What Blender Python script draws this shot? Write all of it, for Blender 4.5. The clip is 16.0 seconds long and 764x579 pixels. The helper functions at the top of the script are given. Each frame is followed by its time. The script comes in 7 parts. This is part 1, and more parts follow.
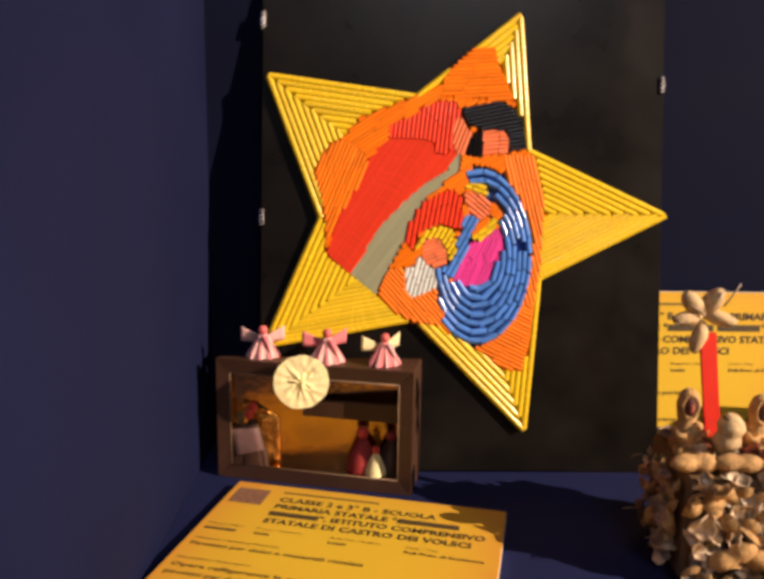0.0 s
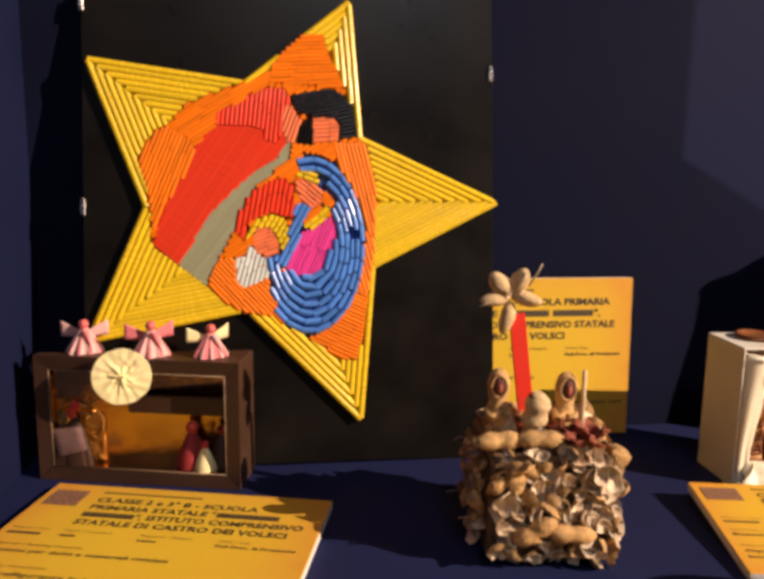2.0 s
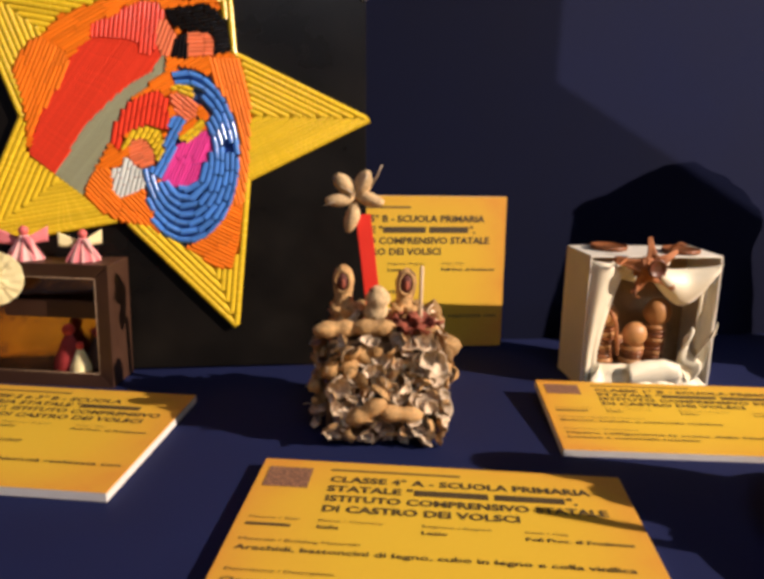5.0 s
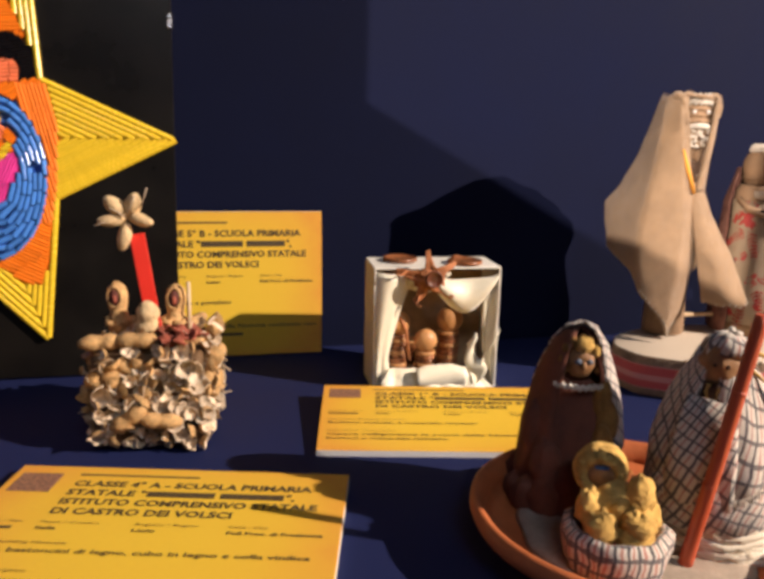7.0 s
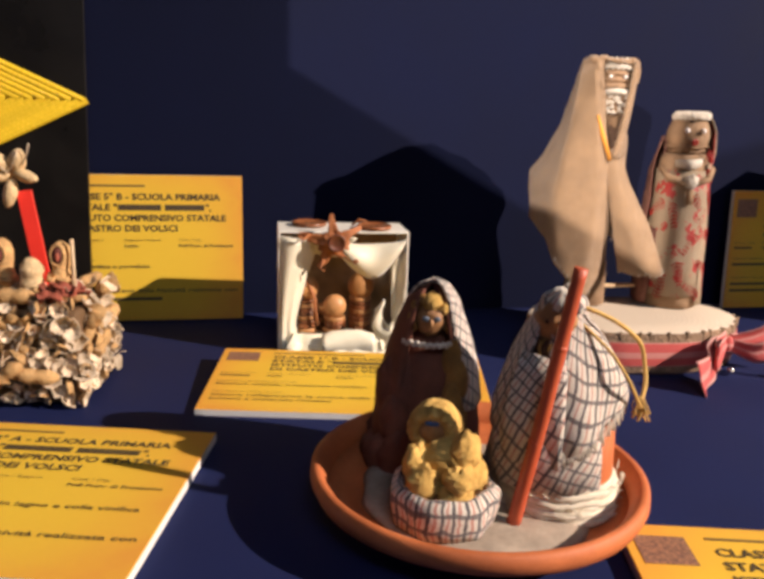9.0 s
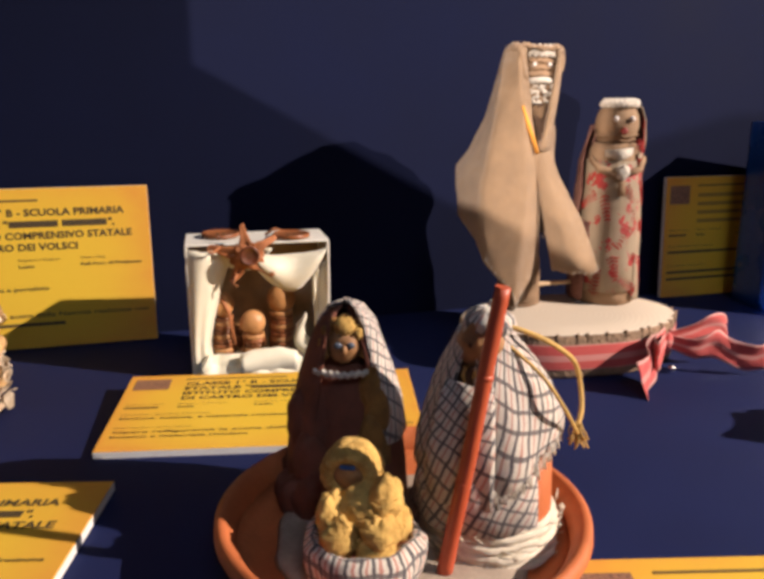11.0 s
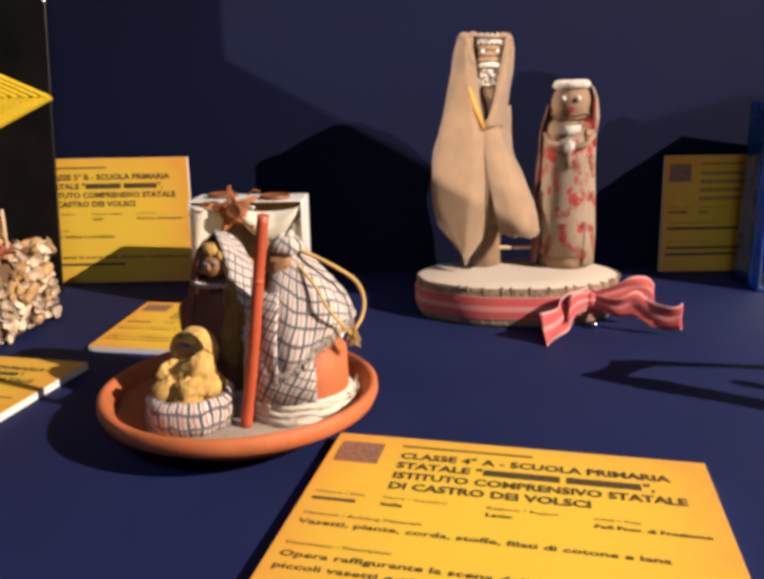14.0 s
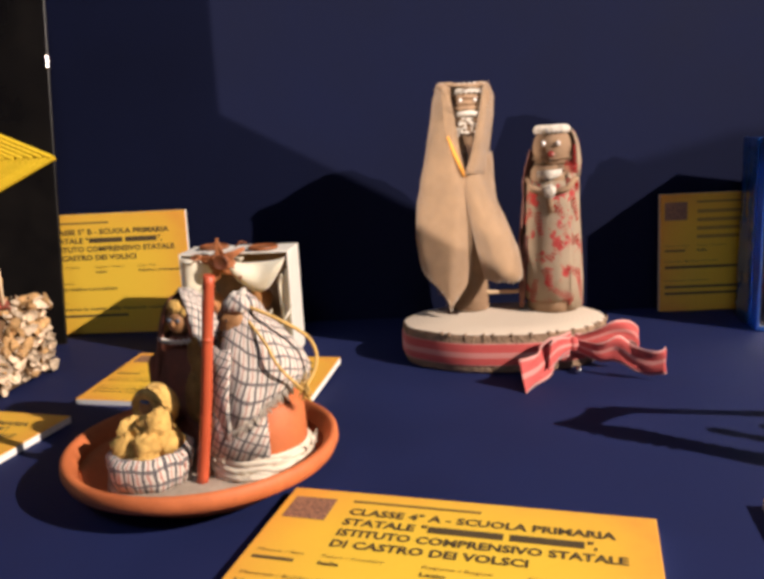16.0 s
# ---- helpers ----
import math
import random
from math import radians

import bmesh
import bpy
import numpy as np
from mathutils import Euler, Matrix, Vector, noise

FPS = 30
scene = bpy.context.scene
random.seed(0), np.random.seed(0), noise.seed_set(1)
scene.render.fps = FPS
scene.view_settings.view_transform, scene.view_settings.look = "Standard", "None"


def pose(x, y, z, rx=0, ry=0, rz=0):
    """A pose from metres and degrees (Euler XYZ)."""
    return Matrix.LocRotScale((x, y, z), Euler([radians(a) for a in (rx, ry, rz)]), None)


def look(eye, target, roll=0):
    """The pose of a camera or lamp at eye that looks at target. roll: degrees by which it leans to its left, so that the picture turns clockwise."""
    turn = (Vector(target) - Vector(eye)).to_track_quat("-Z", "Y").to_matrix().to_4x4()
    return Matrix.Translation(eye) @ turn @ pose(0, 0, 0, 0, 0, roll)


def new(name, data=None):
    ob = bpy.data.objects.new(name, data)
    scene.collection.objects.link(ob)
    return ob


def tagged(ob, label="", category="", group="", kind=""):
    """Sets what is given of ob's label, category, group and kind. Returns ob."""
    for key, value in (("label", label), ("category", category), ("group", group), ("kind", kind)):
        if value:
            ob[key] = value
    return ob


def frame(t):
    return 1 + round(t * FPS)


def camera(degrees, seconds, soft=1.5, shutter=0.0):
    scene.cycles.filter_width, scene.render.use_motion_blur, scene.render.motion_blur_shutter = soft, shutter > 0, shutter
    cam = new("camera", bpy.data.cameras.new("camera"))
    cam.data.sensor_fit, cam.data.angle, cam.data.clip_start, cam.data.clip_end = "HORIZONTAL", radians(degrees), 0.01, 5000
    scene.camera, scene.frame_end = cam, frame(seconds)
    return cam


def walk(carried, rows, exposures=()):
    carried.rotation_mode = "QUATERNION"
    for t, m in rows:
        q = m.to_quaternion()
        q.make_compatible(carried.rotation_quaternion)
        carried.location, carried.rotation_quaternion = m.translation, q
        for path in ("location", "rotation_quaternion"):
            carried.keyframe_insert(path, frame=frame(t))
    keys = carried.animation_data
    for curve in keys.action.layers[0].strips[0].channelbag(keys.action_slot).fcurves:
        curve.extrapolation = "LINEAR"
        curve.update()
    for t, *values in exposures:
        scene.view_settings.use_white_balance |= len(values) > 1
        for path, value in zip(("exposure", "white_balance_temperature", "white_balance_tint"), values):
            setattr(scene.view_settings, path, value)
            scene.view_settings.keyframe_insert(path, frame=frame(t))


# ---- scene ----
import itertools

cam = camera(54.26, 16.0, soft=3.85)
ROWS = [
    (0, (0.0399, 0.0313, 0.2959), (0.0655, 1.0151, 0.1181), 0.86),
    (0.5, (0.0557, 0.0547, 0.2844), (0.1269, 1.0366, 0.1086), 0.86),
    (1, (0.0691, 0.0668, 0.2736), (0.1628, 1.0472, 0.0995), 1.18),
    (1.5, (0.0899, 0.0575, 0.2788), (0.2032, 1.0362, 0.1076), 1.03),
    (2, (0.1235, 0.0314, 0.2808), (0.2523, 1.0085, 0.1116), 0.80),
    (2.5, (0.1673, -0.0003, 0.2623), (0.2985, 0.9734, 0.0764), 0.60),
    (3, (0.2054, -0.0146, 0.2486), (0.3159, 0.9585, 0.0465), 0.01),
    (3.2, (0.2110, -0.0202, 0.2468), (0.3142, 0.9530, 0.0440), -0.18),
    (5.3, (0.2152, -0.0231, 0.2381), (0.4085, 0.9315, 0.0143), 2.26),
    (5.5, (0.2174, -0.0190, 0.2350), (0.4377, 0.9297, 0.0082), 2.27),
    (6, (0.2579, -0.0334, 0.2455), (0.4860, 0.9149, 0.0250), 2.39),
    (6.5, (0.3162, -0.0658, 0.2559), (0.5317, 0.8860, 0.0377), 1.82),
    (7, (0.3670, -0.0935, 0.2635), (0.5770, 0.8603, 0.0486), 1.30),
    (7.5, (0.4121, -0.1205, 0.2697), (0.6165, 0.8349, 0.0567), 0.98),
    (8, (0.4603, -0.1579, 0.2696), (0.6295, 0.8044, 0.0563), 1.25),
    (8.2, (0.4811, -0.1663, 0.2641), (0.6332, 0.7990, 0.0478), 1.62),
    (10.3, (0.4597, -0.0014, 0.2414), (0.7346, 0.9251, -0.0204), 2.09),
    (10.5, (0.4669, -0.0096, 0.2454), (0.7417, 0.9173, -0.0102), 1.84),
    (11, (0.5080, -0.0637, 0.2519), (0.7679, 0.8699, 0.0053), -0.02),
    (11.5, (0.5851, -0.1537, 0.2594), (0.8197, 0.7850, 0.0069), -0.97),
    (12, (0.6488, -0.2286, 0.2432), (0.8730, 0.7123, -0.0109), -1.58),
    (12.5, (0.6928, -0.2794, 0.2429), (0.8892, 0.6715, 0.0037), -1.17),
    (13, (0.6962, -0.2518, 0.2449), (0.8588, 0.7027, -0.0053), -0.64),
    (13.5, (0.6870, -0.2200, 0.2416), (0.7876, 0.7413, -0.0149), -1.52),
    (14, (0.7231, -0.2360, 0.2435), (0.7326, 0.7307, -0.0124), -0.95),
    (14.5, (0.7573, -0.2555, 0.2453), (0.6872, 0.7112, -0.0006), -1.26),
    (15, (0.7831, -0.2753, 0.2497), (0.6597, 0.6906, 0.0220), -1.35),
    (15.5, (0.7957, -0.2781, 0.2491), (0.6770, 0.6891, 0.0244), -1.60),
    (16, (0.7908, -0.2376, 0.2560), (0.7413, 0.7394, 0.0481), -2.93),
]
walk(cam, [(t, look(eye, target, roll)) for t, eye, target, roll in ROWS],
     exposures=((0.0, 0.10, 7400, 16), (1.5, 0.05, 7400, 16), (2.5, -0.07, 7300, 15), (5.5, -0.04, 6500, 11), (8.0, 0.0, 6350, 10), (10.5, -0.08, 6150, 10), (16.0, -0.08, 6100, 10)))

# ---------------------------------------------------------------- light
world = bpy.data.worlds.new("dark_hall")
world.use_nodes = True
world.node_tree.nodes["Background"].inputs["Color"].default_value = (0.30, 0.38, 0.60, 1)
world.node_tree.nodes["Background"].inputs["Strength"].default_value = 0.02
scene.world = world


def spot_lamp(name, eye, target, watts, colour, cone, radius, blend=0.4):
    data = bpy.data.lights.new(name, "SPOT")
    data.energy, data.color, data.spot_size = watts, colour, radians(cone)
    data.spot_blend, data.shadow_soft_size = blend, radius
    ob = new(name, data)
    ob.matrix_world = look(eye, target)
    return ob


spot_lamp("gallery_spot", (3.50, -1.20, 1.90), (0.35, 0.50, 0.13), 1290, (1.0, 0.815, 0.68), 38, 0.014, 0.8)
spot_lamp("hall_spot", (-1.29, -2.50, 1.28), (0.85, 0.70, 0.30), 900, (1.0, 0.82, 0.68), 44, 0.008)
# soft bluish lamp out of view, added to fill the shadows
hall = bpy.data.lights.new("hall_fill_light", "AREA")
hall.energy, hall.color, hall.shape, hall.size, hall.size_y = 27.0, (0.72, 0.82, 1.0), "RECTANGLE", 1.2, 0.6
new("hall_fill_light", hall).matrix_world = pose(0.6, -2.2, 2.55)
scene.view_settings.exposure = 0.0


# ---------------------------------------------------------------- materials
def nodes_of(name):
    m = bpy.data.materials.new(name)
    m.use_nodes = True
    t = m.node_tree
    return m, t, t.nodes["Principled BSDF"]


def wire(t, a, b):
    t.links.new(a, b)


def mix_colour(t, fac, a, b, blend="MIX"):
    n = t.nodes.new("ShaderNodeMix")
    n.data_type, n.blend_type = "RGBA", blend
    for sock, v in ((n.inputs[0], fac), (n.inputs[6], a), (n.inputs[7], b)):
        if hasattr(v, "is_linked"):
            wire(t, v, sock)
        elif isinstance(v, (int, float)):
            sock.default_value = v
        else:
            sock.default_value = (*v, 1)
    return n.outputs[2]


def sums(t, op, a, b=0.0, clamp=False):
    n = t.nodes.new("ShaderNodeMath")
    n.operation, n.use_clamp = op, clamp
    for sock, v in ((n.inputs[0], a), (n.inputs[1], b)):
        if hasattr(v, "is_linked"):
            wire(t, v, sock)
        else:
            sock.default_value = v
    return n.outputs[0]


def grain(t, scale, detail=4, rough=0.6, coords="Object", stretch=None):
    c = t.nodes.new("ShaderNodeTexCoord").outputs[coords]
    if stretch:
        mp = t.nodes.new("ShaderNodeMapping")
        mp.inputs["Scale"].default_value = stretch
        wire(t, c, mp.inputs["Vector"])
        c = mp.outputs["Vector"]
    n = t.nodes.new("ShaderNodeTexNoise")
    n.inputs["Scale"].default_value, n.inputs["Detail"].default_value = scale, detail
    n.inputs["Roughness"].default_value = rough
    wire(t, c, n.inputs["Vector"])
    return n.outputs["Fac"]


def mat(name, base, rough=0.6, var=0.25, big=25, fine=900, bump=0.15, metal=0.0, spec=0.5, sheen=0.0,
        piece=0.0, other=None, stretch=None, coat=0.0, depth=0.0006, trans=0.0):
    """A surface with stains at one scale, grain at another and a fine relief."""
    m, t, p = nodes_of(name)
    n1 = grain(t, big, 3, stretch=stretch)
    n2 = grain(t, fine, 3, stretch=stretch)
    dark = tuple(c * (1 - var) for c in base)
    lite = tuple(min(1, c * (1 + var * 0.7)) for c in (other or base))
    f = sums(t, "MULTIPLY_ADD", n1, 1.9)
    f.node.inputs[2].default_value = -0.45
    f.node.use_clamp = True
    col = mix_colour(t, f, dark, lite)
    g = sums(t, "MULTIPLY_ADD", n2, var)
    g.node.inputs[2].default_value = 1 - var * 0.5
    grey = t.nodes.new("ShaderNodeCombineColor")
    for i in range(3):
        wire(t, g, grey.inputs[i])
    col = mix_colour(t, 1.0, col, grey.outputs[0], "MULTIPLY")
    if piece:
        r = t.nodes.new("ShaderNodeObjectInfo").outputs["Random"]
        k = sums(t, "MULTIPLY_ADD", r, piece)
        k.node.inputs[2].default_value = 1 - piece * 0.55
        gr = t.nodes.new("ShaderNodeCombineColor")
        for i in range(3):
            wire(t, k, gr.inputs[i])
        col = mix_colour(t, 1.0, col, gr.outputs[0], "MULTIPLY")
    wire(t, col, p.inputs["Base Color"])
    p.inputs["Metallic"].default_value = metal
    p.inputs["Specular IOR Level"].default_value = spec
    p.inputs["Sheen Weight"].default_value = sheen
    p.inputs["Coat Weight"].default_value = coat
    p.inputs["Coat Roughness"].default_value = 0.15
    p.inputs["Transmission Weight"].default_value = trans
    rr = sums(t, "MULTIPLY_ADD", n1, 0.25)
    rr.node.inputs[2].default_value = rough - 0.125
    rr.node.use_clamp = True
    wire(t, rr, p.inputs["Roughness"])
    if bump:
        b = t.nodes.new("ShaderNodeBump")
        b.inputs["Strength"].default_value, b.inputs["Distance"].default_value = bump, depth
        wire(t, n2, b.inputs["Height"])
        wire(t, b.outputs[0], p.inputs["Normal"])
    return m


def plaid_mat(name, across, along, base, line_a, line_b, wa=0.2, wb=0.2, turn=0.0):
    """Woven check: thin lines of two colours on a pale cloth, laid out on the unwrapped surface."""
    m, t, p = nodes_of(name)
    uv = t.nodes.new("ShaderNodeTexCoord").outputs["UV"]
    sep = t.nodes.new("ShaderNodeSeparateXYZ")
    wob = t.nodes.new("ShaderNodeTexNoise")
    wob.inputs["Scale"].default_value = 5
    add = t.nodes.new("ShaderNodeVectorMath")
    add.operation = "MULTIPLY_ADD"
    add.inputs[1].default_value = (0.006, 0.006, 0)
    wire(t, wob.outputs["Color"], add.inputs[0])
    wire(t, uv, add.inputs[2])
    rot = t.nodes.new("ShaderNodeVectorRotate")
    rot.rotation_type = "Z_AXIS"
    rot.inputs["Angle"].default_value = radians(turn)
    wire(t, add.outputs[0], rot.inputs["Vector"])
    wire(t, rot.outputs[0], sep.inputs[0])
    a = sums(t, "FRACT", sums(t, "MULTIPLY", sep.outputs[0], across))
    b = sums(t, "FRACT", sums(t, "MULTIPLY", sep.outputs[1], along))
    a2 = sums(t, "FRACT", sums(t, "ADD", sums(t, "MULTIPLY", sep.outputs[0], across), 0.5))
    weave = grain(t, 1400, 2)
    col = mix_colour(t, sums(t, "LESS_THAN", a, wa), mix_colour(t, weave, tuple(c * 0.72 for c in base), base), line_a)
    col = mix_colour(t, sums(t, "MULTIPLY", sums(t, "LESS_THAN", a2, wa * 0.75), 0.75), col, line_b)
    col = mix_colour(t, sums(t, "MULTIPLY", sums(t, "LESS_THAN", b, wb), 0.85), col, line_a)
    soil = grain(t, 40, 3)
    col = mix_colour(t, sums(t, "MULTIPLY", soil, 0.25), col, tuple(c * 0.55 for c in base))
    wire(t, col, p.inputs["Base Color"])
    p.inputs["Roughness"].default_value = 0.9
    p.inputs["Sheen Weight"].default_value = 0.2
    bp = t.nodes.new("ShaderNodeBump")
    bp.inputs["Strength"].default_value, bp.inputs["Distance"].default_value = 0.5, 0.0008
    wire(t, weave, bp.inputs["Height"])
    wire(t, bp.outputs[0], p.inputs["Normal"])
    return m


def card_mat(name):
    """Printed card: yellow in the middle, running to orange at the rim."""
    m, t, p = nodes_of(name)
    xyz = t.nodes.new("ShaderNodeTexCoord").outputs["Object"]
    sep = t.nodes.new("ShaderNodeSeparateXYZ")
    wire(t, xyz, sep.inputs[0])
    ax = sums(t, "POWER", sums(t, "DIVIDE", sums(t, "ABSOLUTE", sep.outputs[0]), 0.125), 3.0)
    ay = sums(t, "POWER", sums(t, "DIVIDE", sums(t, "ABSOLUTE", sep.outputs[1]), 0.105), 3.0)
    rim = sums(t, "ADD", ax, ay, clamp=True)
    blot = grain(t, 30, 2)
    rim = sums(t, "MULTIPLY", rim, sums(t, "ADD", blot, 0.45), clamp=True)
    col = mix_colour(t, rim, (0.80, 0.53, 0.045), (0.74, 0.34, 0.05))
    wire(t, mix_colour(t, sums(t, "MULTIPLY", grain(t, 500, 2), 0.12), col, (0.45, 0.25, 0.02)), p.inputs["Base Color"])
    p.inputs["Roughness"].default_value = 0.55
    p.inputs["Specular IOR Level"].default_value = 0.25
    return m


# same navy as the back, lightened for the light the side panel catches
navy = mat("navy_board_lit_tone", (0.0070, 0.0108, 0.043), 0.8, 0.16, 5, 260, 0.12, spec=0.1, other=(0.0075, 0.0115, 0.045))
navy_back = mat("navy_board_back_tone", (0.0036, 0.0054, 0.0215), 0.8, 0.16, 5, 260, 0.12, spec=0.1, other=(0.0039, 0.0058, 0.0230))
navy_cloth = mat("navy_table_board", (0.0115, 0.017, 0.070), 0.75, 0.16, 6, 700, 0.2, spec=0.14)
hall_paint = mat("dark_hall_paint", (0.16, 0.16, 0.18), 0.8, 0.2, 2, 60, 0.1)
card_yellow = card_mat("printed_yellow_card")
foam_white = mat("white_foam_core", (0.78, 0.76, 0.72), 0.7, 0.06, 60, 500)
ink = mat("black_ink", (0.075, 0.052, 0.024), 0.6, 0.1, 60, 900, 0)
ink_faint = mat("thin_grey_ink", (0.16, 0.10, 0.03), 0.6, 0.1, 60, 900, 0)
ink_pale = mat("pale_brown_ink", (0.36, 0.22, 0.04), 0.6, 0.1, 60, 900, 0)
code_ink = mat("purple_brown_print", (0.10, 0.05, 0.06), 0.6, 0.5, 420, 700, 0, other=(0.34, 0.17, 0.09))
black_card = mat("black_glossy_card", (0.0050, 0.0045, 0.0045), 0.3, 0.3, 14, 300, 0.06, spec=0.22, other=(0.009, 0.0075, 0.006))
steel = mat("bright_clip_steel", (0.75, 0.72, 0.68), 0.25, 0.1, 50, 500, metal=1.0)


def plastic(name, base, rough=0.3, coat=0.12, piece=0.28):
    return mat(name, base, rough, 0.14, 60, 700, 0.05, spec=0.5, piece=piece, coat=coat)


straw_yellow = plastic("yellow_straw_plastic", (0.84, 0.575, 0.028), 0.26, 0.2, 0.2)
straw_orange = mat("orange_straw_plastic", (0.92, 0.205, 0.010), 0.5, 0.14, 60, 700, 0.05, spec=0.2, piece=0.25)
straw_red = plastic("red_straw_plastic", (0.82, 0.055, 0.022), 0.18, 0.3, 0.12)
straw_grey = plastic("grey_green_straw_plastic", (0.33, 0.34, 0.21), 0.45, 0.0, 0.1)
straw_black = plastic("black_straw_plastic", (0.006, 0.005, 0.005), 0.12, 0.15)
straw_blue = plastic("blue_straw_plastic", (0.075, 0.25, 0.72), 0.2, 0.35)
straw_pink = plastic("magenta_straw_plastic", (0.80, 0.05, 0.33), 0.4)
straw_white = plastic("clear_white_straw_plastic", (0.70, 0.74, 0.70))
straw_skin = plastic("salmon_straw_plastic", (0.90, 0.22, 0.09))


# ---------------------------------------------------------------- building helpers
def link_mesh(name, bm, mats):
    me = bpy.data.meshes.new(name)
    bm.to_mesh(me)
    bm.free()
    for m in mats if isinstance(mats, (list, tuple)) else [mats]:
        me.materials.append(m)
    return me


def part(name, bm, material, parent, label="", m=None):
    """One mesh under a thing or a part; a bmesh, or a mesh shared with its like."""
    me = bm if isinstance(bm, bpy.types.Mesh) else link_mesh(name, bm, material)
    ob = new(name, me)
    ob.parent = parent
    if m is not None:
        ob.matrix_local = m
    return tagged(ob, label)


def thing(name, label, category, m, group="", kind=""):
    ob = new(name)
    ob.empty_display_size = 0.02
    ob.matrix_world = m
    return tagged(ob, label, category, group, kind)


def solo(name, bm, mats, label, category, m, group="", kind=""):
    ob = new(name, link_mesh(name, bm, mats))
    ob.matrix_world = m
    return tagged(ob, label, category, group, kind)


def box(bm, x0, x1, y0, y1, z0, z1, mi=0, bevel=0.0, seg=1):
    v = [bm.verts.new((x, y, z)) for z in (z0, z1) for y in (y0, y1) for x in (x0, x1)]
    quads = ((0, 2, 3, 1), (4, 5, 7, 6), (0, 1, 5, 4), (2, 6, 7, 3), (0, 4, 6, 2), (1, 3, 7, 5))
    fs = [bm.faces.new([v[i] for i in q]) for q in quads]
    for f in fs:
        f.material_index = mi
    if bevel:
        es = {e for f in fs for e in f.edges}
        out = bmesh.ops.bevel(bm, geom=list(es), offset=bevel, segments=seg, affect="EDGES", profile=0.6)
        for f in out["faces"]:
            f.material_index = mi
    return fs


def loft(bm, rings, mi=0, close=True, caps=(True, True), smooth=True):
    """Skin over rings of equally many points, with an unwrap (round, up)."""
    uv = bm.loops.layers.uv.verify()
    rows = [[bm.verts.new(p) for p in r] for r in rings]
    n = len(rows[0])
    span = n if close else n - 1
    for j in range(len(rows) - 1):
        for i in range(span):
            k = (i + 1) % n
            f = bm.faces.new((rows[j][i], rows[j][k], rows[j + 1][k], rows[j + 1][i]))
            f.material_index, f.smooth = mi, smooth
            for lp, (a, b) in zip(f.loops, ((i, j), (i + 1, j), (i + 1, j + 1), (i, j + 1))):
                lp[uv].uv = (a / span, b / (len(rows) - 1))
    for flag, row, turn in ((caps[0], rows[0], True), (caps[1], rows[-1], False)):
        if flag and close:
            f = bm.faces.new(row[::-1] if turn else row)
            f.material_index, f.smooth = mi, False
    return rows


def ring(cx, cy, z, rx, ry=None, n=24, power=2.0, wob=0.0, seed=0.0, turn=0.0):
    ry = rx if ry is None else ry
    out = []
    for i in range(n):
        a = 2 * math.pi * i / n + turn
        c, s = math.cos(a), math.sin(a)
        k = (abs(c) ** power + abs(s) ** power) ** (-1 / power)
        if wob:
            k *= 1 + wob * noise.noise((c * 2.2 + seed, s * 2.2, z * 40 + seed))
        out.append((cx + rx * k * c, cy + ry * k * s, z))
    return out


def ball(bm, c, rx, ry=None, rz=None, mi=0, n=14, m=9, wob=0.0, seed=0.0):
    ry, rz = ry or rx, rz or rx
    rings = []
    for j in range(m + 1):
        a = math.pi * (0.03 + 0.94 * j / m) - math.pi / 2
        rings.append([(x, y, c[2] + rz * math.sin(a) + 0 * x) for x, y, _ in
                      ring(c[0], c[1], seed + j * 0.02, rx * math.cos(a), ry * math.cos(a), n, 2, wob, seed)])
    loft(bm, rings, mi)


def tube(bm, path, r, mi=0, n=8, taper=None):
    """A round bar along a path of points."""
    path = [Vector(p) for p in path]
    rings = []
    side = None
    for i, p in enumerate(path):
        d = (path[min(i + 1, len(path) - 1)] - path[max(i - 1, 0)]).normalized()
        if side is None:
            side = d.orthogonal().normalized()
        side = (side - d * side.dot(d)).normalized()
        up = d.cross(side)
        rr = r * (taper[i] if taper else 1)
        rings.append([tuple(p + (side * math.cos(2 * math.pi * k / n) + up * math.sin(2 * math.pi * k / n)) * rr) for k in range(n)])
    loft(bm, rings, mi)


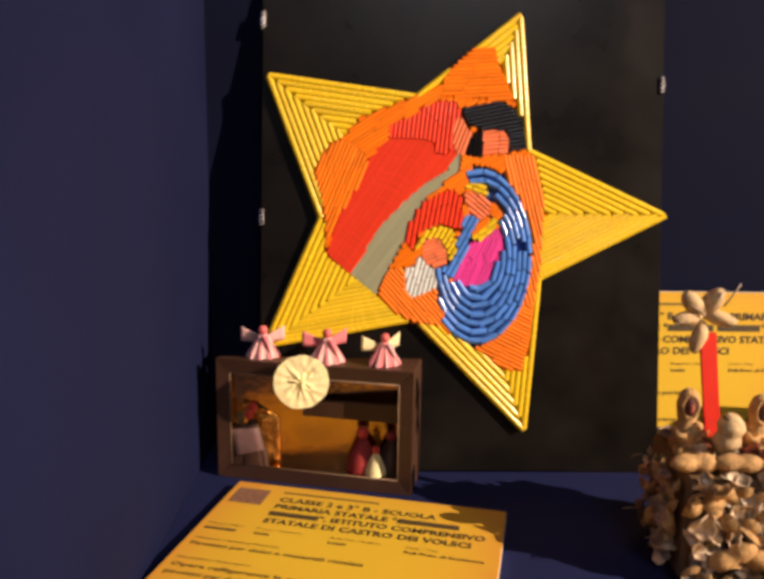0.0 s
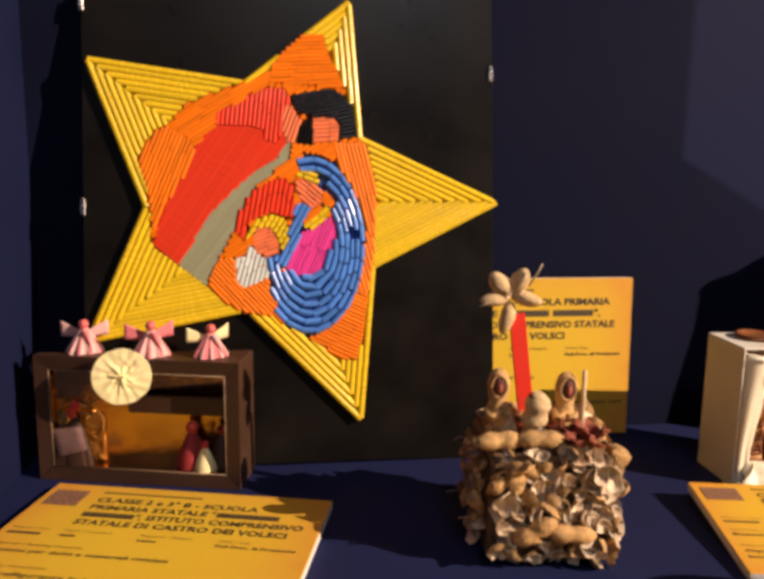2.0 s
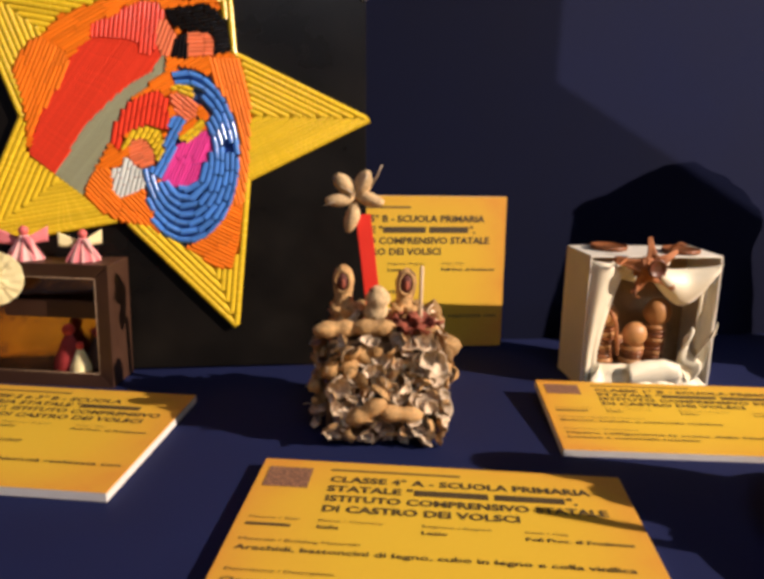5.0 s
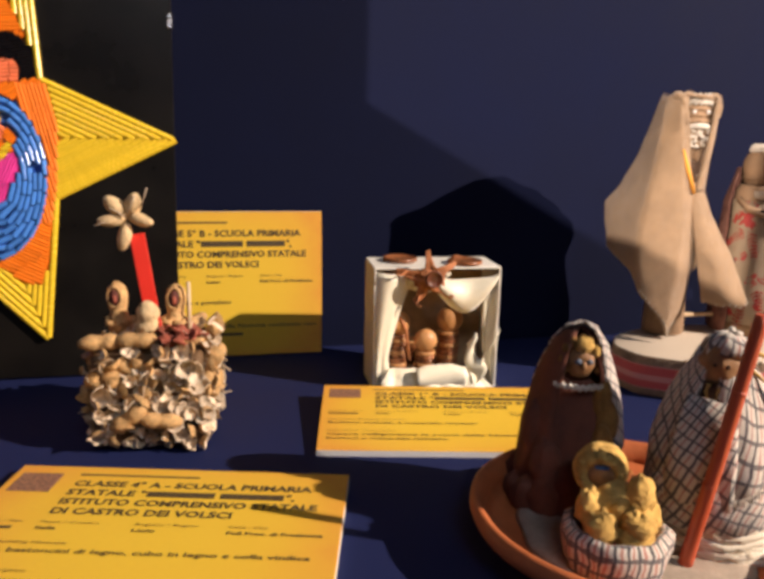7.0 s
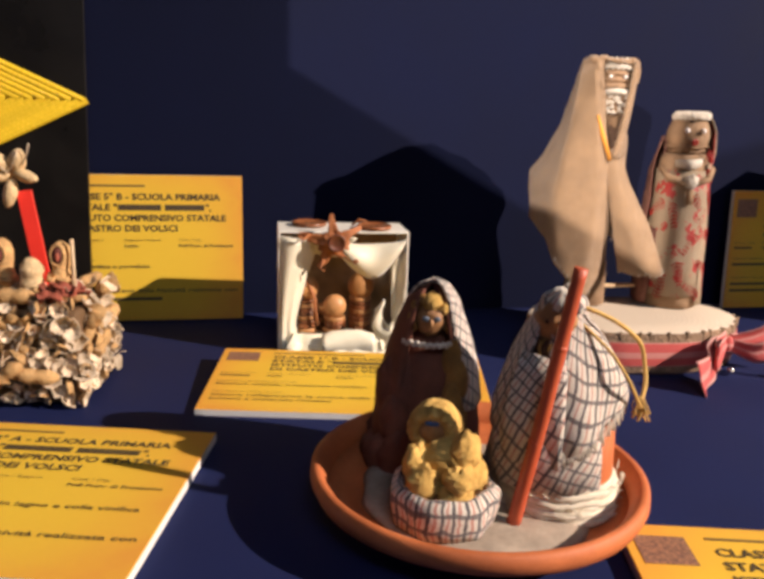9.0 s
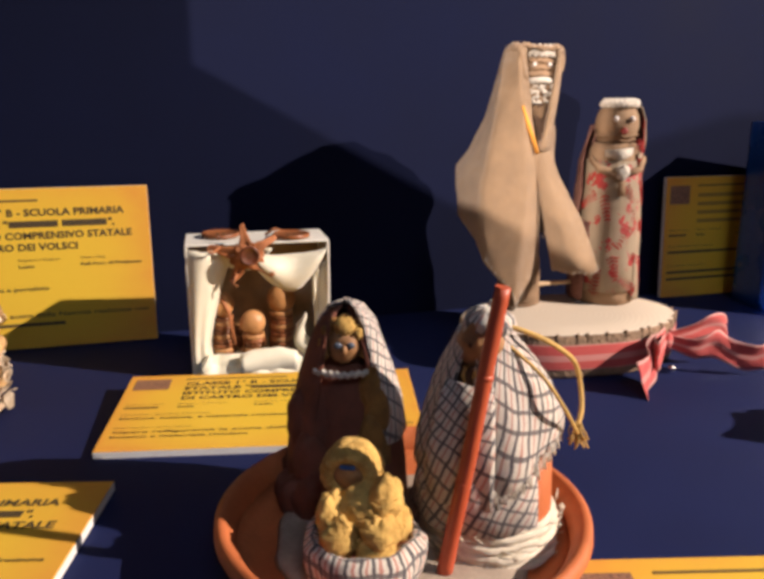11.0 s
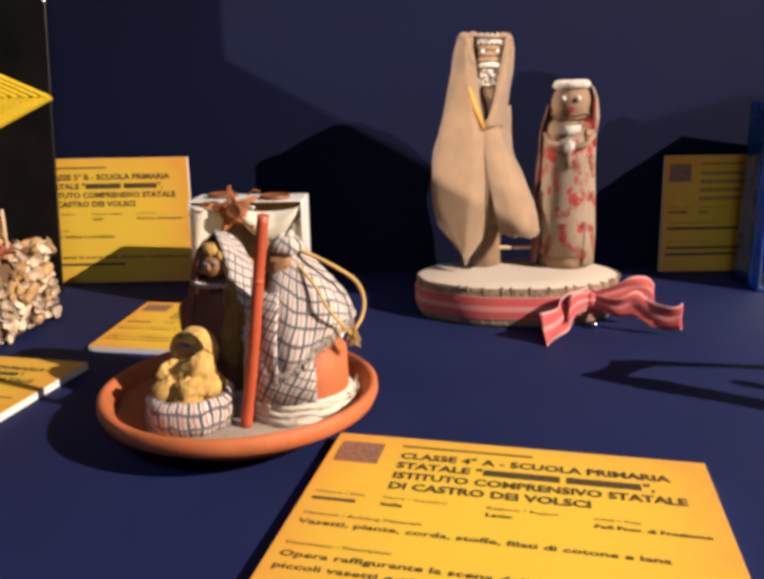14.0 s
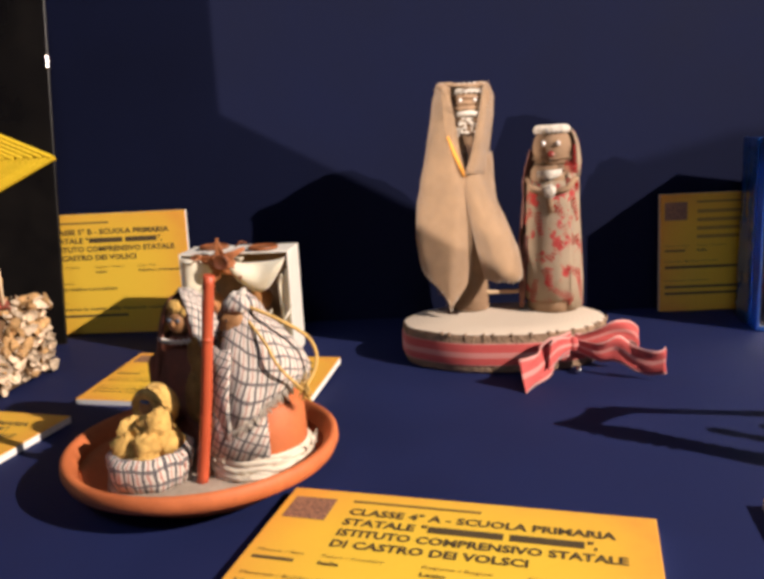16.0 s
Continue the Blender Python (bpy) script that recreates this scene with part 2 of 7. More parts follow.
def sheet(bm, grid, thick, mi=0, smooth=True, wide=1.0, tall=1.0):
    """A cloth or card sheet with thickness from a grid of points."""
    uv = bm.loops.layers.uv.verify()
    g = [[Vector(p) for p in row] for row in grid]
    nj, ni = len(g), len(g[0])
    nor = [[None] * ni for _ in range(nj)]
    for j in range(nj):
        for i in range(ni):
            a = g[j][min(i + 1, ni - 1)] - g[j][max(i - 1, 0)]
            b = g[min(j + 1, nj - 1)][i] - g[max(j - 1, 0)][i]
            nor[j][i] = a.cross(b).normalized()
    top = [[bm.verts.new(g[j][i] + nor[j][i] * thick / 2) for i in range(ni)] for j in range(nj)]
    low = [[bm.verts.new(g[j][i] - nor[j][i] * thick / 2) for i in range(ni)] for j in range(nj)]

    def quad(vs, uvs):
        f = bm.faces.new(vs)
        f.material_index, f.smooth = mi, smooth
        for lp, (a, b) in zip(f.loops, uvs):
            lp[uv].uv = (wide * a / (ni - 1), tall * b / (nj - 1))

    for j in range(nj - 1):
        for i in range(ni - 1):
            c = ((i, j), (i + 1, j), (i + 1, j + 1), (i, j + 1))
            quad([top[b][a] for a, b in c], c)
            quad([low[b][a] for a, b in c[::-1]], c[::-1])
    rim = [(i, 0) for i in range(ni)] + [(ni - 1, j) for j in range(1, nj)] + [(i, nj - 1) for i in range(ni - 2, -1, -1)] + [(0, j) for j in range(nj - 2, 0, -1)]
    for k in range(len(rim)):
        (a, b), (c, d) = rim[k], rim[(k + 1) % len(rim)]
        quad([low[b][a], low[d][c], top[d][c], top[b][a]], ((a, b), (c, d), (c, d), (a, b)))


def frame_pose(origin, zdir, roll=0.0):
    """The pose that turns local z along zdir."""
    q = Vector(zdir).normalized().to_track_quat("Z", "Y")
    return Matrix.Translation(origin) @ q.to_matrix().to_4x4() @ Matrix.Rotation(roll, 4, "Z")


# ---------------------------------------------------------------- the niche and the hall round it
WALL_Y, WALL_X = 0.772, -0.112


def slab(name, x0, x1, y0, y1, z0, z1, material, label, bevel=0.0):
    bm = bmesh.new()
    box(bm, x0, x1, y0, y1, z0, z1, bevel=bevel)
    return solo(name, bm, material, label, name.split("_")[0], Matrix(), kind="structure")


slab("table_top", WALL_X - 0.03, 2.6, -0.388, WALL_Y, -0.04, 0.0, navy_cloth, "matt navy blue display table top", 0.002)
slab("table_front", WALL_X - 0.03, 2.6, -0.378, -0.348, -0.9, -0.041, navy, "navy blue panel under the display table")
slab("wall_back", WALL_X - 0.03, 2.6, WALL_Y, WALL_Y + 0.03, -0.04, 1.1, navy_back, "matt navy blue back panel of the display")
# its unseen front end stops where the edge cuts off hall_spot
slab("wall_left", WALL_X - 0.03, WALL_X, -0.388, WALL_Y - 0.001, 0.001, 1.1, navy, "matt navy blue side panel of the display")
# added blocker out of view; its stepped top shapes the shade from hall_spot
bm = bmesh.new()
profile = ((-0.390, -0.9), (-0.390, 0.640), (-0.888, 0.640), (-0.893, 0.745), (-1.000, 0.800), (-1.900, 0.800), (-1.900, -0.9))
loft(bm, [[(x, y, z) for y, z in profile] for x in (WALL_X, WALL_X - 0.03)], smooth=False)
solo("wall_low", bm, navy, "added unseen partition that shades the display from the hall spot", "wall", Matrix(), kind="structure")
slab("floor", -3.0, 4.6, -3.6, 2.0, -0.95, -0.9, hall_paint, "dark floor of the exhibition hall")
slab("ceiling", -3.0, 4.6, -3.6, 2.0, 2.6, 2.65, hall_paint, "dark ceiling of the exhibition hall")
slab("wall_hall_north", -3.0, 4.6, 1.95, 2.0, -0.9, 2.6, hall_paint, "dark wall of the exhibition hall")
slab("wall_hall_south", -3.0, 4.6, -3.6, -3.55, -0.9, 2.6, hall_paint, "dark wall of the exhibition hall")
slab("wall_hall_west", -3.0, -2.95, -3.55, 1.95, -0.9, 2.6, hall_paint, "dark wall of the exhibition hall")
slab("wall_hall_east", 4.55, 4.6, -3.55, 1.95, -0.9, 2.6, hall_paint, "dark wall of the exhibition hall")

# ---------------------------------------------------------------- printed cards
CARD_W, CARD_H, CARD_T = 0.238, 0.172, 0.007
letters = {}


def text_mesh(body, size, material, bold=0.0):
    """A flat mesh of the words, its left end at the origin."""
    key = (body, round(size, 5), material.name, bold)
    if key not in letters:
        cu = bpy.data.curves.new("words", "FONT")
        cu.body, cu.size, cu.offset, cu.resolution_u = body, size, bold, 2
        cu.fill_mode = "FRONT"
        tmp = new("words", cu)
        deps = bpy.context.evaluated_depsgraph_get()
        me = bpy.data.meshes.new_from_object(tmp.evaluated_get(deps))
        wide = max((v.co.x for v in me.vertices), default=0.001)
        bpy.data.objects.remove(tmp)
        me.materials.clear()
        me.materials.append(material)
        letters[key] = (me, wide)
    return letters[key]


def words(parent, body, x, y, width, height, material, bold=0.0, name="text_line"):
    """Words fitted between x and x + width, the baseline y below the card's upper edge. Tilde runs become bars."""
    me, wide = text_mesh(body.replace("~", "M"), height / 0.70, material, bold)
    z = CARD_T + 0.0004
    at = Matrix.Translation((x - CARD_W / 2, CARD_H / 2 - y, z)) @ Matrix.Diagonal((width / wide, 1, 1, 1))
    return part(name, me, None, parent, m=at)


def bar(parent, x, y, width, height, material, name="text_bar"):
    bm = bmesh.new()
    box(bm, 0, width, 0, height, 0, 0.0003)
    return part(name, bm, material, parent, m=Matrix.Translation((x - CARD_W / 2, CARD_H / 2 - y, CARD_T + 0.0001)))




def card(label, m, grade, made_of=(), story=(), far=False, group="printed exhibit cards"):
    ob = thing("exhibit_card", label, "card", m, group)
    bm = bmesh.new()
    box(bm, -CARD_W / 2, CARD_W / 2, -CARD_H / 2, CARD_H / 2, 0, CARD_T, 1, 0.0005)
    for f in bm.faces:
        if f.normal.z > 0.9 or f.calc_center_median().z > CARD_T - 0.0004:
            f.material_index = 0
    bm.normal_update()
    for f in bm.faces:
        f.material_index = 0 if f.normal.z > 0.5 else 1
    part("board", bm, [card_yellow, foam_white], ob)
    bm = bmesh.new()
    box(bm, 0, 0.029, -0.026, 0, 0, 0.0003)
    part("printed_square", bm, code_ink, ob, "dull purple-brown printed square", Matrix.Translation((0.006 - CARD_W / 2, CARD_H / 2 - 0.012, CARD_T + 0.0001)))
    bar(ob, 0.047, 0.0135, 0.085, 0.0022, ink_faint)
    if grade is None:
        for i, w in enumerate((0.165, 0.15, 0.17, 0.115)):
            bar(ob, 0.048, 0.0285 + 0.0122 * i, w, 0.0048, ink_pale)
    elif grade == "2 e 3° B":
        words(ob, "CLASSE 2 e 3° B - SCUOLA", 0.048, 0.0285, 0.135, 0.0072, ink, 0.0003)
        words(ob, "PRIMARIA STATALE \"", 0.048, 0.0407, 0.104, 0.0072, ink, 0.0003)
        bar(ob, 0.153, 0.0407, 0.05, 0.0068, ink)
        bar(ob, 0.048, 0.0529, 0.042, 0.0068, ink)
        words(ob, "\", ISTITUTO COMPRENSIVO", 0.091, 0.0529, 0.134, 0.0072, ink, 0.0003)
        words(ob, "STATALE DI CASTRO DEI VOLSCI", 0.048, 0.0651, 0.167, 0.0072, ink, 0.0003)
    else:
        words(ob, "CLASSE " + grade + " - SCUOLA PRIMARIA", 0.048, 0.0285, 0.166, 0.0072, ink, 0.0003)
        words(ob, "STATALE \"", 0.048, 0.0407, 0.054, 0.0072, ink, 0.0003)
        bar(ob, 0.103, 0.0407, 0.046, 0.0068, ink)
        bar(ob, 0.153, 0.0407, 0.043, 0.0068, ink)
        words(ob, "\",", 0.1975, 0.0407, 0.006, 0.0072, ink, 0.0003)
        words(ob, "ISTITUTO COMPRENSIVO STATALE", 0.048, 0.0529, 0.172, 0.0072, ink, 0.0003)
        words(ob, "DI CASTRO DEI VOLSCI", 0.048, 0.0651, 0.118, 0.0072, ink, 0.0003)
    cols = ((0.007, "Misure / Size", 0.030, "", 0.026), (0.048, "Paese / Country", 0.038, "Italia", 0.013),
            (0.108, "Regione / Region", 0.040, "Lazio", 0.015), (0.167, "Città / City", 0.025, "Pofi Prov. di Frosinone", 0.060))
    for x, head, w, value, w2 in cols:
        words(ob, head, x, 0.0765, w, 0.0027, ink_faint)
        if value:
            words(ob, value, x, 0.0838, w2, 0.0034, ink, 0.00012)
        else:
            bar(ob, x, 0.0838, w2, 0.0026, ink)
    words(ob, "Materiali / Building Materials", 0.007, 0.0995, 0.068, 0.0028, ink_faint)
    for i, (line, w) in enumerate(made_of):
        if line:
            words(ob, line, 0.007 if w > 0 else 0.05, 0.1085 + 0.0095 * i, abs(w), 0.0044, ink, 0.0001)
        else:
            bar(ob, 0.007, 0.1085, w, 0.0034, ink)
    words(ob, "Descrizione / Description", 0.007, 0.1275, 0.057, 0.0028, ink_faint)
    for i, (line, w) in enumerate(story):
        if line:
            words(ob, line, 0.007, 0.1375 + 0.0098 * i, w, 0.0044, ink, 0.0001)
        else:
            bar(ob, 0.007, 0.1375 + 0.0098 * i, w, 0.0034, ink)
    return ob


def lying(tlx, tly, turn, wide=1.0, deep=1.0):
    """The pose of a card on the table, from its far left corner and its turn in degrees."""
    m = pose(tlx, tly, 0.0003, 0, 0, turn) @ Matrix.Diagonal((wide, deep, 1, 1))
    return m @ Matrix.Translation((CARD_W / 2, -CARD_H / 2, 0))


def standing(left, y, lean):
    return pose(left + CARD_W / 2, y, 0.0005, 90 - lean) @ Matrix.Translation((0, CARD_H / 2, 0))


STORY = "Opera raffigurante la scena della Natività realizzata con"
card("yellow printed exhibit card lying before the dark brown box", lying(-0.0682, 0.659, -14.0, 0.99, 1.02), "2 e 3° B",
     (("Pirottini per dolci e materiali riciclati", 0.135),), ((STORY, 0.224), ("pirottini per dolci e materiali riciclati", 0.13)))
card("yellow printed exhibit card lying before the peanut cube", lying(0.2185, 0.4715, -13.3, 1.03, 1.06), "4° A",
     (("Arachidi, bastoncini di legno, cubo in legno e colla vinilica", 0.215),), ((STORY, 0.224), ("", 0.15)))
card("yellow printed exhibit card lying before the white button box", pose(0.4622, 0.5910, 0.0085, 0, 0, -10.8) @ pose(0, 0, 0, 4.4) @ Matrix.Diagonal((1.024, 0.738, 1, 1)) @ Matrix.Translation((CARD_W / 2, -CARD_H / 2, 0)), "1° B",
     (("Bottoni, scatole, e materiale riciclato", 0.128),), ((STORY, 0.224), ("bottoni e materiale riciclato", 0.10)))
card("yellow printed exhibit card lying beside the terracotta saucer", lying(0.6965, 0.257, -13.4, 1.03, 1.08), "4° A",
     (("Vasetti, piante, corda, stoffe, filati di cotone e lana", 0.196),), ((STORY, 0.224), ("piccoli vasetti e piante di plastica riciclati.", 0.166)))
card("yellow printed exhibit card lying before the wooden spoon crib", lying(1.011, 0.222, -10.0, 1.03, 1.08), None, (("", 0.15),), (("", 0.22), ("", 0.14)))
card("yellow printed exhibit card lying before the blue box", lying(1.170, 0.555, -8.0), None, (("", 0.15),), (("", 0.22), ("", 0.14)))
card("yellow printed exhibit card standing against the back panel", standing(0.2425, 0.752, 3.0) @ Matrix.Translation((0, -0.0035, 0)) @ Matrix.Diagonal((1, 0.96, 1, 1)), "5° B",
     (("colla vinilica e portafoto", -0.085),), ((STORY, 0.224), ("", 0.14)))
card("yellow printed exhibit card standing half behind the blue box", standing(1.110, 0.752, 3.0) @ Matrix.Translation((0, -0.008, 0)) @ Matrix.Diagonal((1, 0.905, 1, 1)), None, (("", 0.15),), (("", 0.22), ("", 0.14)))

# ---------------------------------------------------------------- the star of drinking straws on black card
STAR_R = 0.0034
star = thing("star_picture", "black glossy card with a straw star, leaning on the wall", "artwork",
             pose(0, 0.695, 0, -math.degrees(math.atan(0.16))))
bm = bmesh.new()
box(bm, -0.056, 0.322, -0.001, 0.004, 0.002, 0.474, bevel=0.0006)
part("backing_card", bm, black_card, star)
for u, v in ((-0.0555, 0.240), (-0.0555, 0.423), (0.3205, 0.369)):
    bm = bmesh.new()
    box(bm, -0.0022, 0.0022, -0.0035, 0.006, -0.008, 0.008, bevel=0.0008)
    part("clip", bm, steel, star, "small bright metal clip", Matrix.Translation((u, 0, v)))


def straw_mesh(material, r=STAR_R):
    """A hollow straw of unit length along z."""
    bm = bmesh.new()
    n = 10
    outer = [[(r * math.cos(6.2832 * i / n), r * math.sin(6.2832 * i / n), z) for i in range(n)] for z in (0, 1)]
    inner = [[(0.8 * x, 0.8 * y, z) for x, y, z in o] for o in outer]
    loft(bm, [inner[1][:], outer[1], outer[0], inner[0], inner[1]][1:3][::-1], caps=(False, False))
    loft(bm, [inner[1], inner[0]], caps=(False, False))
    for z in (0, 1):
        loft(bm, [outer[z], inner[z]] if z else [inner[z], outer[z]], caps=(False, False), smooth=False)
    return link_mesh("straw", bm, material)


def spans(poly, p, d):
    """Stretches of the line p + s d inside a polygon."""
    n = Vector((-d.y, d.x))
    hits = []
    for a, b in zip(poly, poly[1:] + poly[:1]):
        a, b = Vector(a) - p, Vector(b) - p
        ha, hb = a.dot(n), b.dot(n)
        if (ha > 0) != (hb > 0):
            k = ha / (ha - hb)
            hits.append((a + (b - a) * k).dot(d))
    hits.sort()
    return list(zip(hits[::2], hits[1::2]))


def minus(keep, cut):
    for c0, c1 in cut:
        nxt = []
        for a, b in keep:
            if c1 <= a or c0 >= b:
                nxt.append((a, b))
            else:
                if c0 > a:
                    nxt.append((a, c0))
                if c1 < b:
                    nxt.append((c1, b))
        keep = nxt
    return keep


rnd = random.Random(4)


def lay_straws(name, me, poly, turn, length, cuts=(), r=STAR_R, lift=0.0, start=None, inside=None, pitch=1.75, jitter=1.0):
    """Cover a polygon of the card with rows of straws at the angle turn, cut into pieces."""
    d = Vector((math.cos(radians(turn)), math.sin(radians(turn))))
    n = Vector((-d.y, d.x))
    offs = [Vector(q).dot(n) for q in poly]
    lo, hi = min(offs), max(offs)
    first = lo + r if start is None else start
    k, s = 0, first
    while s < hi - r * 0.2:
        p = n * s
        runs = spans(poly, p, d)
        if inside:
            hold = spans(inside, p, d)
            runs = [(max(a, u), min(b, v)) for a, b in runs for u, v in hold if min(b, v) > max(a, u)]
        for c in cuts:
            runs = minus(runs, spans(c, p, d))
        for a, b in runs:
            if b - a < 1.6 * r:
                continue
            x = a
            while x < b - 1e-5:
                piece = b - x
                if length and piece > length * 1.4:
                    piece = length * rnd.uniform(0.75, 1.2)
                c = p + d * (x + 0.0004)
                z = Vector((d.x, rnd.uniform(-0.004, 0.004) * jitter, d.y)) if piece > 0.01 else Vector((d.x, 0, d.y))
                at = frame_pose((c.x, -0.0012 - r - lift - rnd.uniform(0, 0.0006) * jitter, c.y), z, rnd.random())
                part(name, me, None, star, m=at @ Matrix.Diagonal((1, 1, max(piece - (0.0006 if name == "orange_straw" else 0.0008), 0.003), 1)))
                x += piece
        s += pitch * r
        k += 1


TIPS = ((-0.0545, 0.374), (0.187, 0.437), (0.329, 0.246), (0.195, 0.036), (-0.055, 0.116))
NOTCH = ((0.087, 0.356), (0.197, 0.306), (0.208, 0.185), (0.089, 0.143), (-0.003, 0.239))
MID = (0.115, 0.245)
BODY = [(-0.007, 0.284), (0.008, 0.308), (0.019, 0.313), (0.036, 0.332), (0.049, 0.338), (0.079, 0.35), (0.101, 0.357), (0.11, 0.366), (0.123, 0.382), (0.14, 0.397), (0.16, 0.399), (0.164, 0.383), (0.171, 0.37), (0.185, 0.338), (0.193, 0.304), (0.199, 0.301),
        (0.208, 0.261), (0.206, 0.2), (0.202, 0.173), (0.195, 0.12), (0.189, 0.098), (0.171, 0.1), (0.156, 0.113), (0.138, 0.123), (0.111, 0.14), (0.089, 0.143), (0.076, 0.148), (0.052, 0.168), (0.027, 0.188), (0.004, 0.205), (0.004, 0.237), (-0, 0.261)]
RED = [(0.006, 0.205), (0.01, 0.222), (0.019, 0.246), (0.029, 0.261), (0.039, 0.281), (0.045, 0.297), (0.062, 0.314), (0.064, 0.328), (0.084, 0.335), (0.092, 0.343), (0.11, 0.35), (0.125, 0.349),
       (0.129, 0.336), (0.122, 0.329), (0.121, 0.311), (0.127, 0.3), (0.117, 0.285), (0.097, 0.273), (0.084, 0.262), (0.073, 0.251), (0.062, 0.24), (0.052, 0.227), (0.041, 0.209), (0.027, 0.188)]
RED_TOP = [(0.064, 0.328), (0.084, 0.335), (0.092, 0.343), (0.11, 0.35), (0.125, 0.349), (0.129, 0.336), (0.122, 0.329),
           (0.121, 0.311), (0.117, 0.299), (0.106, 0.301), (0.103, 0.311), (0.092, 0.314), (0.075, 0.314), (0.062, 0.314)]
GREY = [(0.127, 0.3), (0.131, 0.299), (0.129, 0.286), (0.117, 0.276), (0.108, 0.264), (0.095, 0.257), (0.089, 0.247), (0.082, 0.234), (0.078, 0.218), (0.069, 0.201),
        (0.06, 0.186), (0.052, 0.168), (0.027, 0.188), (0.041, 0.209), (0.052, 0.227), (0.062, 0.24), (0.073, 0.251), (0.084, 0.262), (0.097, 0.273), (0.117, 0.285)]
HAIR = [(0.13, 0.343), (0.14, 0.346), (0.165, 0.35), (0.176, 0.346), (0.187, 0.333), (0.192, 0.305),
        (0.174, 0.302), (0.176, 0.316), (0.171, 0.323), (0.145, 0.324), (0.137, 0.328), (0.132, 0.336)]
BEARD = [(0.141, 0.319), (0.149, 0.322), (0.15, 0.312), (0.15, 0.297), (0.137, 0.298), (0.132, 0.3), (0.137, 0.308)]
FACE = [(0.15, 0.322), (0.171, 0.322), (0.175, 0.314), (0.174, 0.301), (0.15, 0.299)]
CHEEK = [(0.122, 0.329), (0.129, 0.336), (0.137, 0.322), (0.145, 0.322), (0.137, 0.306), (0.132, 0.299), (0.126, 0.3), (0.121, 0.311)]
MANTLE = [(0.136, 0.276), (0.135, 0.283), (0.142, 0.291), (0.156, 0.289), (0.17, 0.282), (0.183, 0.263), (0.194, 0.241), (0.198, 0.22), (0.196, 0.193), (0.191, 0.168), (0.18, 0.146), (0.164, 0.128), (0.147, 0.119), (0.133, 0.124),
          (0.12, 0.139), (0.115, 0.154), (0.109, 0.164), (0.108, 0.181), (0.111, 0.193), (0.117, 0.19), (0.123, 0.175), (0.157, 0.179), (0.166, 0.199), (0.173, 0.214), (0.166, 0.232), (0.17, 0.246), (0.157, 0.261), (0.148, 0.273)]
DRESS = [(0.141, 0.218), (0.148, 0.221), (0.161, 0.23), (0.167, 0.234), (0.173, 0.214), (0.166, 0.199), (0.157, 0.179), (0.123, 0.176), (0.131, 0.199)]
ARM = [(0.133, 0.239), (0.138, 0.245), (0.145, 0.247), (0.148, 0.239), (0.141, 0.228), (0.138, 0.217),
       (0.132, 0.199), (0.124, 0.184), (0.117, 0.188), (0.111, 0.193), (0.122, 0.199), (0.126, 0.212), (0.13, 0.228)]
HALO = [(0.088, 0.21), (0.09, 0.221), (0.1, 0.23), (0.111, 0.234), (0.124, 0.23), (0.127, 0.219),
        (0.126, 0.206), (0.12, 0.201), (0.117, 0.212), (0.111, 0.221), (0.102, 0.223), (0.095, 0.216)]
BABY = [(0.095, 0.216), (0.102, 0.223), (0.111, 0.221), (0.117, 0.212), (0.119, 0.201), (0.111, 0.195), (0.1, 0.196), (0.095, 0.203)]
HAIR_B = [(0.132, 0.268), (0.139, 0.275), (0.151, 0.272), (0.158, 0.263), (0.15, 0.262), (0.141, 0.268)]
HAIR_C = [(0.163, 0.244), (0.165, 0.235), (0.157, 0.225), (0.148, 0.22), (0.141, 0.221), (0.146, 0.229), (0.155, 0.233), (0.158, 0.242)]
MOTHER = [(0.132, 0.263), (0.141, 0.268), (0.15, 0.263), (0.159, 0.254), (0.157, 0.243), (0.15, 0.239), (0.139, 0.245), (0.135, 0.254)]
SWADDLE = [(0.078, 0.194), (0.087, 0.195), (0.09, 0.205), (0.095, 0.203), (0.101, 0.195),
           (0.111, 0.193), (0.116, 0.188), (0.111, 0.181), (0.104, 0.173), (0.087, 0.166), (0.08, 0.17)]
PATCH = [(0.082, 0.234), (0.089, 0.247), (0.097, 0.257), (0.11, 0.264), (0.123, 0.268), (0.13, 0.26),
         (0.133, 0.239), (0.128, 0.23), (0.111, 0.235), (0.1, 0.23), (0.089, 0.222), (0.087, 0.208), (0.078, 0.218)]

yellow = straw_mesh(straw_yellow)


def underlay(name, poly, material, y0, y1):
    """A thin coloured paper shape under the straws."""
    bm = bmesh.new()
    loft(bm, [[(u, y, v) for u, v in poly] for y in (y1, y0)], smooth=False)
    bmesh.ops.triangulate(bm, faces=[f for f in bm.faces if len(f.verts) > 4])
    part(name, bm, material, star, "coloured paper under the straws")


def shrunk(poly, k):
    return [(MID[0] + (u - MID[0]) * k, MID[1] + (v - MID[1]) * k) for u, v in poly]


underlay("star_paper", shrunk([p for pair in zip(TIPS, NOTCH) for p in pair], 0.965), mat("yellow_paper", (0.62, 0.42, 0.015), 0.7, 0.15), -0.0018, -0.0009)
underlay("picture_paper", shrunk(BODY, 0.97), mat("orange_paper", (0.62, 0.14, 0.012), 0.7, 0.15), -0.0026, -0.0019)


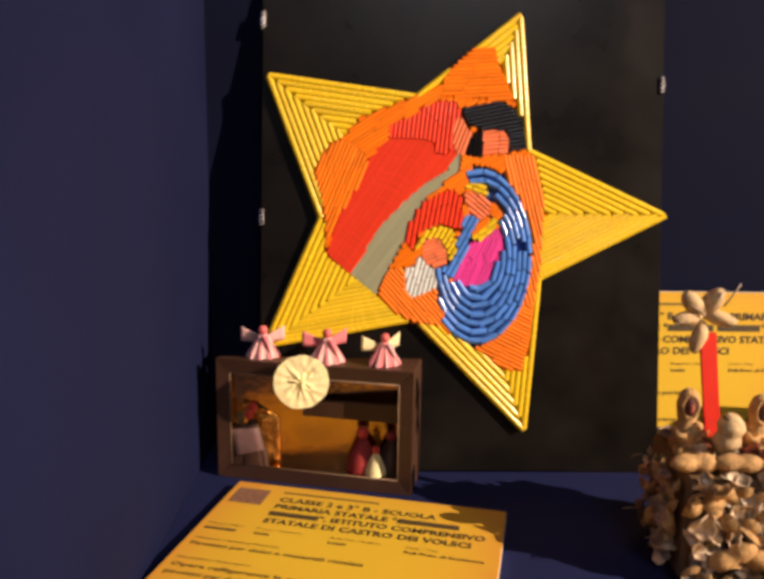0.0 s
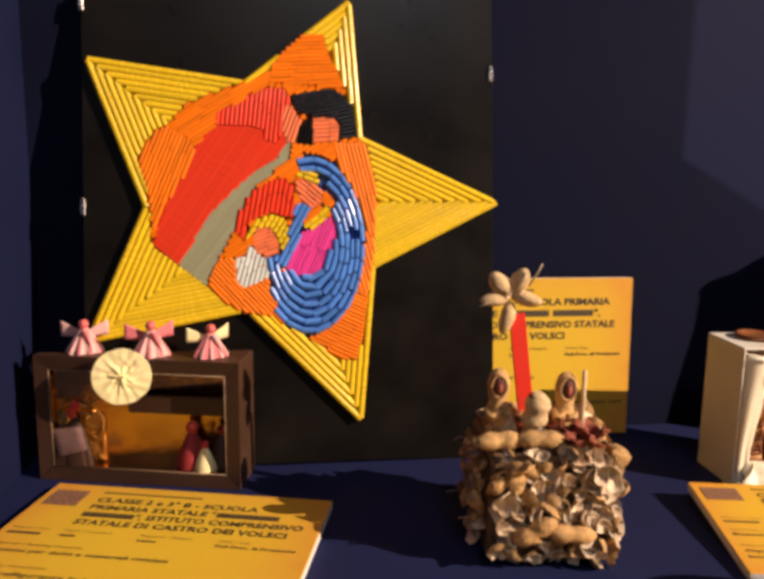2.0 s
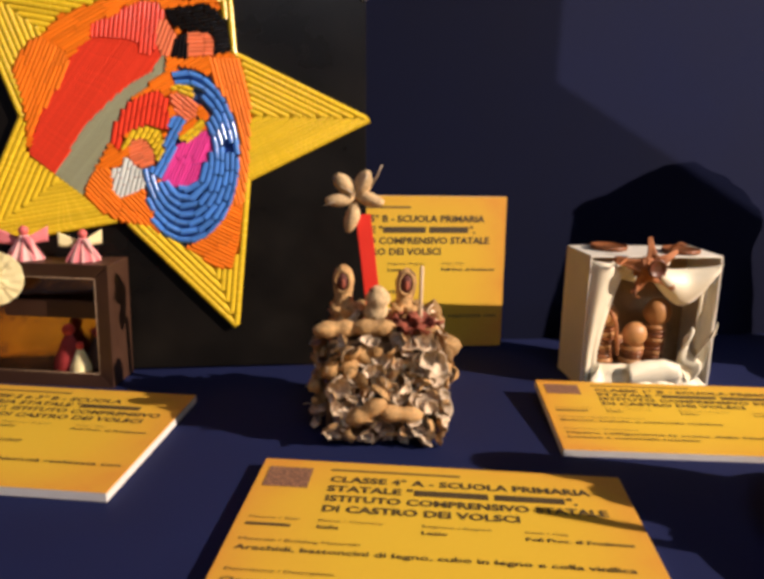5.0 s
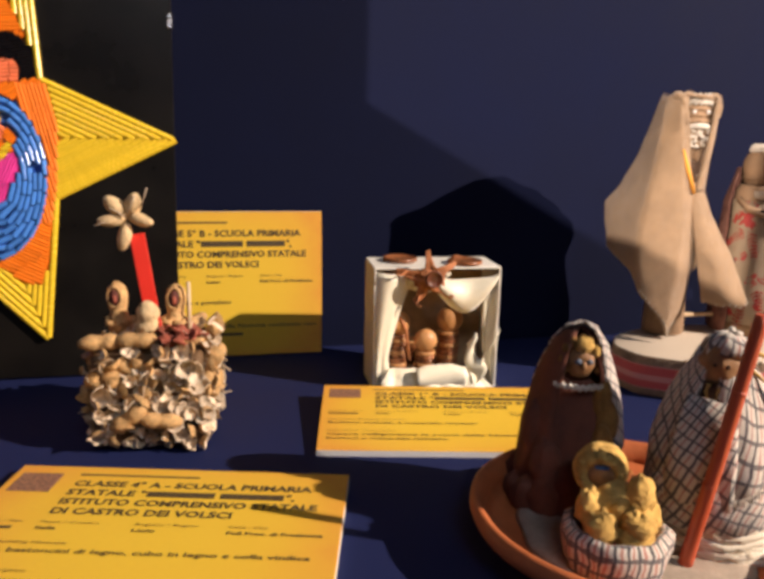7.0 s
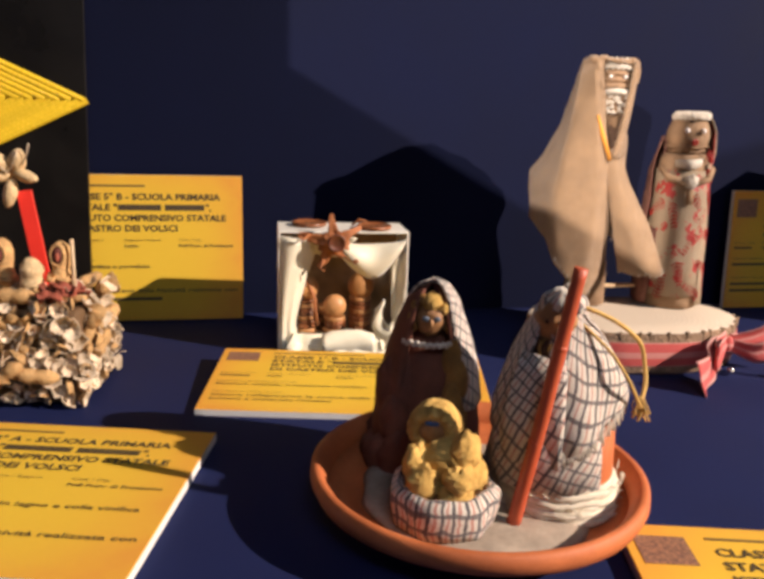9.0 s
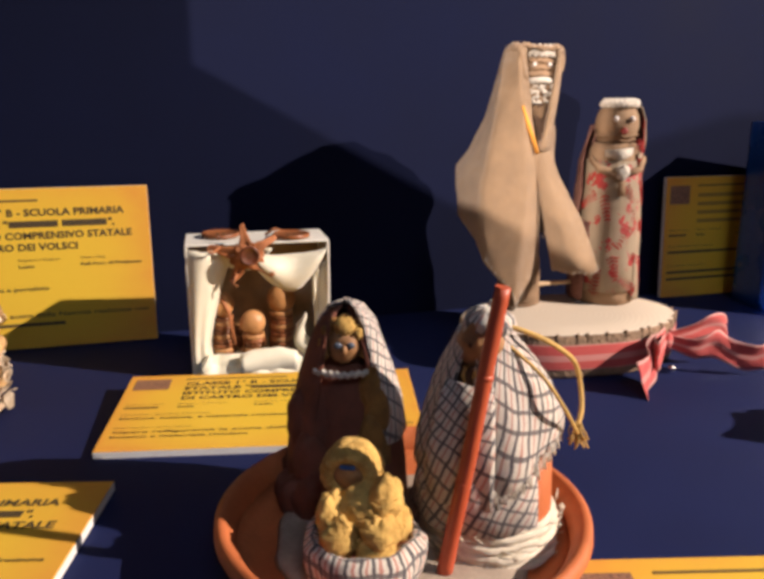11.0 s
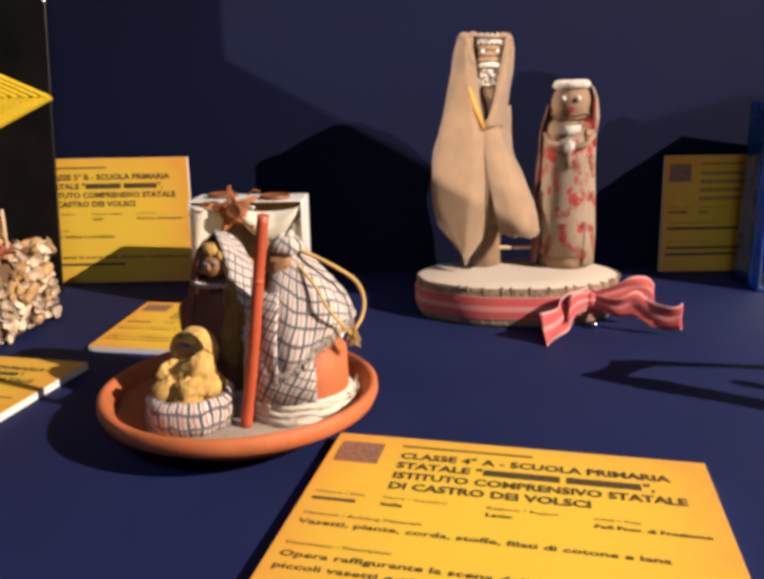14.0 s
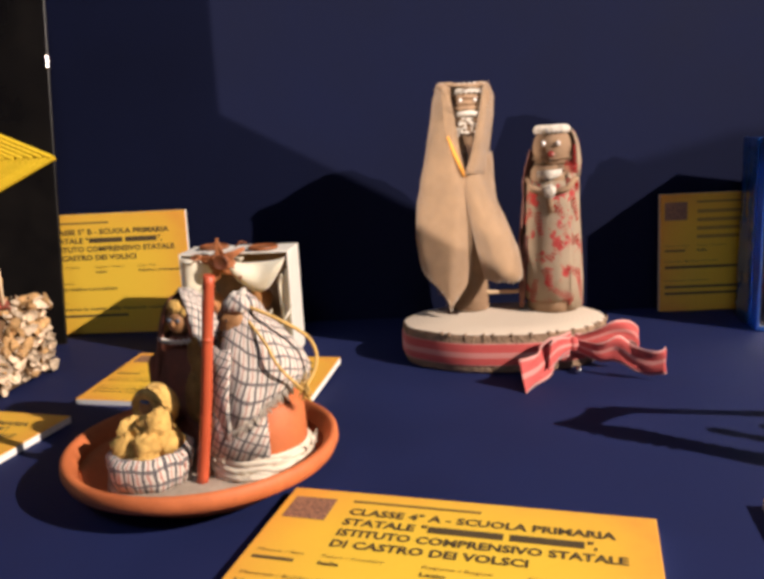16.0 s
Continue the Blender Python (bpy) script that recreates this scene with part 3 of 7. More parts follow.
for nm, shape, material in (("mantle_paper", "MANTLE", (0.03, 0.12, 0.45)), ("robe_paper", "RED", (0.60, 0.03, 0.012)), ("band_paper", "GREY", (0.25, 0.26, 0.16)), ("dress_paper", "DRESS", (0.6, 0.04, 0.24))):
    underlay(nm, {"MANTLE": MANTLE, "RED": RED, "GREY": GREY, "DRESS": DRESS}[shape], mat(nm, material, 0.6, 0.15), -0.0034, -0.0027)


def arc_rows(name, me, c, rx, ry, rows, poly, length, cuts, r):
    """Straw pieces in bent rows that follow an oval, kept where they fall inside a polygon."""
    def inside(p, q):
        return any(a < 0 < b for a, b in spans(q, Vector(p), Vector((1.0, 0.0013))))
    for k in range(rows):
        f = 1 - k * 1.55 * r / min(rx, ry)
        a = rnd.uniform(0, 0.3)
        while a < 6.2832:
            da = length * rnd.uniform(0.8, 1.15) / math.hypot(rx * f * math.sin(a), ry * f * math.cos(a))
            p = Vector((c[0] + rx * f * math.cos(a), c[1] + ry * f * math.sin(a)))
            q = Vector((c[0] + rx * f * math.cos(a + da), c[1] + ry * f * math.sin(a + da)))
            mid = (p + q) / 2
            a += da
            if not inside(mid, poly) or any(inside(mid, w) for w in cuts):
                continue
            d = q - p
            at = frame_pose((p.x, -0.003 - r - rnd.uniform(0, 0.0006), p.y), (d.x, 0, d.y), rnd.random())
            part(name, me, None, star, m=at @ Matrix.Diagonal((1, 1, d.length * 0.915, 1)))


for i in range(5):
    tip, before, after = TIPS[i], NOTCH[i - 1], NOTCH[i]
    for edge in (before, after):
        ang = math.degrees(math.atan2(edge[1] - tip[1], edge[0] - tip[0]))
        flat = (i, edge) in ((2, NOTCH[2]), (4, NOTCH[3]))
        lay_straws("yellow_straw", yellow, [tip, edge, MID], ang, 0, (BODY,), r=STAR_R, pitch=1.15 if flat else 1.55, jitter=0.2 if flat else 0.8)
drawn = []
for nm, material, poly, turn, length, r in (
        ("black_straw", straw_black, HAIR, 12, 0.012, 0.0027), ("black_straw", straw_black, BEARD, 80, 0.012, 0.0027),
        ("salmon_straw", straw_skin, FACE, 5, 0.014, 0.0025), ("salmon_straw", straw_skin, CHEEK, 70, 0.02, 0.0025),
        ("red_straw", straw_red, RED_TOP, 84, 0.022, 0.0027), ("grey_straw", straw_grey, GREY, 52, 0.11, 0.0022), ("red_straw", straw_red, RED, 56, 0.11, 0.0024),
        ("yellow_bead_straw", straw_yellow, HALO, 60, 0.007, 0.003), ("salmon_straw", straw_skin, BABY, 20, 0.012, 0.0026),
        ("yellow_bead_straw", straw_yellow, HAIR_B, -20, 0.008, 0.003), ("yellow_bead_straw", straw_yellow, HAIR_C, 40, 0.009, 0.003), ("salmon_straw", straw_skin, MOTHER, -40, 0.012, 0.0026),
        ("blue_straw", straw_blue, ARM, 62, 0.018, 0.003), ("magenta_straw", straw_pink, DRESS, 66, 0.03, 0.0022),
        ("mantle", straw_blue, MANTLE, 0, 0.0165, 0.0031),
        ("white_straw", straw_white, SWADDLE, 75, 0.016, 0.0027), ("red_straw", straw_red, PATCH, 80, 0.017, 0.003),
        ("orange_straw", straw_orange, [(-0.01, 0.2), (-0.01, 0.297), (0.012, 0.318), (0.040, 0.300), (0.052, 0.262), (0.02, 0.24)], 68, 0.024, 0.0029),
        ("orange_straw", straw_orange, [(0.19, 0.08), (0.14, 0.11), (0.17, 0.16), (0.205, 0.16)], -25, 0.018, 0.0029),
        ("orange_straw", straw_orange, [(0.17, 0.3), (0.22, 0.3), (0.22, 0.15), (0.19, 0.15)], -76, 0.028, 0.0029),
        ("orange_straw", straw_orange, [(0.05, 0.19), (0.12, 0.2), (0.15, 0.11), (0.06, 0.15)], -48, 0.02, 0.0029),
        ("orange_straw", straw_orange, [(0.11, 0.353), (0.12, 0.41), (0.18, 0.41), (0.18, 0.35)], 4, 0.022, 0.0029),
        ("orange_straw", straw_orange, BODY, 33, 0.03, 0.0029)):
    me = straw_mesh(material, r)
    clip = list(drawn)
    if nm == "mantle":
        arc_rows("blue_straw", me, (0.147, 0.205), 0.0530, 0.0875, 17, poly, length, clip, r)
    else:
        lay_straws(nm, me, poly, turn, length, clip, r=r, lift=0.0016, inside=BODY if nm == "orange_straw" else None,
                   pitch=0.95 if nm in ("red_straw", "grey_straw") and poly is not PATCH and poly is not RED_TOP else 1.3 if nm in ("magenta_straw", "black_straw") else 1.22 if nm == "orange_straw" else 1.5,
                   jitter=0.15 if nm in ("red_straw", "grey_straw") else 0.7)
    drawn.append(poly)

# ---------------------------------------------------------------- materials of the handmade things
brown_card = mat("dark_brown_card", (0.060, 0.026, 0.014), 0.5, 0.25, 30, 500, 0.2)
gold_foil = mat("crumpled_copper_foil", (0.60, 0.27, 0.06), 0.28, 0.4, 45, 160, 0.9, metal=0.9, depth=0.004)
mirror_foil = mat("smooth_bronze_foil", (0.62, 0.36, 0.16), 0.20, 0.35, 18, 60, 0.2, metal=1.0, depth=0.003)
pink_paper = mat("pink_crepe_paper", (0.80, 0.22, 0.24), 0.8, 0.15, 90, 700)
pale_paper = mat("pale_pink_paper", (0.84, 0.50, 0.46), 0.8, 0.12, 90, 700)
cream_paper = mat("cream_crepe_paper", (0.92, 0.82, 0.44), 0.75, 0.12, 60, 700)
red_bead = mat("red_painted_bead", (0.72, 0.07, 0.05), 0.35, 0.15, 90, 700)
white_card = mat("white_box_card", (0.80, 0.77, 0.68), 0.6, 0.06, 20, 500)
satin = mat("cream_satin_cloth", (0.82, 0.76, 0.58), 0.45, 0.1, 30, 1200, 0.1, sheen=0.3)
button_brown = mat("brown_button", (0.24, 0.085, 0.03), 0.35, 0.3, 60, 500, 0.1, piece=0.5)
button_tan = mat("tan_wooden_button", (0.55, 0.27, 0.10), 0.45, 0.25, 60, 500, 0.1, piece=0.3)
dried = mat("dried_orange_brown_petal", (0.42, 0.15, 0.05), 0.7, 0.4, 90, 500, 0.4)
shell_out = mat("peanut_shell", (0.56, 0.335, 0.135), 0.85, 0.45, 160, 420, 1.0, piece=0.4, depth=0.0012)
shell_pale = mat("straw_coloured_shell", (0.74, 0.53, 0.28), 0.8, 0.35, 140, 420, 1.0, piece=0.2, depth=0.0012)
shell_in = mat("pale_inside_of_shell", (0.66, 0.52, 0.36), 0.55, 0.4, 120, 700, 0.3, piece=0.65)
nut_skin = mat("red_brown_nut_skin", (0.36, 0.09, 0.05), 0.7, 0.4, 120, 500, 0.4, piece=0.4)
wood_core = mat("rough_wood_cube", (0.16, 0.09, 0.04), 0.8, 0.3, 40, 300)
red_stick = mat("red_painted_stick", (0.78, 0.04, 0.025), 0.4, 0.08, 40, 400)
pale_stick = mat("pale_wood_stick", (0.68, 0.50, 0.30), 0.6, 0.2, 60, 400, stretch=(1, 1, 0.1))
terracotta = mat("terracotta", (0.47, 0.120, 0.034), 0.65, 0.28, 22, 300, 0.3, other=(0.53, 0.15, 0.045))
plaster = mat("pale_dry_plaster", (0.36, 0.29, 0.22), 0.9, 0.35, 50, 300, 0.5)
bamboo = mat("red_stained_bamboo", (0.50, 0.085, 0.03), 0.5, 0.3, 40, 300, stretch=(1, 1, 0.12), coat=0.1)
brown_cloth = mat("dark_brown_cloth", (0.085, 0.040, 0.020), 0.95, 0.35, 50, 900, 0.4)
ochre_cloth = mat("ochre_yellow_wool", (0.54, 0.30, 0.062), 0.95, 0.4, 70, 700, 0.8, other=(0.68, 0.43, 0.12), depth=0.0015)
nut_face = mat("walnut_brown_face", (0.34, 0.17, 0.065), 0.6, 0.4, 120, 500, 0.5)
rope_white = mat("white_cotton_rope", (0.70, 0.62, 0.48), 0.95, 0.25, 90, 500, 0.7, stretch=(1, 1, 3), depth=0.001)
twine = mat("golden_twine", (0.58, 0.36, 0.10), 0.8, 0.25, 90, 600)
plaid = plaid_mat("checked_cotton", 118, 122, (0.76, 0.69, 0.59), (0.050, 0.042, 0.055), (0.42, 0.12, 0.08), wa=0.21, wb=0.21, turn=24)
plaid_fine = plaid_mat("finely_checked_cotton", 150, 138, (0.76, 0.69, 0.58), (0.030, 0.026, 0.040), (0.42, 0.07, 0.035), wa=0.27, wb=0.27)
felt = mat("beige_wool_felt", (0.41, 0.258, 0.138), 0.95, 0.20, 45, 1500, 1.0, sheen=0.3, depth=0.002)
linen = mat("greyish_linen", (0.30, 0.190, 0.108), 0.9, 0.2, 60, 1100, 0.5)
lace = mat("white_lace", (0.62, 0.56, 0.47), 0.85, 0.3, 200, 600, 0.8, depth=0.0012)
# felt darkened to brown, shade put into the colour
shade_brown = mat("brown_felt_as_shade", (0.12, 0.07, 0.045), 0.95, 0.3, 60, 700, 0.4)
orange_felt = mat("orange_felt_strip", (0.82, 0.36, 0.05), 0.8, 0.1, 60, 700)
bead_clear = mat("clear_glass_bead", (0.85, 0.80, 0.75), 0.1, 0.1, 60, 500, 0, coat=1.0)
bark = mat("grey_brown_bark", (0.28, 0.18, 0.11), 0.9, 0.5, 60, 220, 1.0, depth=0.003)
gold = mat("gold_glitter", (0.70, 0.42, 0.11), 0.36, 0.4, 300, 900, 0.5, metal=1.0, depth=0.001)
cyan_paint = mat("sky_blue_paint", (0.11, 0.42, 0.55), 0.5, 0.1, 50, 500)
blue_paint = mat("dark_blue_paint", (0.04, 0.12, 0.32), 0.5, 0.15, 50, 500)
spoon_wood = mat("pale_birch_spoon", (0.70, 0.46, 0.27), 0.55, 0.12, 30, 300, 0.15, stretch=(1, 1, 0.1))
slat_brown = mat("red_brown_wood_slat", (0.26, 0.085, 0.05), 0.5, 0.25, 30, 300, stretch=(0.1, 1, 1))
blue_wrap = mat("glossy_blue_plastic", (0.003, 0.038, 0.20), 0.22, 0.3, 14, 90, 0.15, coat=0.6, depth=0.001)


def striped_ribbon():
    m, t, p = nodes_of("red_ribbon_with_white_stripes")
    sep = t.nodes.new("ShaderNodeSeparateXYZ")
    wire(t, t.nodes.new("ShaderNodeTexCoord").outputs["UV"], sep.inputs[0])
    off = sums(t, "ABSOLUTE", sums(t, "SUBTRACT", sep.outputs[1], 0.5))
    rim = sums(t, "GREATER_THAN", off, 0.42)
    mid = sums(t, "MULTIPLY", sums(t, "LESS_THAN", off, 0.075), 0.7)
    white = sums(t, "ADD", rim, mid, clamp=True)
    weave = grain(t, 900, 2)
    red = mix_colour(t, weave, (0.40, 0.045, 0.040), (0.60, 0.095, 0.080))
    wire(t, mix_colour(t, sums(t, "MULTIPLY", white, 0.6), red, (0.64, 0.42, 0.36)), p.inputs["Base Color"])
    p.inputs["Roughness"].default_value = 0.75
    p.inputs["Sheen Weight"].default_value = 0.2
    b = t.nodes.new("ShaderNodeBump")
    b.inputs["Strength"].default_value, b.inputs["Distance"].default_value = 0.4, 0.0006
    wire(t, weave, b.inputs["Height"])
    wire(t, b.outputs[0], p.inputs["Normal"])
    return m


def flowered_lace():
    """Linen net with red glitter sprays."""
    m, t, p = nodes_of("linen_net_with_red_glitter_sprays")
    a = grain(t, 55, 1.5, 0.5)
    b = grain(t, 260, 2)
    spray = sums(t, "GREATER_THAN", sums(t, "ADD", sums(t, "MULTIPLY", a, 1.0), sums(t, "MULTIPLY", b, 0.55)), 0.90)
    weave = grain(t, 900, 2)
    cloth = mix_colour(t, weave, (0.25, 0.185, 0.120), (0.40, 0.31, 0.21))
    wire(t, mix_colour(t, spray, cloth, mix_colour(t, b, (0.20, 0.010, 0.010), (0.50, 0.045, 0.035))), p.inputs["Base Color"])
    wire(t, sums(t, "MULTIPLY_ADD", spray, -0.45), p.inputs["Roughness"])
    p.inputs["Roughness"].links[0].from_node.inputs[2].default_value = 0.85
    bp = t.nodes.new("ShaderNodeBump")
    bp.inputs["Strength"].default_value, bp.inputs["Distance"].default_value = 0.8, 0.001
    wire(t, sums(t, "ADD", weave, spray), bp.inputs["Height"])
    wire(t, bp.outputs[0], p.inputs["Normal"])
    return m


def slice_wood():
    """Sawn end grain with faint year rings."""
    m, t, p = nodes_of("sawn_end_grain")
    w = t.nodes.new("ShaderNodeTexWave")
    w.wave_type, w.rings_direction = "RINGS", "Z"
    w.inputs["Scale"].default_value, w.inputs["Distortion"].default_value = 60, 3
    w.inputs["Detail Scale"].default_value = 0.6
    wire(t, t.nodes.new("ShaderNodeTexCoord").outputs["Object"], w.inputs["Vector"])
    stain = grain(t, 30, 4)
    col = mix_colour(t, sums(t, "MULTIPLY", w.outputs["Fac"], 0.3), (0.66, 0.56, 0.44), (0.52, 0.42, 0.31))
    wire(t, mix_colour(t, sums(t, "MULTIPLY", stain, 0.4), col, (0.62, 0.50, 0.36)), p.inputs["Base Color"])
    p.inputs["Roughness"].default_value = 0.8
    return m


ribbon = striped_ribbon()
red_lace = flowered_lace()
end_grain = slice_wood()

# ---------------------------------------------------------------- dark brown show box with paper figures
show_box = thing("show_box", "dark brown card box with a window, foil inside", "box", pose(-0.0040, 0.6655, 0, 0, 0, -13))
W, D, H, F = 0.0905, 0.048, 0.113, 0.0115
DL = 0.0090


def depth_at(x):
    """The box is shallower at one end: its back stands parallel to the picture."""
    return DL + (D - 0.002 - DL) * (x + W) / (2 * W)


def wedge(x0, x1, y0, z0, z1, inset=0.0):
    """A slab from the front y0 back to the slanting rear, less inset."""
    bm = bmesh.new()
    loft(bm, [[(x0, y0, z), (x1, y0, z), (x1, depth_at(x1) - inset, z), (x0, depth_at(x0) - inset, z)] for z in (z0, z1)], smooth=False)
    bmesh.ops.bevel(bm, geom=list(bm.edges), offset=0.0008, segments=1, affect="EDGES")
    return bm


for nm, a in (("side_panel", (-W, -W + F, 0.0032, 0, H)), ("side_panel", (W - F, W, 0.0032, 0, H)),
              ("top_panel", (-W + F, W - F, 0.0032, H - F, H)), ("bottom_panel", (-W + F, W - F, 0.0032, 0, F))):
    part(nm, wedge(*a), brown_card, show_box)
# mitred moulding round the window: four members, each sloping in to a worn pale edge
corners = [(-W, 0.0002), (W, 0.0002), (W, H), (-W, H)]
inner = [(-W + F + 0.0012, F + 0.0012), (W - F - 0.0012, F + 0.0012), (W - F - 0.0012, H - F - 0.0012), (-W + F + 0.0012, H - F - 0.0012)]
pale_edge = mat("worn_pale_edge", (0.30, 0.20, 0.12), 0.6, 0.5, 300, 600)
for k in range(4):
    (ax, az), (bx, bz), (cx, cz), (dx, dz) = corners[k], corners[(k + 1) % 4], inner[(k + 1) % 4], inner[k]
    gx, gz = (0.0003, 0.0) if k % 2 == 0 else (0.0, 0.0003)
    sx = 1 if k in (0, 1) else -1
    quad = [(ax + gx * sx, az + gz * sx), (bx - gx * sx, bz - gz * sx), (cx - gx * sx, cz - gz * sx), (dx + gx * sx, dz + gz * sx)]
    bm = bmesh.new()
    loft(bm, [[(x, y, z) for (x, z), y in zip(quad, ys)] for ys in ((0.0034, 0.0034, 0.0034, 0.0034), (0.0002, 0.0002, 0.0014, 0.0014), (-0.0002, -0.0002, 0.0010, 0.0010))], smooth=False)
    part("moulding", bm, brown_card, show_box, "mitred brown card moulding")
    bm = bmesh.new()
    tube(bm, [(dx, 0.0009, dz), ((dx + cx) / 2, 0.0009, (dz + cz) / 2), (cx, 0.0009, cz)], 0.0005, n=6)
    part("window_edge", bm, pale_edge, show_box, "thin worn pale edge")
xa, xb = -W + F + 0.0002, W - F - 0.0002
bm = bmesh.new()
loft(bm, [[(xa, depth_at(xa) - 0.003, z), (xb, depth_at(xb) - 0.003, z), (xb, depth_at(xb) - 0.001, z), (xa, depth_at(xa) - 0.001, z)] for z in (F + 0.0002, H - F - 0.0002)], smooth=False)
part("back_panel", bm, mirror_foil, show_box, "bronze foil back wall")
for s, deep in ((-1, depth_at(-W + F) - 0.0038), (1, depth_at(W - F) - 0.0042)):
    bm = bmesh.new()
    g = [[(s * (W - F - 0.0006 - 0.0025 * abs(noise.noise((i * 0.7, j * 0.8, s * 3)))), 0.0036 + (deep - 0.0036) * i / 8, F + 0.0015 + (H - 2 * F - 0.003) * j / 10) for i in range(9)] for j in range(11)]
    sheet(bm, g, 0.0006)
    part("side_lining", bm, gold_foil, show_box, "crumpled copper foil lining")
# more crumpled foil pressed against the back beside the aproned figure
bm = bmesh.new()
g = [[(-0.076 + 0.040 * u, depth_at(-0.076 + 0.040 * u) - 0.0042 - 0.003 * abs(noise.noise((u * 5, v * 6, 2))), F + 0.0015 + (0.060 - 0.018 * u * u) * v) for u in [i / 12 for i in range(13)]] for v in [j / 14 for j in range(15)]]
sheet(bm, g, 0.0006)
part("back_lining", bm, gold_foil, show_box, "crumpled copper foil beside the figure")
bm = bmesh.new()
loft(bm, [[(xa, 0.0036, z), (xb, 0.0036, z), (xb, depth_at(xb) - 0.0032, z), (xa, depth_at(xa) - 0.0032, z)] for z in (F + 0.0002, F + 0.0010)], smooth=False)
part("floor_lining", bm, mirror_foil, show_box, "bronze foil floor")
bm = bmesh.new()
box(bm, -0.014, xb, 0.0150, 0.0180, 0.0600, 0.0765, bevel=0.0006)
part("inner_strip", bm, brown_card, show_box)
# pleated paper rosette on the front rim
bm = bmesh.new()
n = 64
rings = []
for k, rad in enumerate((0.0008, 0.004, 0.008, 0.012, 0.017, 0.0232)):
    amp = (0, 0.0001, 0.00015, 0.0002, 0.0002, 0.00025)[k]
    crush = (0.003, 0.0034, 0.003, 0.0018, 0.0010, 0.0008)[k]
    rings.append([(rad * math.cos(2 * math.pi * i / n) * (1 + 0.05 * noise.noise((i * 0.3, k, 1))), -0.0035 + amp * math.sin(i * 1.571) - crush * noise.noise((3 * math.cos(6.2832 * i / n), 3 * math.sin(6.2832 * i / n), k * 0.6)) - 0.002 * math.exp(-k), rad * math.sin(2 * math.pi * i / n) * (1 + 0.05 * noise.noise((i * 0.3, k, 5)))) for i in range(n)])
loft(bm, rings + [[(x, y + 0.0007, z) for x, y, z in r] for r in rings[::-1]], caps=(False, False), smooth=False)
part("rosette", bm, cream_paper, show_box, "cream pleated crepe paper rosette", Matrix.Translation((-0.0080, -0.0065, 0.1000)) @ Matrix.Rotation(radians(19), 4, "Z") @ Matrix.Scale(1.04, 4))


def paper_angel(label, m, wings, skirt_a, skirt_b, scale=1.0):
    """A fluted paper cone with a bead head and two paper wings, one mesh."""
    bm = bmesh.new()
    n = 40
    rings = []
    for z, r in ((0, 0.0142), (0.004, 0.0128), (0.012, 0.0082), (0.020, 0.0036), (0.0225, 0.001)):
        rings.append([(r * (1 + (0.10 if i % 4 < 2 else -0.06) * (r / 0.012)) * math.cos(6.2832 * i / n), 0.8 * r * (1 + (0.10 if i % 4 < 2 else -0.06) * (r / 0.012)) * math.sin(6.2832 * i / n), z) for i in range(n)])
    loft(bm, rings, 0, smooth=False)
    bm.faces.ensure_lookup_table()
    for k, f in enumerate(bm.faces):
        f.material_index = 1 if (k % 4) in (0,) else 0
    ball(bm, (0, -0.001, 0.0240), 0.0042, mi=2, n=12, m=8)
    for s in (-1, 1):
        g = [[(s * (0.002 + 0.0172 * u), 0.004 - 0.001 * v + 0.003 * u, 0.0140 + 0.0095 * v * (0.45 + 0.55 * u) + 0.0045 * u) for u in (0, 0.3, 0.6, 0.85, 1)] for v in (-0.6, -0.2, 0.25, 0.6, 0.8)]
        sheet(bm, g, 0.0007, 3)
    g = [[(0.001 + 0.0062 * u * (1 - v) + 0.006 * v, -0.0068 - 0.004 * v - 0.001 * u, 0.020 - 0.018 * v) for u in (-0.5, 0, 0.5)] for v in (0, 0.35, 0.7, 1)]
    sheet(bm, g, 0.0006, 1)
    bmesh.ops.scale(bm, vec=(scale, scale, scale), verts=bm.verts)
    return solo("paper_angel", bm, [skirt_a, skirt_b, mat("pink_bead", (0.78, 0.16, 0.15), 0.5, 0.1), wings], label, "paper doll", m, "paper angels on the box")


top_z = 0.1134
paper_angel("small pink fluted paper angel with white wings", pose(-0.0505, 0.693, top_z, 0, 0, 8), pale_paper, pale_paper, pink_paper, 1.03)
paper_angel("small pink fluted paper angel with pink wings", pose(0.0085, 0.677, top_z, 0, 0, 20), pink_paper, pale_paper, pink_paper, 1.08)
paper_angel("small pink fluted paper angel with cream wings", pose(0.0595, 0.670, top_z, 0, 0, 28), cream_paper, pink_paper, pale_paper, 1.0)


def paper_doll(label, lx, ly, size, body, head, flat=1.0):
    bm = bmesh.new()
    n = 24
    loft(bm, [[(r * (1 + (0.08 if i % 3 else -0.08)) * math.cos(6.2832 * i / n), r * math.sin(6.2832 * i / n), z) for i in range(n)] for z, r in ((0, 0.0115), (0.006, 0.0105), (0.018, 0.006), (0.026, 0.0022))], smooth=False)
    ball(bm, (0, 0, 0.0285), 0.0048, mi=1, n=12, m=8)
    bmesh.ops.scale(bm, vec=(size, size, size), verts=bm.verts)
    return solo("paper_doll", bm, [body, head], label, "paper doll", show_box.matrix_world @ Matrix.Translation((lx, ly, F + 0.0013)) @ Matrix.Diagonal((1, flat, 1, 1)), "paper figures inside the box")


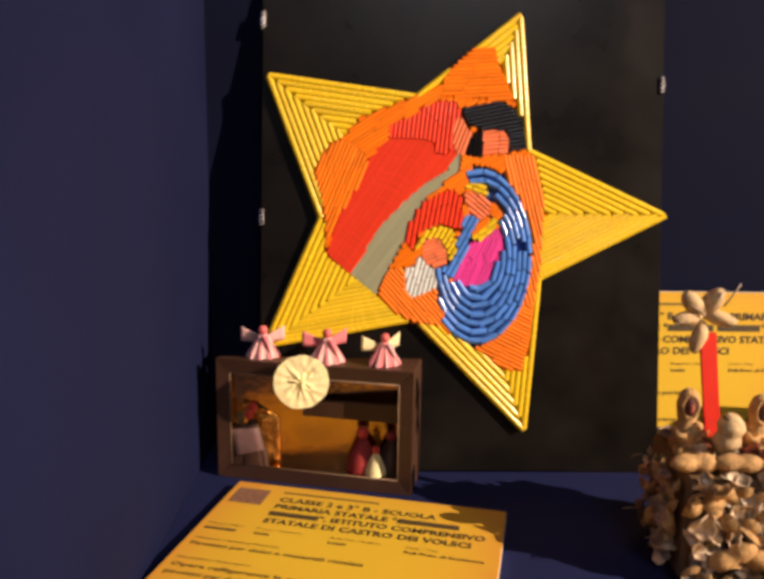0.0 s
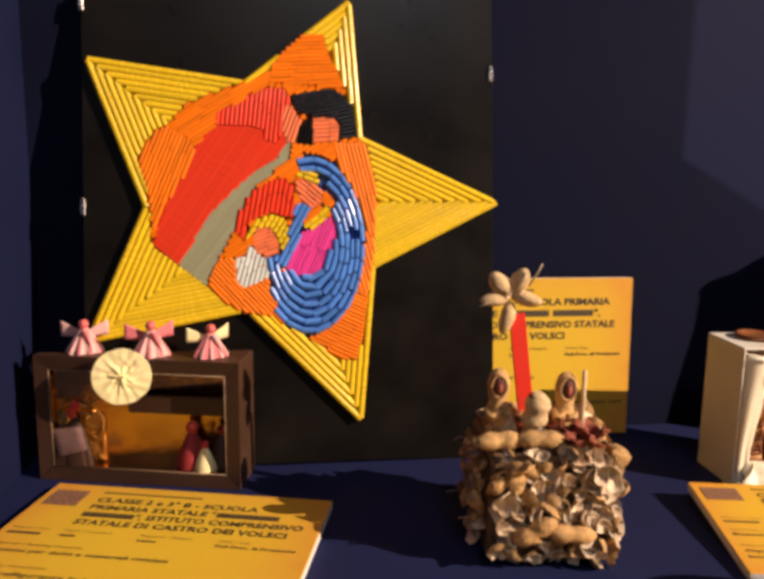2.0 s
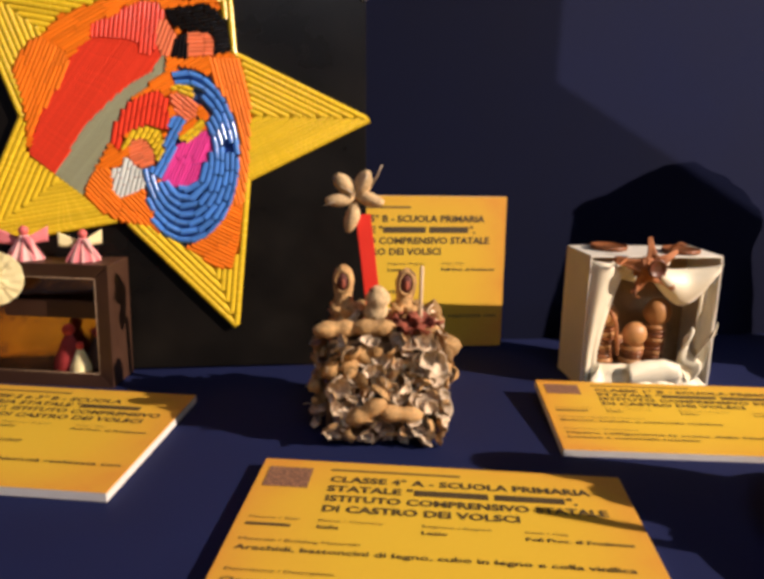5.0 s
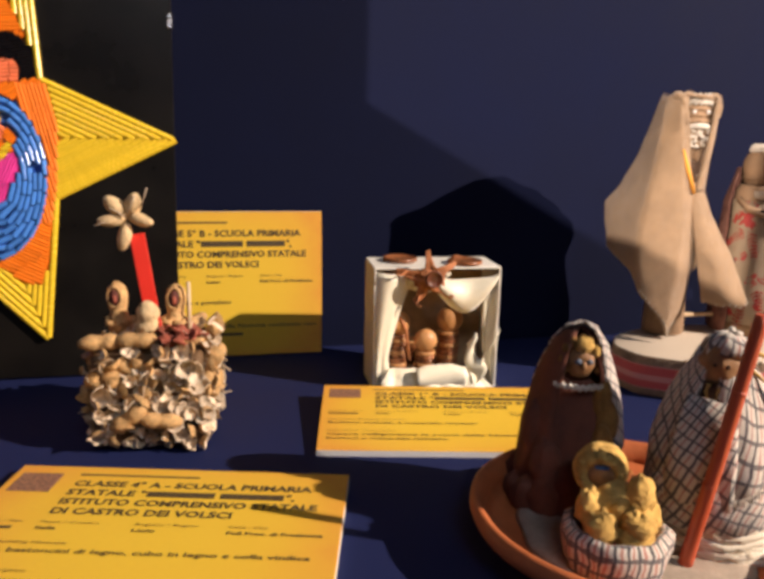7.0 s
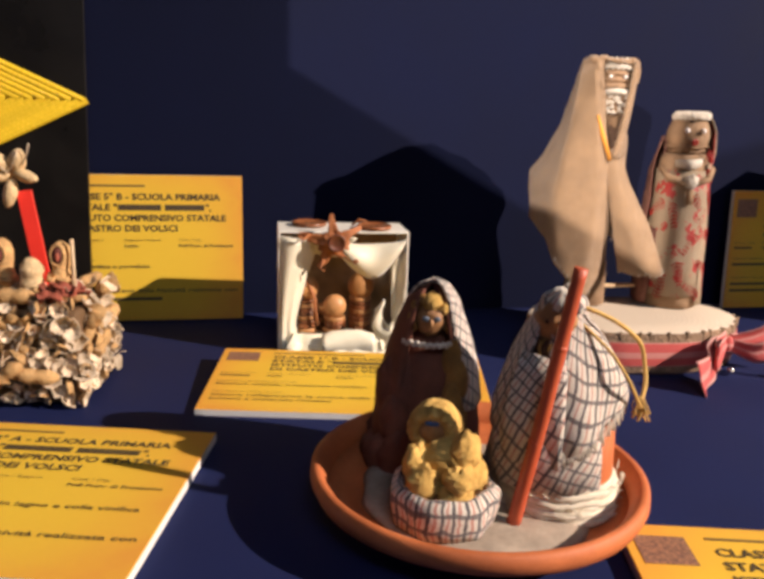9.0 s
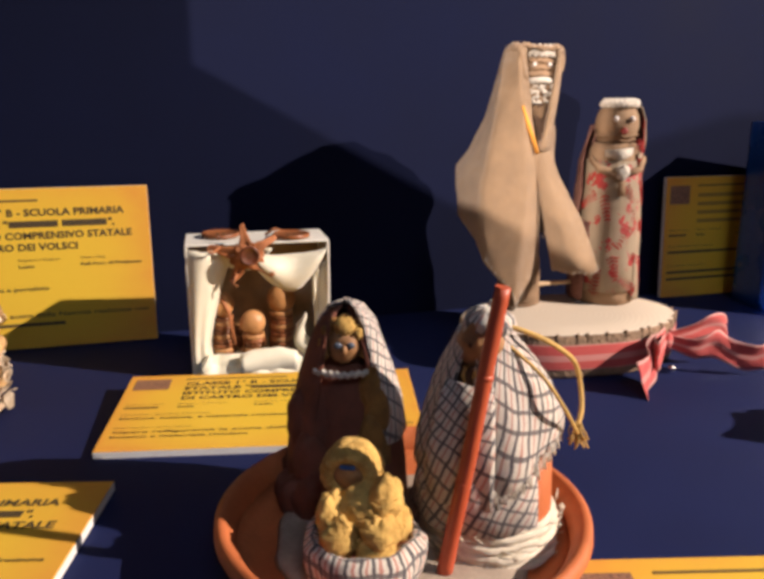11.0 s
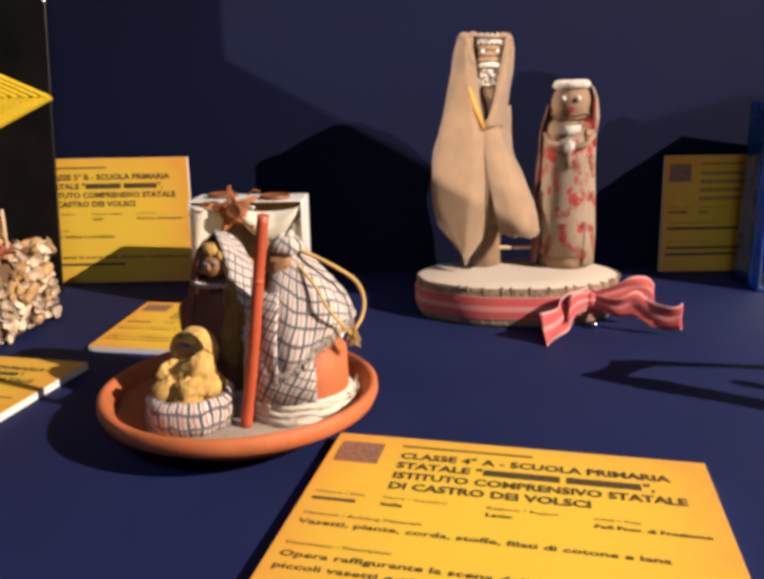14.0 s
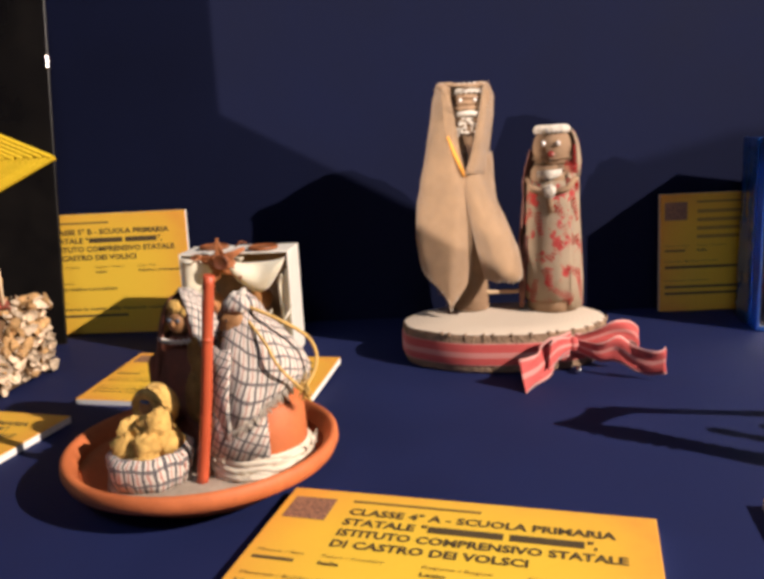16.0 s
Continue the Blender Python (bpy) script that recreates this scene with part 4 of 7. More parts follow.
maroon_paper = mat("maroon_paper", (0.35, 0.03, 0.03), 0.7, 0.2)
grey_paper = mat("dusty_mauve_paper", (0.24, 0.13, 0.115), 0.8, 0.25, 80, 600)
gold_bead = mat("gold_bead", (0.75, 0.45, 0.12), 0.25, 0.2, 90, 500, metal=0.9)
bm = bmesh.new()
loft(bm, [[(r * (1 + (0.10 if i % 3 else -0.10)) * math.cos(6.2832 * i / 27), r * math.sin(6.2832 * i / 27), z) for i in range(27)] for z, r in ((0, 0.0150), (0.008, 0.0138), (0.030, 0.0085), (0.043, 0.0030))], smooth=False)
ball(bm, (-0.0030, 0, 0.0465), 0.0052, mi=1, n=14, m=9)
ball(bm, (0.0005, 0.006, 0.0535), 0.0048, mi=1, n=14, m=9)
sheet(bm, [[(-0.0125 + 0.026 * u - 0.006 * v, -0.0105 - 0.0050 * (1 - v) + 0.001 * math.sin(7 * u), 0.0085 + 0.024 * v + 0.008 * u - 0.004 * u * v) for u in (0, 0.25, 0.5, 0.75, 1)] for v in (0, 0.33, 0.66, 1)], 0.0008, 2)
solo("paper_doll", bm, [brown_card, red_bead, grey_paper], "brown paper figure with a square mauve apron and red bead heads", "paper doll", show_box.matrix_world @ Matrix.Translation((-0.060, 0.0066, F + 0.0013)) @ Matrix.Diagonal((1, 0.36, 1, 1)), "paper figures inside the box")
paper_doll("dark paper figure with a gold bead head beside the aproned one", -0.0700, 0.0060, 1.50, brown_card, gold_bead, 0.22)
paper_doll("maroon paper figure with a red bead head", 0.042, 0.0195, 1.22, maroon_paper, red_bead)
paper_doll("small cream paper figure with a red bead head", 0.056, 0.0110, 0.80, cream_paper, red_bead)
paper_doll("dark paper figure in the corner of the box", 0.067, 0.0260, 1.10, brown_card, maroon_paper)

# ---------------------------------------------------------------- cube covered in peanut shells
CUBE = thing("peanut_cube", "wooden cube covered in broken peanut shells with peanut figures on top", "sculpture", pose(0.308, 0.5550, 0, 0, 0, -6) @ Matrix.Diagonal((1, 1, 0.968, 1)))
bm = bmesh.new()
box(bm, -0.043, 0.043, -0.045, 0.045, 0.003, 0.083, bevel=0.003)
SHIFT = Matrix.Translation((0.004, -0.010, 0))
part("wooden_core", bm, wood_core, CUBE, "", SHIFT)


def peanut(length, r, seed, mi=0, waist=0.28):
    """A waisted, netted whole shell along z."""
    bm = bmesh.new()
    rings = []
    for j in range(13):
        s = j / 12
        prof = math.sin(math.pi * min(max(s, 0.02), 0.98)) ** 0.45 * (1 - waist * math.exp(-((s - 0.5) / 0.13) ** 2))
        rr = r * prof
        rings.append([(rr * (1 + 0.05 * math.sin(5 * a) + 0.06 * noise.noise((a * 2, s * 9, seed))) * math.cos(a) + 0.0015 * math.sin(3 * s + seed),
                       rr * (1 + 0.05 * math.sin(5 * a) + 0.06 * noise.noise((a * 2, s * 9, seed + 4))) * math.sin(a), length * (s - 0.5)) for a in [6.2832 * i / 12 for i in range(12)]])
    loft(bm, rings, mi)
    return bm


def half_shell(seed):
    """A broken, cupped piece of shell with a pale inside; opening towards +z."""
    bm = bmesh.new()
    rg = random.Random(seed)
    lng, wid = rg.uniform(0.8, 1.35), rg.uniform(0.7, 1.0)
    out, inn = [], []
    for j, (k, h) in enumerate(((0.12, -1.0), (0.7, -0.72), (1.0, 0.05))):
        o, q = [], []
        for i in range(9):
            a = 6.2832 * i / 9
            jag = 1 + (0.28 * rg.uniform(-1, 1) if j == 2 else 0)
            x, y = k * lng * math.cos(a), k * wid * math.sin(a)
            z = h * 0.62 + (0.25 * rg.uniform(-1, 1) if j == 2 else 0)
            o.append((x * jag * 0.0095, y * jag * 0.0095, z * 0.0095))
            q.append((x * jag * 0.0084, y * jag * 0.0084, z * 0.0095 + 0.0011 * (j < 2)))
        out.append(o)
        inn.append(q)
    loft(bm, out, 0, caps=(True, False))
    loft(bm, [out[-1], inn[-1]], 1, caps=(False, False))
    loft(bm, inn[::-1], 1, caps=(False, True))
    return link_mesh("shell_piece", bm, [shell_out, shell_in])


shells = [half_shell(i) for i in range(9)]
rg = random.Random(11)


def on_face(u, v, face):
    """A point and the outward way on a face of the cube."""
    return {"front": ((u, -0.045, v), (0, -1, 0)), "right": ((0.043, u, v), (1, 0, 0)), "left": ((-0.043, u, v), (-1, 0, 0)),
            "back": ((u, 0.045, v), (0, 1, 0)), "top": ((u, v, 0.083), (0, 0, 1))}[face]


for face, nu, nv in (("front", 11, 9), ("right", 7, 8), ("left", 6, 7), ("top", 7, 7), ("back", 3, 3)):
    for iu, iv in itertools.product(range(nu), range(nv)):
        u = -0.041 + 0.082 * (iu + 0.5) / nu + rg.uniform(-0.004, 0.004)
        v = (0.008 + 0.072 * (iv + 0.5) / nv if face != "top" else -0.042 + 0.084 * (iv + 0.5) / nv) + rg.uniform(-0.004, 0.004)
        p, w = on_face(u, v, face)
        w = Vector(w)
        tilt = Vector((rg.uniform(-1, 1), rg.uniform(-1, 1), rg.uniform(-1, 1))) * 0.85
        flip = -1 if rg.random() < 0.12 else 1
        at = frame_pose(Vector(p) + w * rg.uniform(0.003, 0.0095), (w + tilt) * flip, rg.uniform(0, 6.28))
        part("shell_piece", rg.choice(shells), None, CUBE, m=SHIFT @ at @ Matrix.Scale(rg.uniform(0.45, 0.88), 4))
for k in range(30):                      # broken pieces over the edges
    f = rg.random()
    p, w = (((-0.041 + 0.082 * f, -0.046, 0.084), (0, -1, 1)), ((0.044, -0.044 + 0.088 * f, 0.084), (1, 0, 1)), ((0.044, -0.046, 0.008 + 0.072 * f), (1, -1, 0)))[k % 3]
    w = Vector(w).normalized()
    tilt = Vector((rg.uniform(-1, 1), rg.uniform(-1, 1), rg.uniform(-1, 1))) * 0.7
    part("shell_piece", rg.choice(shells), None, CUBE, m=SHIFT @ frame_pose(Vector(p) + w * 0.003, w + tilt, rg.uniform(0, 6.28)) @ Matrix.Scale(rg.uniform(0.6, 0.95), 4))
whole = [link_mesh("peanut", peanut(0.034, 0.0078, s), shell_out) for s in (1, 5, 9)]
for i, (p, d) in enumerate((((-0.036, -0.036, 0.092), (1, 0.15, 0.05)), ((-0.008, -0.038, 0.094), (1, -0.1, -0.1)), ((-0.013, -0.056, 0.033), (0.7, -0.1, 0.5)),
                            ((0.012, -0.057, 0.032), (1, -0.1, -0.15)), ((0.050, -0.012, 0.045), (0.3, 0.5, 0.9)), ((0.049, 0.022, 0.062), (0.1, 0.9, 0.4)),
                            ((-0.048, -0.01, 0.07), (0, 1, 0.3)), ((0.046, -0.035, 0.055), (0.1, 0.3, 1)), ((-0.02, 0.03, 0.092), (1, 0.4, 0)), ((0.03, 0.035, 0.092), (0.4, 1, 0)))):
    part("peanut", whole[i % 3], None, CUBE, m=SHIFT @ frame_pose(p, d, i * 1.3) @ Matrix.Scale(1.0 if i < 4 else 0.85, 4))
for i in range(16):
    bm = bmesh.new()
    a = rg.uniform(0, 6.28)
    g = [[(0.008 * u, 0.005 * v, 0.002 * math.sin(3 * u + v + a) + 0.001 * v * u) for u in (-1, -0.3, 0.4, 1)] for v in (-1, 0, 1)]
    sheet(bm, g, 0.0007)
    part("nut_skin_flake", bm, nut_skin, CUBE, "", SHIFT @ pose(0.006 + rg.uniform(0, 0.036), rg.uniform(-0.045, -0.005), 0.090 + rg.uniform(0, 0.007), rg.uniform(-50, 50), rg.uniform(-50, 50), rg.uniform(0, 360)))
for i in range(22):
    bm = bmesh.new()
    face = rg.choice(("front", "right", "left", "top"))
    p, w = on_face(rg.uniform(-0.042, 0.042), rg.uniform(0.01, 0.075) if face != "top" else rg.uniform(-0.04, 0.04), face)
    d = (Vector(w) + Vector((rg.uniform(-1, 1), rg.uniform(-1, 1), rg.uniform(-1, 1)))).normalized()
    q = Vector(p) + Vector(w) * 0.008
    tube(bm, [q, q + d * 0.006 + Vector((0, 0, 0.001)), q + d * rg.uniform(0.009, 0.014)], 0.0005, n=5)
    part("shell_fibre", bm, shell_in, CUBE, "", SHIFT)
# red stick with a peanut-shell star
bm = bmesh.new()
box(bm, -0.0062, 0.0062, -0.0012, 0.0012, 0, 0.091, bevel=0.0004)
stick = part("red_stick", bm, red_stick, CUBE, "flat red painted stick", pose(0.0, 0.012, 0.084, 0, -7.5, 6))
on_stick = pose(0.0, 0.012, 0.084, 0, -7.5, 6).inverted()
for i, a in enumerate((62, 128, 188, 262, -8)):
    d = (math.cos(radians(a)), -0.35 if i != 3 else -0.1, math.sin(radians(a)))
    r = 0.0108 if i != 3 else 0.0175
    c = (-0.0185 + r * d[0], 0.006 + r * d[1] * 0.5, 0.1900 + r * d[2])
    part("shell_petal", link_mesh("shell_petal", peanut(0.026, 0.0072 if i < 2 else 0.0058, 20 + i, 0, 0.0), shell_pale), None, stick, "pale half peanut shell petal", on_stick @ frame_pose(c, d, i))
bm = bmesh.new()
for a, b in (((0, 0, 0), (0.010, -0.004, 0.020)), ((0, 0, 0), (-0.012, -0.003, 0.008)), ((0.012, 0, 0.008), (0.02, -0.006, 0.026)), ((-0.012, 0, -0.004), (-0.024, -0.004, -0.007))):
    tube(bm, [a, tuple((Vector(a) + Vector(b)) / 2 + Vector((0.001, 0, 0.001))), b], 0.0007, n=5)
part("dry_stalk", bm, shell_in, stick, m=on_stick @ Matrix.Translation((-0.0185, -0.001, 0.1900)))


def nut_figure(label, m, tall, body=True):
    """A peanut-shell figure with a hooded hollow face, one mesh."""
    bm = bmesh.new()
    rings = []
    for z, r in ((0, 0.0088), (0.006, 0.0095), (0.013, 0.0082), (0.0175, 0.0066), (0.022, 0.0076), (0.031, 0.0086), (0.038, 0.0068), (0.042, 0.0025)):
        rings.append([(r * (1 + 0.05 * math.sin(6 * a)) * math.cos(a), r * (1 + 0.05 * math.sin(6 * a)) * math.sin(a), z * tall) for a in [6.2832 * i / 16 for i in range(16)]])
    loft(bm, rings, 0)
    ball(bm, (0, -0.0064, 0.031 * tall), 0.0052, 0.0034, 0.0085, 1, 12, 8)
    hood = [(0.0056 * math.cos(6.2832 * k / 18), -0.0076, 0.031 * tall + 0.0090 * math.sin(6.2832 * k / 18)) for k in range(20)]
    tube(bm, hood, 0.0013, 0, 6)
    ball(bm, (0.0005, -0.0090, 0.030 * tall), 0.0021, 0.0014, 0.0042, 2, 8, 6)
    for s in (-1, 1):
        tube(bm, [(s * 0.008, -0.002, 0.013), (s * 0.007, -0.008, 0.009), (s * 0.001, -0.0105, 0.010)], 0.0025, 0, 7)
    return solo("peanut_figure", bm, [shell_out, mat("hollow_brown_face", (0.16, 0.045, 0.03), 0.7, 0.3), nut_skin], label, "figurine", m, "peanut figures on the cube")


CM = CUBE.matrix_world
nut_figure("hooded peanut-shell figure sitting on the cube", CM @ pose(-0.0265, -0.004, 0.0905, 4, 0, -6), 1.06)
nut_figure("peanut-shell figure with a pale stick on the cube", CM @ pose(0.021, -0.012, 0.092, 0, 3, -4), 1.0)
bm = peanut(0.032, 0.0112, 31)
ball(bm, (0, 0, 0.0125), 0.0062, 0.0062, 0.0022, 1, 10, 5)
solo("peanut_cradle", bm, [shell_pale, wood_core], "upright open peanut shell between two peanut figures", "figurine", CM @ pose(-0.0015, -0.018, 0.1045, 6, 4, 0))
bm = bmesh.new()
tube(bm, [(0, 0, 0), (0.0005, 0, 0.025), (0, 0, 0.051)], 0.0017, n=7)
part("pale_stick", bm, pale_stick, CUBE, "thin pale wooden stick", pose(0.033, -0.018, 0.086, 0, 1))

# ---------------------------------------------------------------- white box with buttons
BB = thing("button_box", "white open card box draped in cream satin with brown buttons inside", "box", pose(0.5780, 0.6040, 0, 0, 0, -2.5) @ Matrix.Diagonal((0.957, 1, 0.965, 1)))
tan_cloth = mat("tan_brown_cloth", (0.42, 0.29, 0.16), 0.8, 0.35, 50, 700, 0.4)
w, d, h = 0.0675, 0.060, 0.130
for nm, a in (("side_panel", (-w, -w + 0.002, 0, d, 0.0, h)), ("side_panel", (w - 0.002, w, 0, d, 0.0, h)),
              ("top_panel", (-w, w, -0.0, d, h, h + 0.002)), ("bottom_panel", (-w + 0.002, w - 0.002, 0, d, 0.0, 0.002)), ("back_panel", (-w + 0.002, w - 0.002, d - 0.002, d, 0.002, h))):
    bm = bmesh.new()
    box(bm, *a, bevel=0.0004)
    part(nm, bm, tan_cloth if nm == "back_panel" else white_card, BB)


def drape(p0, p1, p2, p3, nu=14, nv=10, fold=0.004, seed=0, waves=3.0):
    """A hanging cloth between four corners, with folds."""
    out = []
    for j in range(nv):
        v = j / (nv - 1)
        row = []
        for i in range(nu):
            u = i / (nu - 1)
            p = (Vector(p0) * (1 - u) + Vector(p1) * u) * (1 - v) + (Vector(p3) * (1 - u) + Vector(p2) * u) * v
            f = fold * math.sin(u * waves * 6.28 + seed + 1.5 * v) * (0.35 + 0.65 * math.sin(math.pi * (0.15 + 0.7 * v)))
            p += Vector((0.35 * f, -abs(f) * 0.9 - 0.002 * noise.noise((u * 4, v * 4, seed)), 0.4 * fold * noise.noise((u * 3, v * 3, seed + 9))))
            row.append(p)
        out.append(row)
    return out


cloths = (((0.052, 0.010, 0.100), (0.065, 0.004, 0.112), (0.064, 0.003, 0.006), (0.054, 0.012, 0.040), 0.004, 4.0, 0.6),
          ((-0.064, 0.003, 0.126), (0.012, 0.002, 0.126), (-0.002, 0.012, 0.104), (-0.052, 0.012, 0.108), 0.005, 2.0, 2.0),
          ((-0.064, -0.003, 0.003), (0.062, -0.004, 0.003), (0.050, 0.012, 0.020), (-0.050, 0.012, 0.020), 0.005, 0.5, 2.5))
for a, b, c, e, fold, seed, waves in cloths:
    bm = bmesh.new()
    sheet(bm, drape(a, b, c, e, 26, 12, fold, seed, waves), 0.0008)
    part("satin_drape", bm, satin, BB, "cream satin cloth in folds")
bm = bmesh.new()   # smooth curtain, wide above, gathered below
edge = ((0.0, -0.026), (0.12, -0.029), (0.3, -0.036), (0.55, -0.044), (0.75, -0.049), (0.88, -0.047), (1.0, -0.040))
g = []
for j in range(19):
    v = j / 18
    right = next(p + (q - p) * (v - a) / (b - a) for (a, p), (b, q) in zip(edge, edge[1:]) if v <= b)
    row = []
    for i in range(17):
        u = i / 16
        row.append((-0.0652 + (right + 0.0652) * u, 0.001 - 0.007 * math.sin(math.pi * u) * (1 - 0.4 * v) + 0.012 * u ** 3 - 0.0022 * math.sin(9 * u + 1.5 * v) * (0.3 + 0.7 * v), 0.1275 - 0.124 * v - 0.006 * u * (1 - v)))
    g.append(row)
sheet(bm, g, 0.0009)
part("satin_curtain", bm, satin, BB, "smooth cream satin curtain")
bm = bmesh.new()   # a full swag under the top edge
g = []
for j in range(17):
    t = j / 16
    sag = max(0.0, math.sin(math.pi * t)) ** 0.55 * (1.12 - 0.45 * t)
    row = []
    for k in range(9):
        f = k / 8
        row.append((-0.006 + 0.070 * t, -0.002 - 0.010 * math.sin(math.pi * f) * (0.35 + 0.65 * sag) - 0.002 * math.sin(9 * t), 0.125 - 0.006 * sag * (1 - f) - 0.040 * f * sag - 0.003 * f + 0.004 * math.sin(8 * t) * f))
    g.append(row)
sheet(bm, g, 0.0009)
part("satin_swag", bm, satin, BB, "cream satin swag hanging under the lid")
for (x0, z0), (x1, z1), curl, wd in (((0.034, 0.056), (0.050, 0.010), 1.3, 0.010), ((0.062, 0.060), (0.052, 0.020), 0.8, 0.006), ((-0.060, 0.020), (-0.044, 0.006), 0.9, 0.009)):
    bm = bmesh.new()
    g = []
    for j in range(18):
        t = j / 17
        a = 6.2832 * curl * t
        g.append([(x0 + (x1 - x0) * t + 0.004 * math.cos(a) + wd * (k / 4 - 0.5), -0.001 - 0.005 * math.sin(a) - 0.003 * math.sin(3.1 * k / 4), z0 + (z1 - z0) * t + 0.003 * math.sin(a) + 0.003 * (k - 2)) for k in range(5)])
    sheet(bm, g, 0.0009)
    part("satin_curl", bm, satin, BB, "curled end of the cream satin")
bm = bmesh.new()
g = [[(-0.022 + 0.056 * i / 13, -0.002 - 0.009 * math.sin(math.pi * j / 8) * (0.75 + 0.25 * math.sin(2.2 + 4 * i / 13)), 0.003 + 0.026 * j / 8 * (0.8 + 0.2 * math.sin(math.pi * i / 13)) + 0.0015 * noise.noise((i * 0.5, j * 0.6, 2))) for i in range(14)] for j in range(9)]
sheet(bm, g, 0.0009)
part("satin_roll", bm, satin, BB, "rolled cream satin in front")


def button_mesh(r, t, material):
    """A round button with a raised rim and four holes sunk in the middle."""
    bm = bmesh.new()
    prof = ((0.0, r * 0.92), (t * 0.25, r), (t * 0.75, r), (t, r * 0.93), (t * 0.98, r * 0.78), (t * 0.72, r * 0.70), (t * 0.70, r * 0.1))
    loft(bm, [ring(0, 0, z, k, n=20) for z, k in prof], 0)
    for i in range(4):
        a = 0.785 + i * 1.571
        loft(bm, [ring(r * 0.24 * math.cos(a), r * 0.24 * math.sin(a), t * z, r * 0.09, n=7) for z in (0.70, 0.76)], 1)
    return link_mesh("button", bm, [material, ink])


btn, btn_tan = button_mesh(0.0115, 0.0042, button_brown), button_mesh(0.0115, 0.0042, button_tan)


def button_stack(label, x, y, count, r, group="button stacks"):
    """Buttons piled up, the topmost one standing as a round face."""
    st = thing("button_stack", label, "buttons", BB.matrix_world @ Matrix.Translation((x, y, 0.0022)), group)
    for i in range(count):
        part("button", btn if (i + int(x * 1000)) % 3 else btn_tan, None, st, m=pose(rnd.uniform(-0.001, 0.001), rnd.uniform(-0.001, 0.001), i * 0.0045, 0, 0, rnd.uniform(0, 90)) @ Matrix.Diagonal((r, r, 1, 1)))
    return st


def button_face(st, z, tone=button_tan, r=0.0118):
    bm = bmesh.new()
    ball(bm, (0, -0.004, z), r, r * 0.75, r, 0, 20, 14)
    part("bead_head", bm, tone, st, "round smooth wooden bead head")


s1 = button_stack("pile of brown buttons with a tan one on top", -0.037, 0.026, 12, 1.02)
button_face(s1, 0.066, button_tan, 0.0128)
s2 = button_stack("low pile of brown buttons under a standing tan button", -0.0075, 0.020, 8, 1.0)
button_face(s2, 0.0475, button_tan, 0.0125)
s3 = button_stack("pile of dark brown buttons in the shade", 0.0225, 0.034, 12, 1.05)
button_face(s3, 0.0665, button_tan, 0.0145)
s4 = button_stack("pile of dark brown buttons at the back", -0.014, 0.046, 9, 1.0)
bm = bmesh.new()
tube(bm, [(-0.040, 0.014, 0.083), (-0.030, 0.012, 0.062), (-0.026, 0.011, 0.030)], 0.0018, n=7)
part("brown_twig", bm, dried, BB, "thin brown twig")
for x, y in ((-0.034, 0.036), (0.033, 0.018)):
    big = thing("lid_button", "large flat brown button lying on the white box", "button", BB.matrix_world @ Matrix.Translation((x, y, h + 0.0022)), "large buttons on the white box")
    part("disc", button_mesh(0.0175, 0.0036, button_brown), None, big)
    part("rim", link_mesh("rim", (lambda b: (loft(b, [ring(0, 0, z, r, n=28) for z, r in ((0.001, 0.0172), (0.001, 0.0182), (0.0042, 0.0182), (0.0046, 0.0166), (0.0036, 0.0160))], caps=(False, False)), b)[1])(bmesh.new()), button_brown), None, big, "turned brown rim")
fl = thing("dried_star_flower", "dried orange-brown star flower with a button heart on the box", "ornament", BB.matrix_world @ Matrix.Translation((-0.0115, -0.006, 0.1225)))
for i, (a, ln, wd) in enumerate(((96, 0.029, 0.0085), (31, 0.032, 0.0080), (170, 0.036, 0.0085), (238, 0.029, 0.0090), (-42, 0.031, 0.0095), (62, 0.013, 0.0100), (130, 0.014, 0.0100), (-6, 0.016, 0.0110), (-95, 0.014, 0.0110), (205, 0.017, 0.0100))):
    bm = bmesh.new()
    g = [[(wd * v * (1 - u * 0.8) * (1 + 0.5 * noise.noise((u * 4, i, 1))) + 0.006 * u * u * noise.noise((i * 3.3, u * 2, 4)), -0.002 - 0.003 * abs(v) * (1 - u) - 0.005 * math.sin(u * 3 + i) * u + 0.0015 * noise.noise((u * 6, v * 3, i)), ln * u) for v in (-1, -0.5, 0, 0.5, 1)] for u in (0, 0.15, 0.3, 0.45, 0.6, 0.75, 0.9, 1)]
    sheet(bm, g, 0.0010)
    part("petal", bm, dried, fl, "", pose(0, -0.0006 * (i % 5), 0, 0, 90 - a, 0))
for pts in (((-0.024, -0.002, 0.008), (-0.031, -0.004, 0.003), (-0.036, -0.005, 0.006), (-0.033, -0.006, 0.011)), ((0.018, -0.002, 0.018), (0.026, -0.005, 0.024), (0.033, -0.004, 0.022)), ((-0.010, -0.002, -0.018), (-0.014, -0.005, -0.026), (-0.009, -0.006, -0.029))):
    bm = bmesh.new()
    tube(bm, pts, 0.0011, n=6, taper=[1.2] + [1] * (len(pts) - 2) + [0.5])
    part("curled_tendril", bm, dried, fl)
part("heart_button", button_mesh(0.0092, 0.003, mat("dark_brown_button", (0.13, 0.04, 0.018), 0.35, 0.3, 60, 500, 0.1)), None, fl, "dark brown four-hole button", pose(0.002, -0.0115, 0.001, 90))

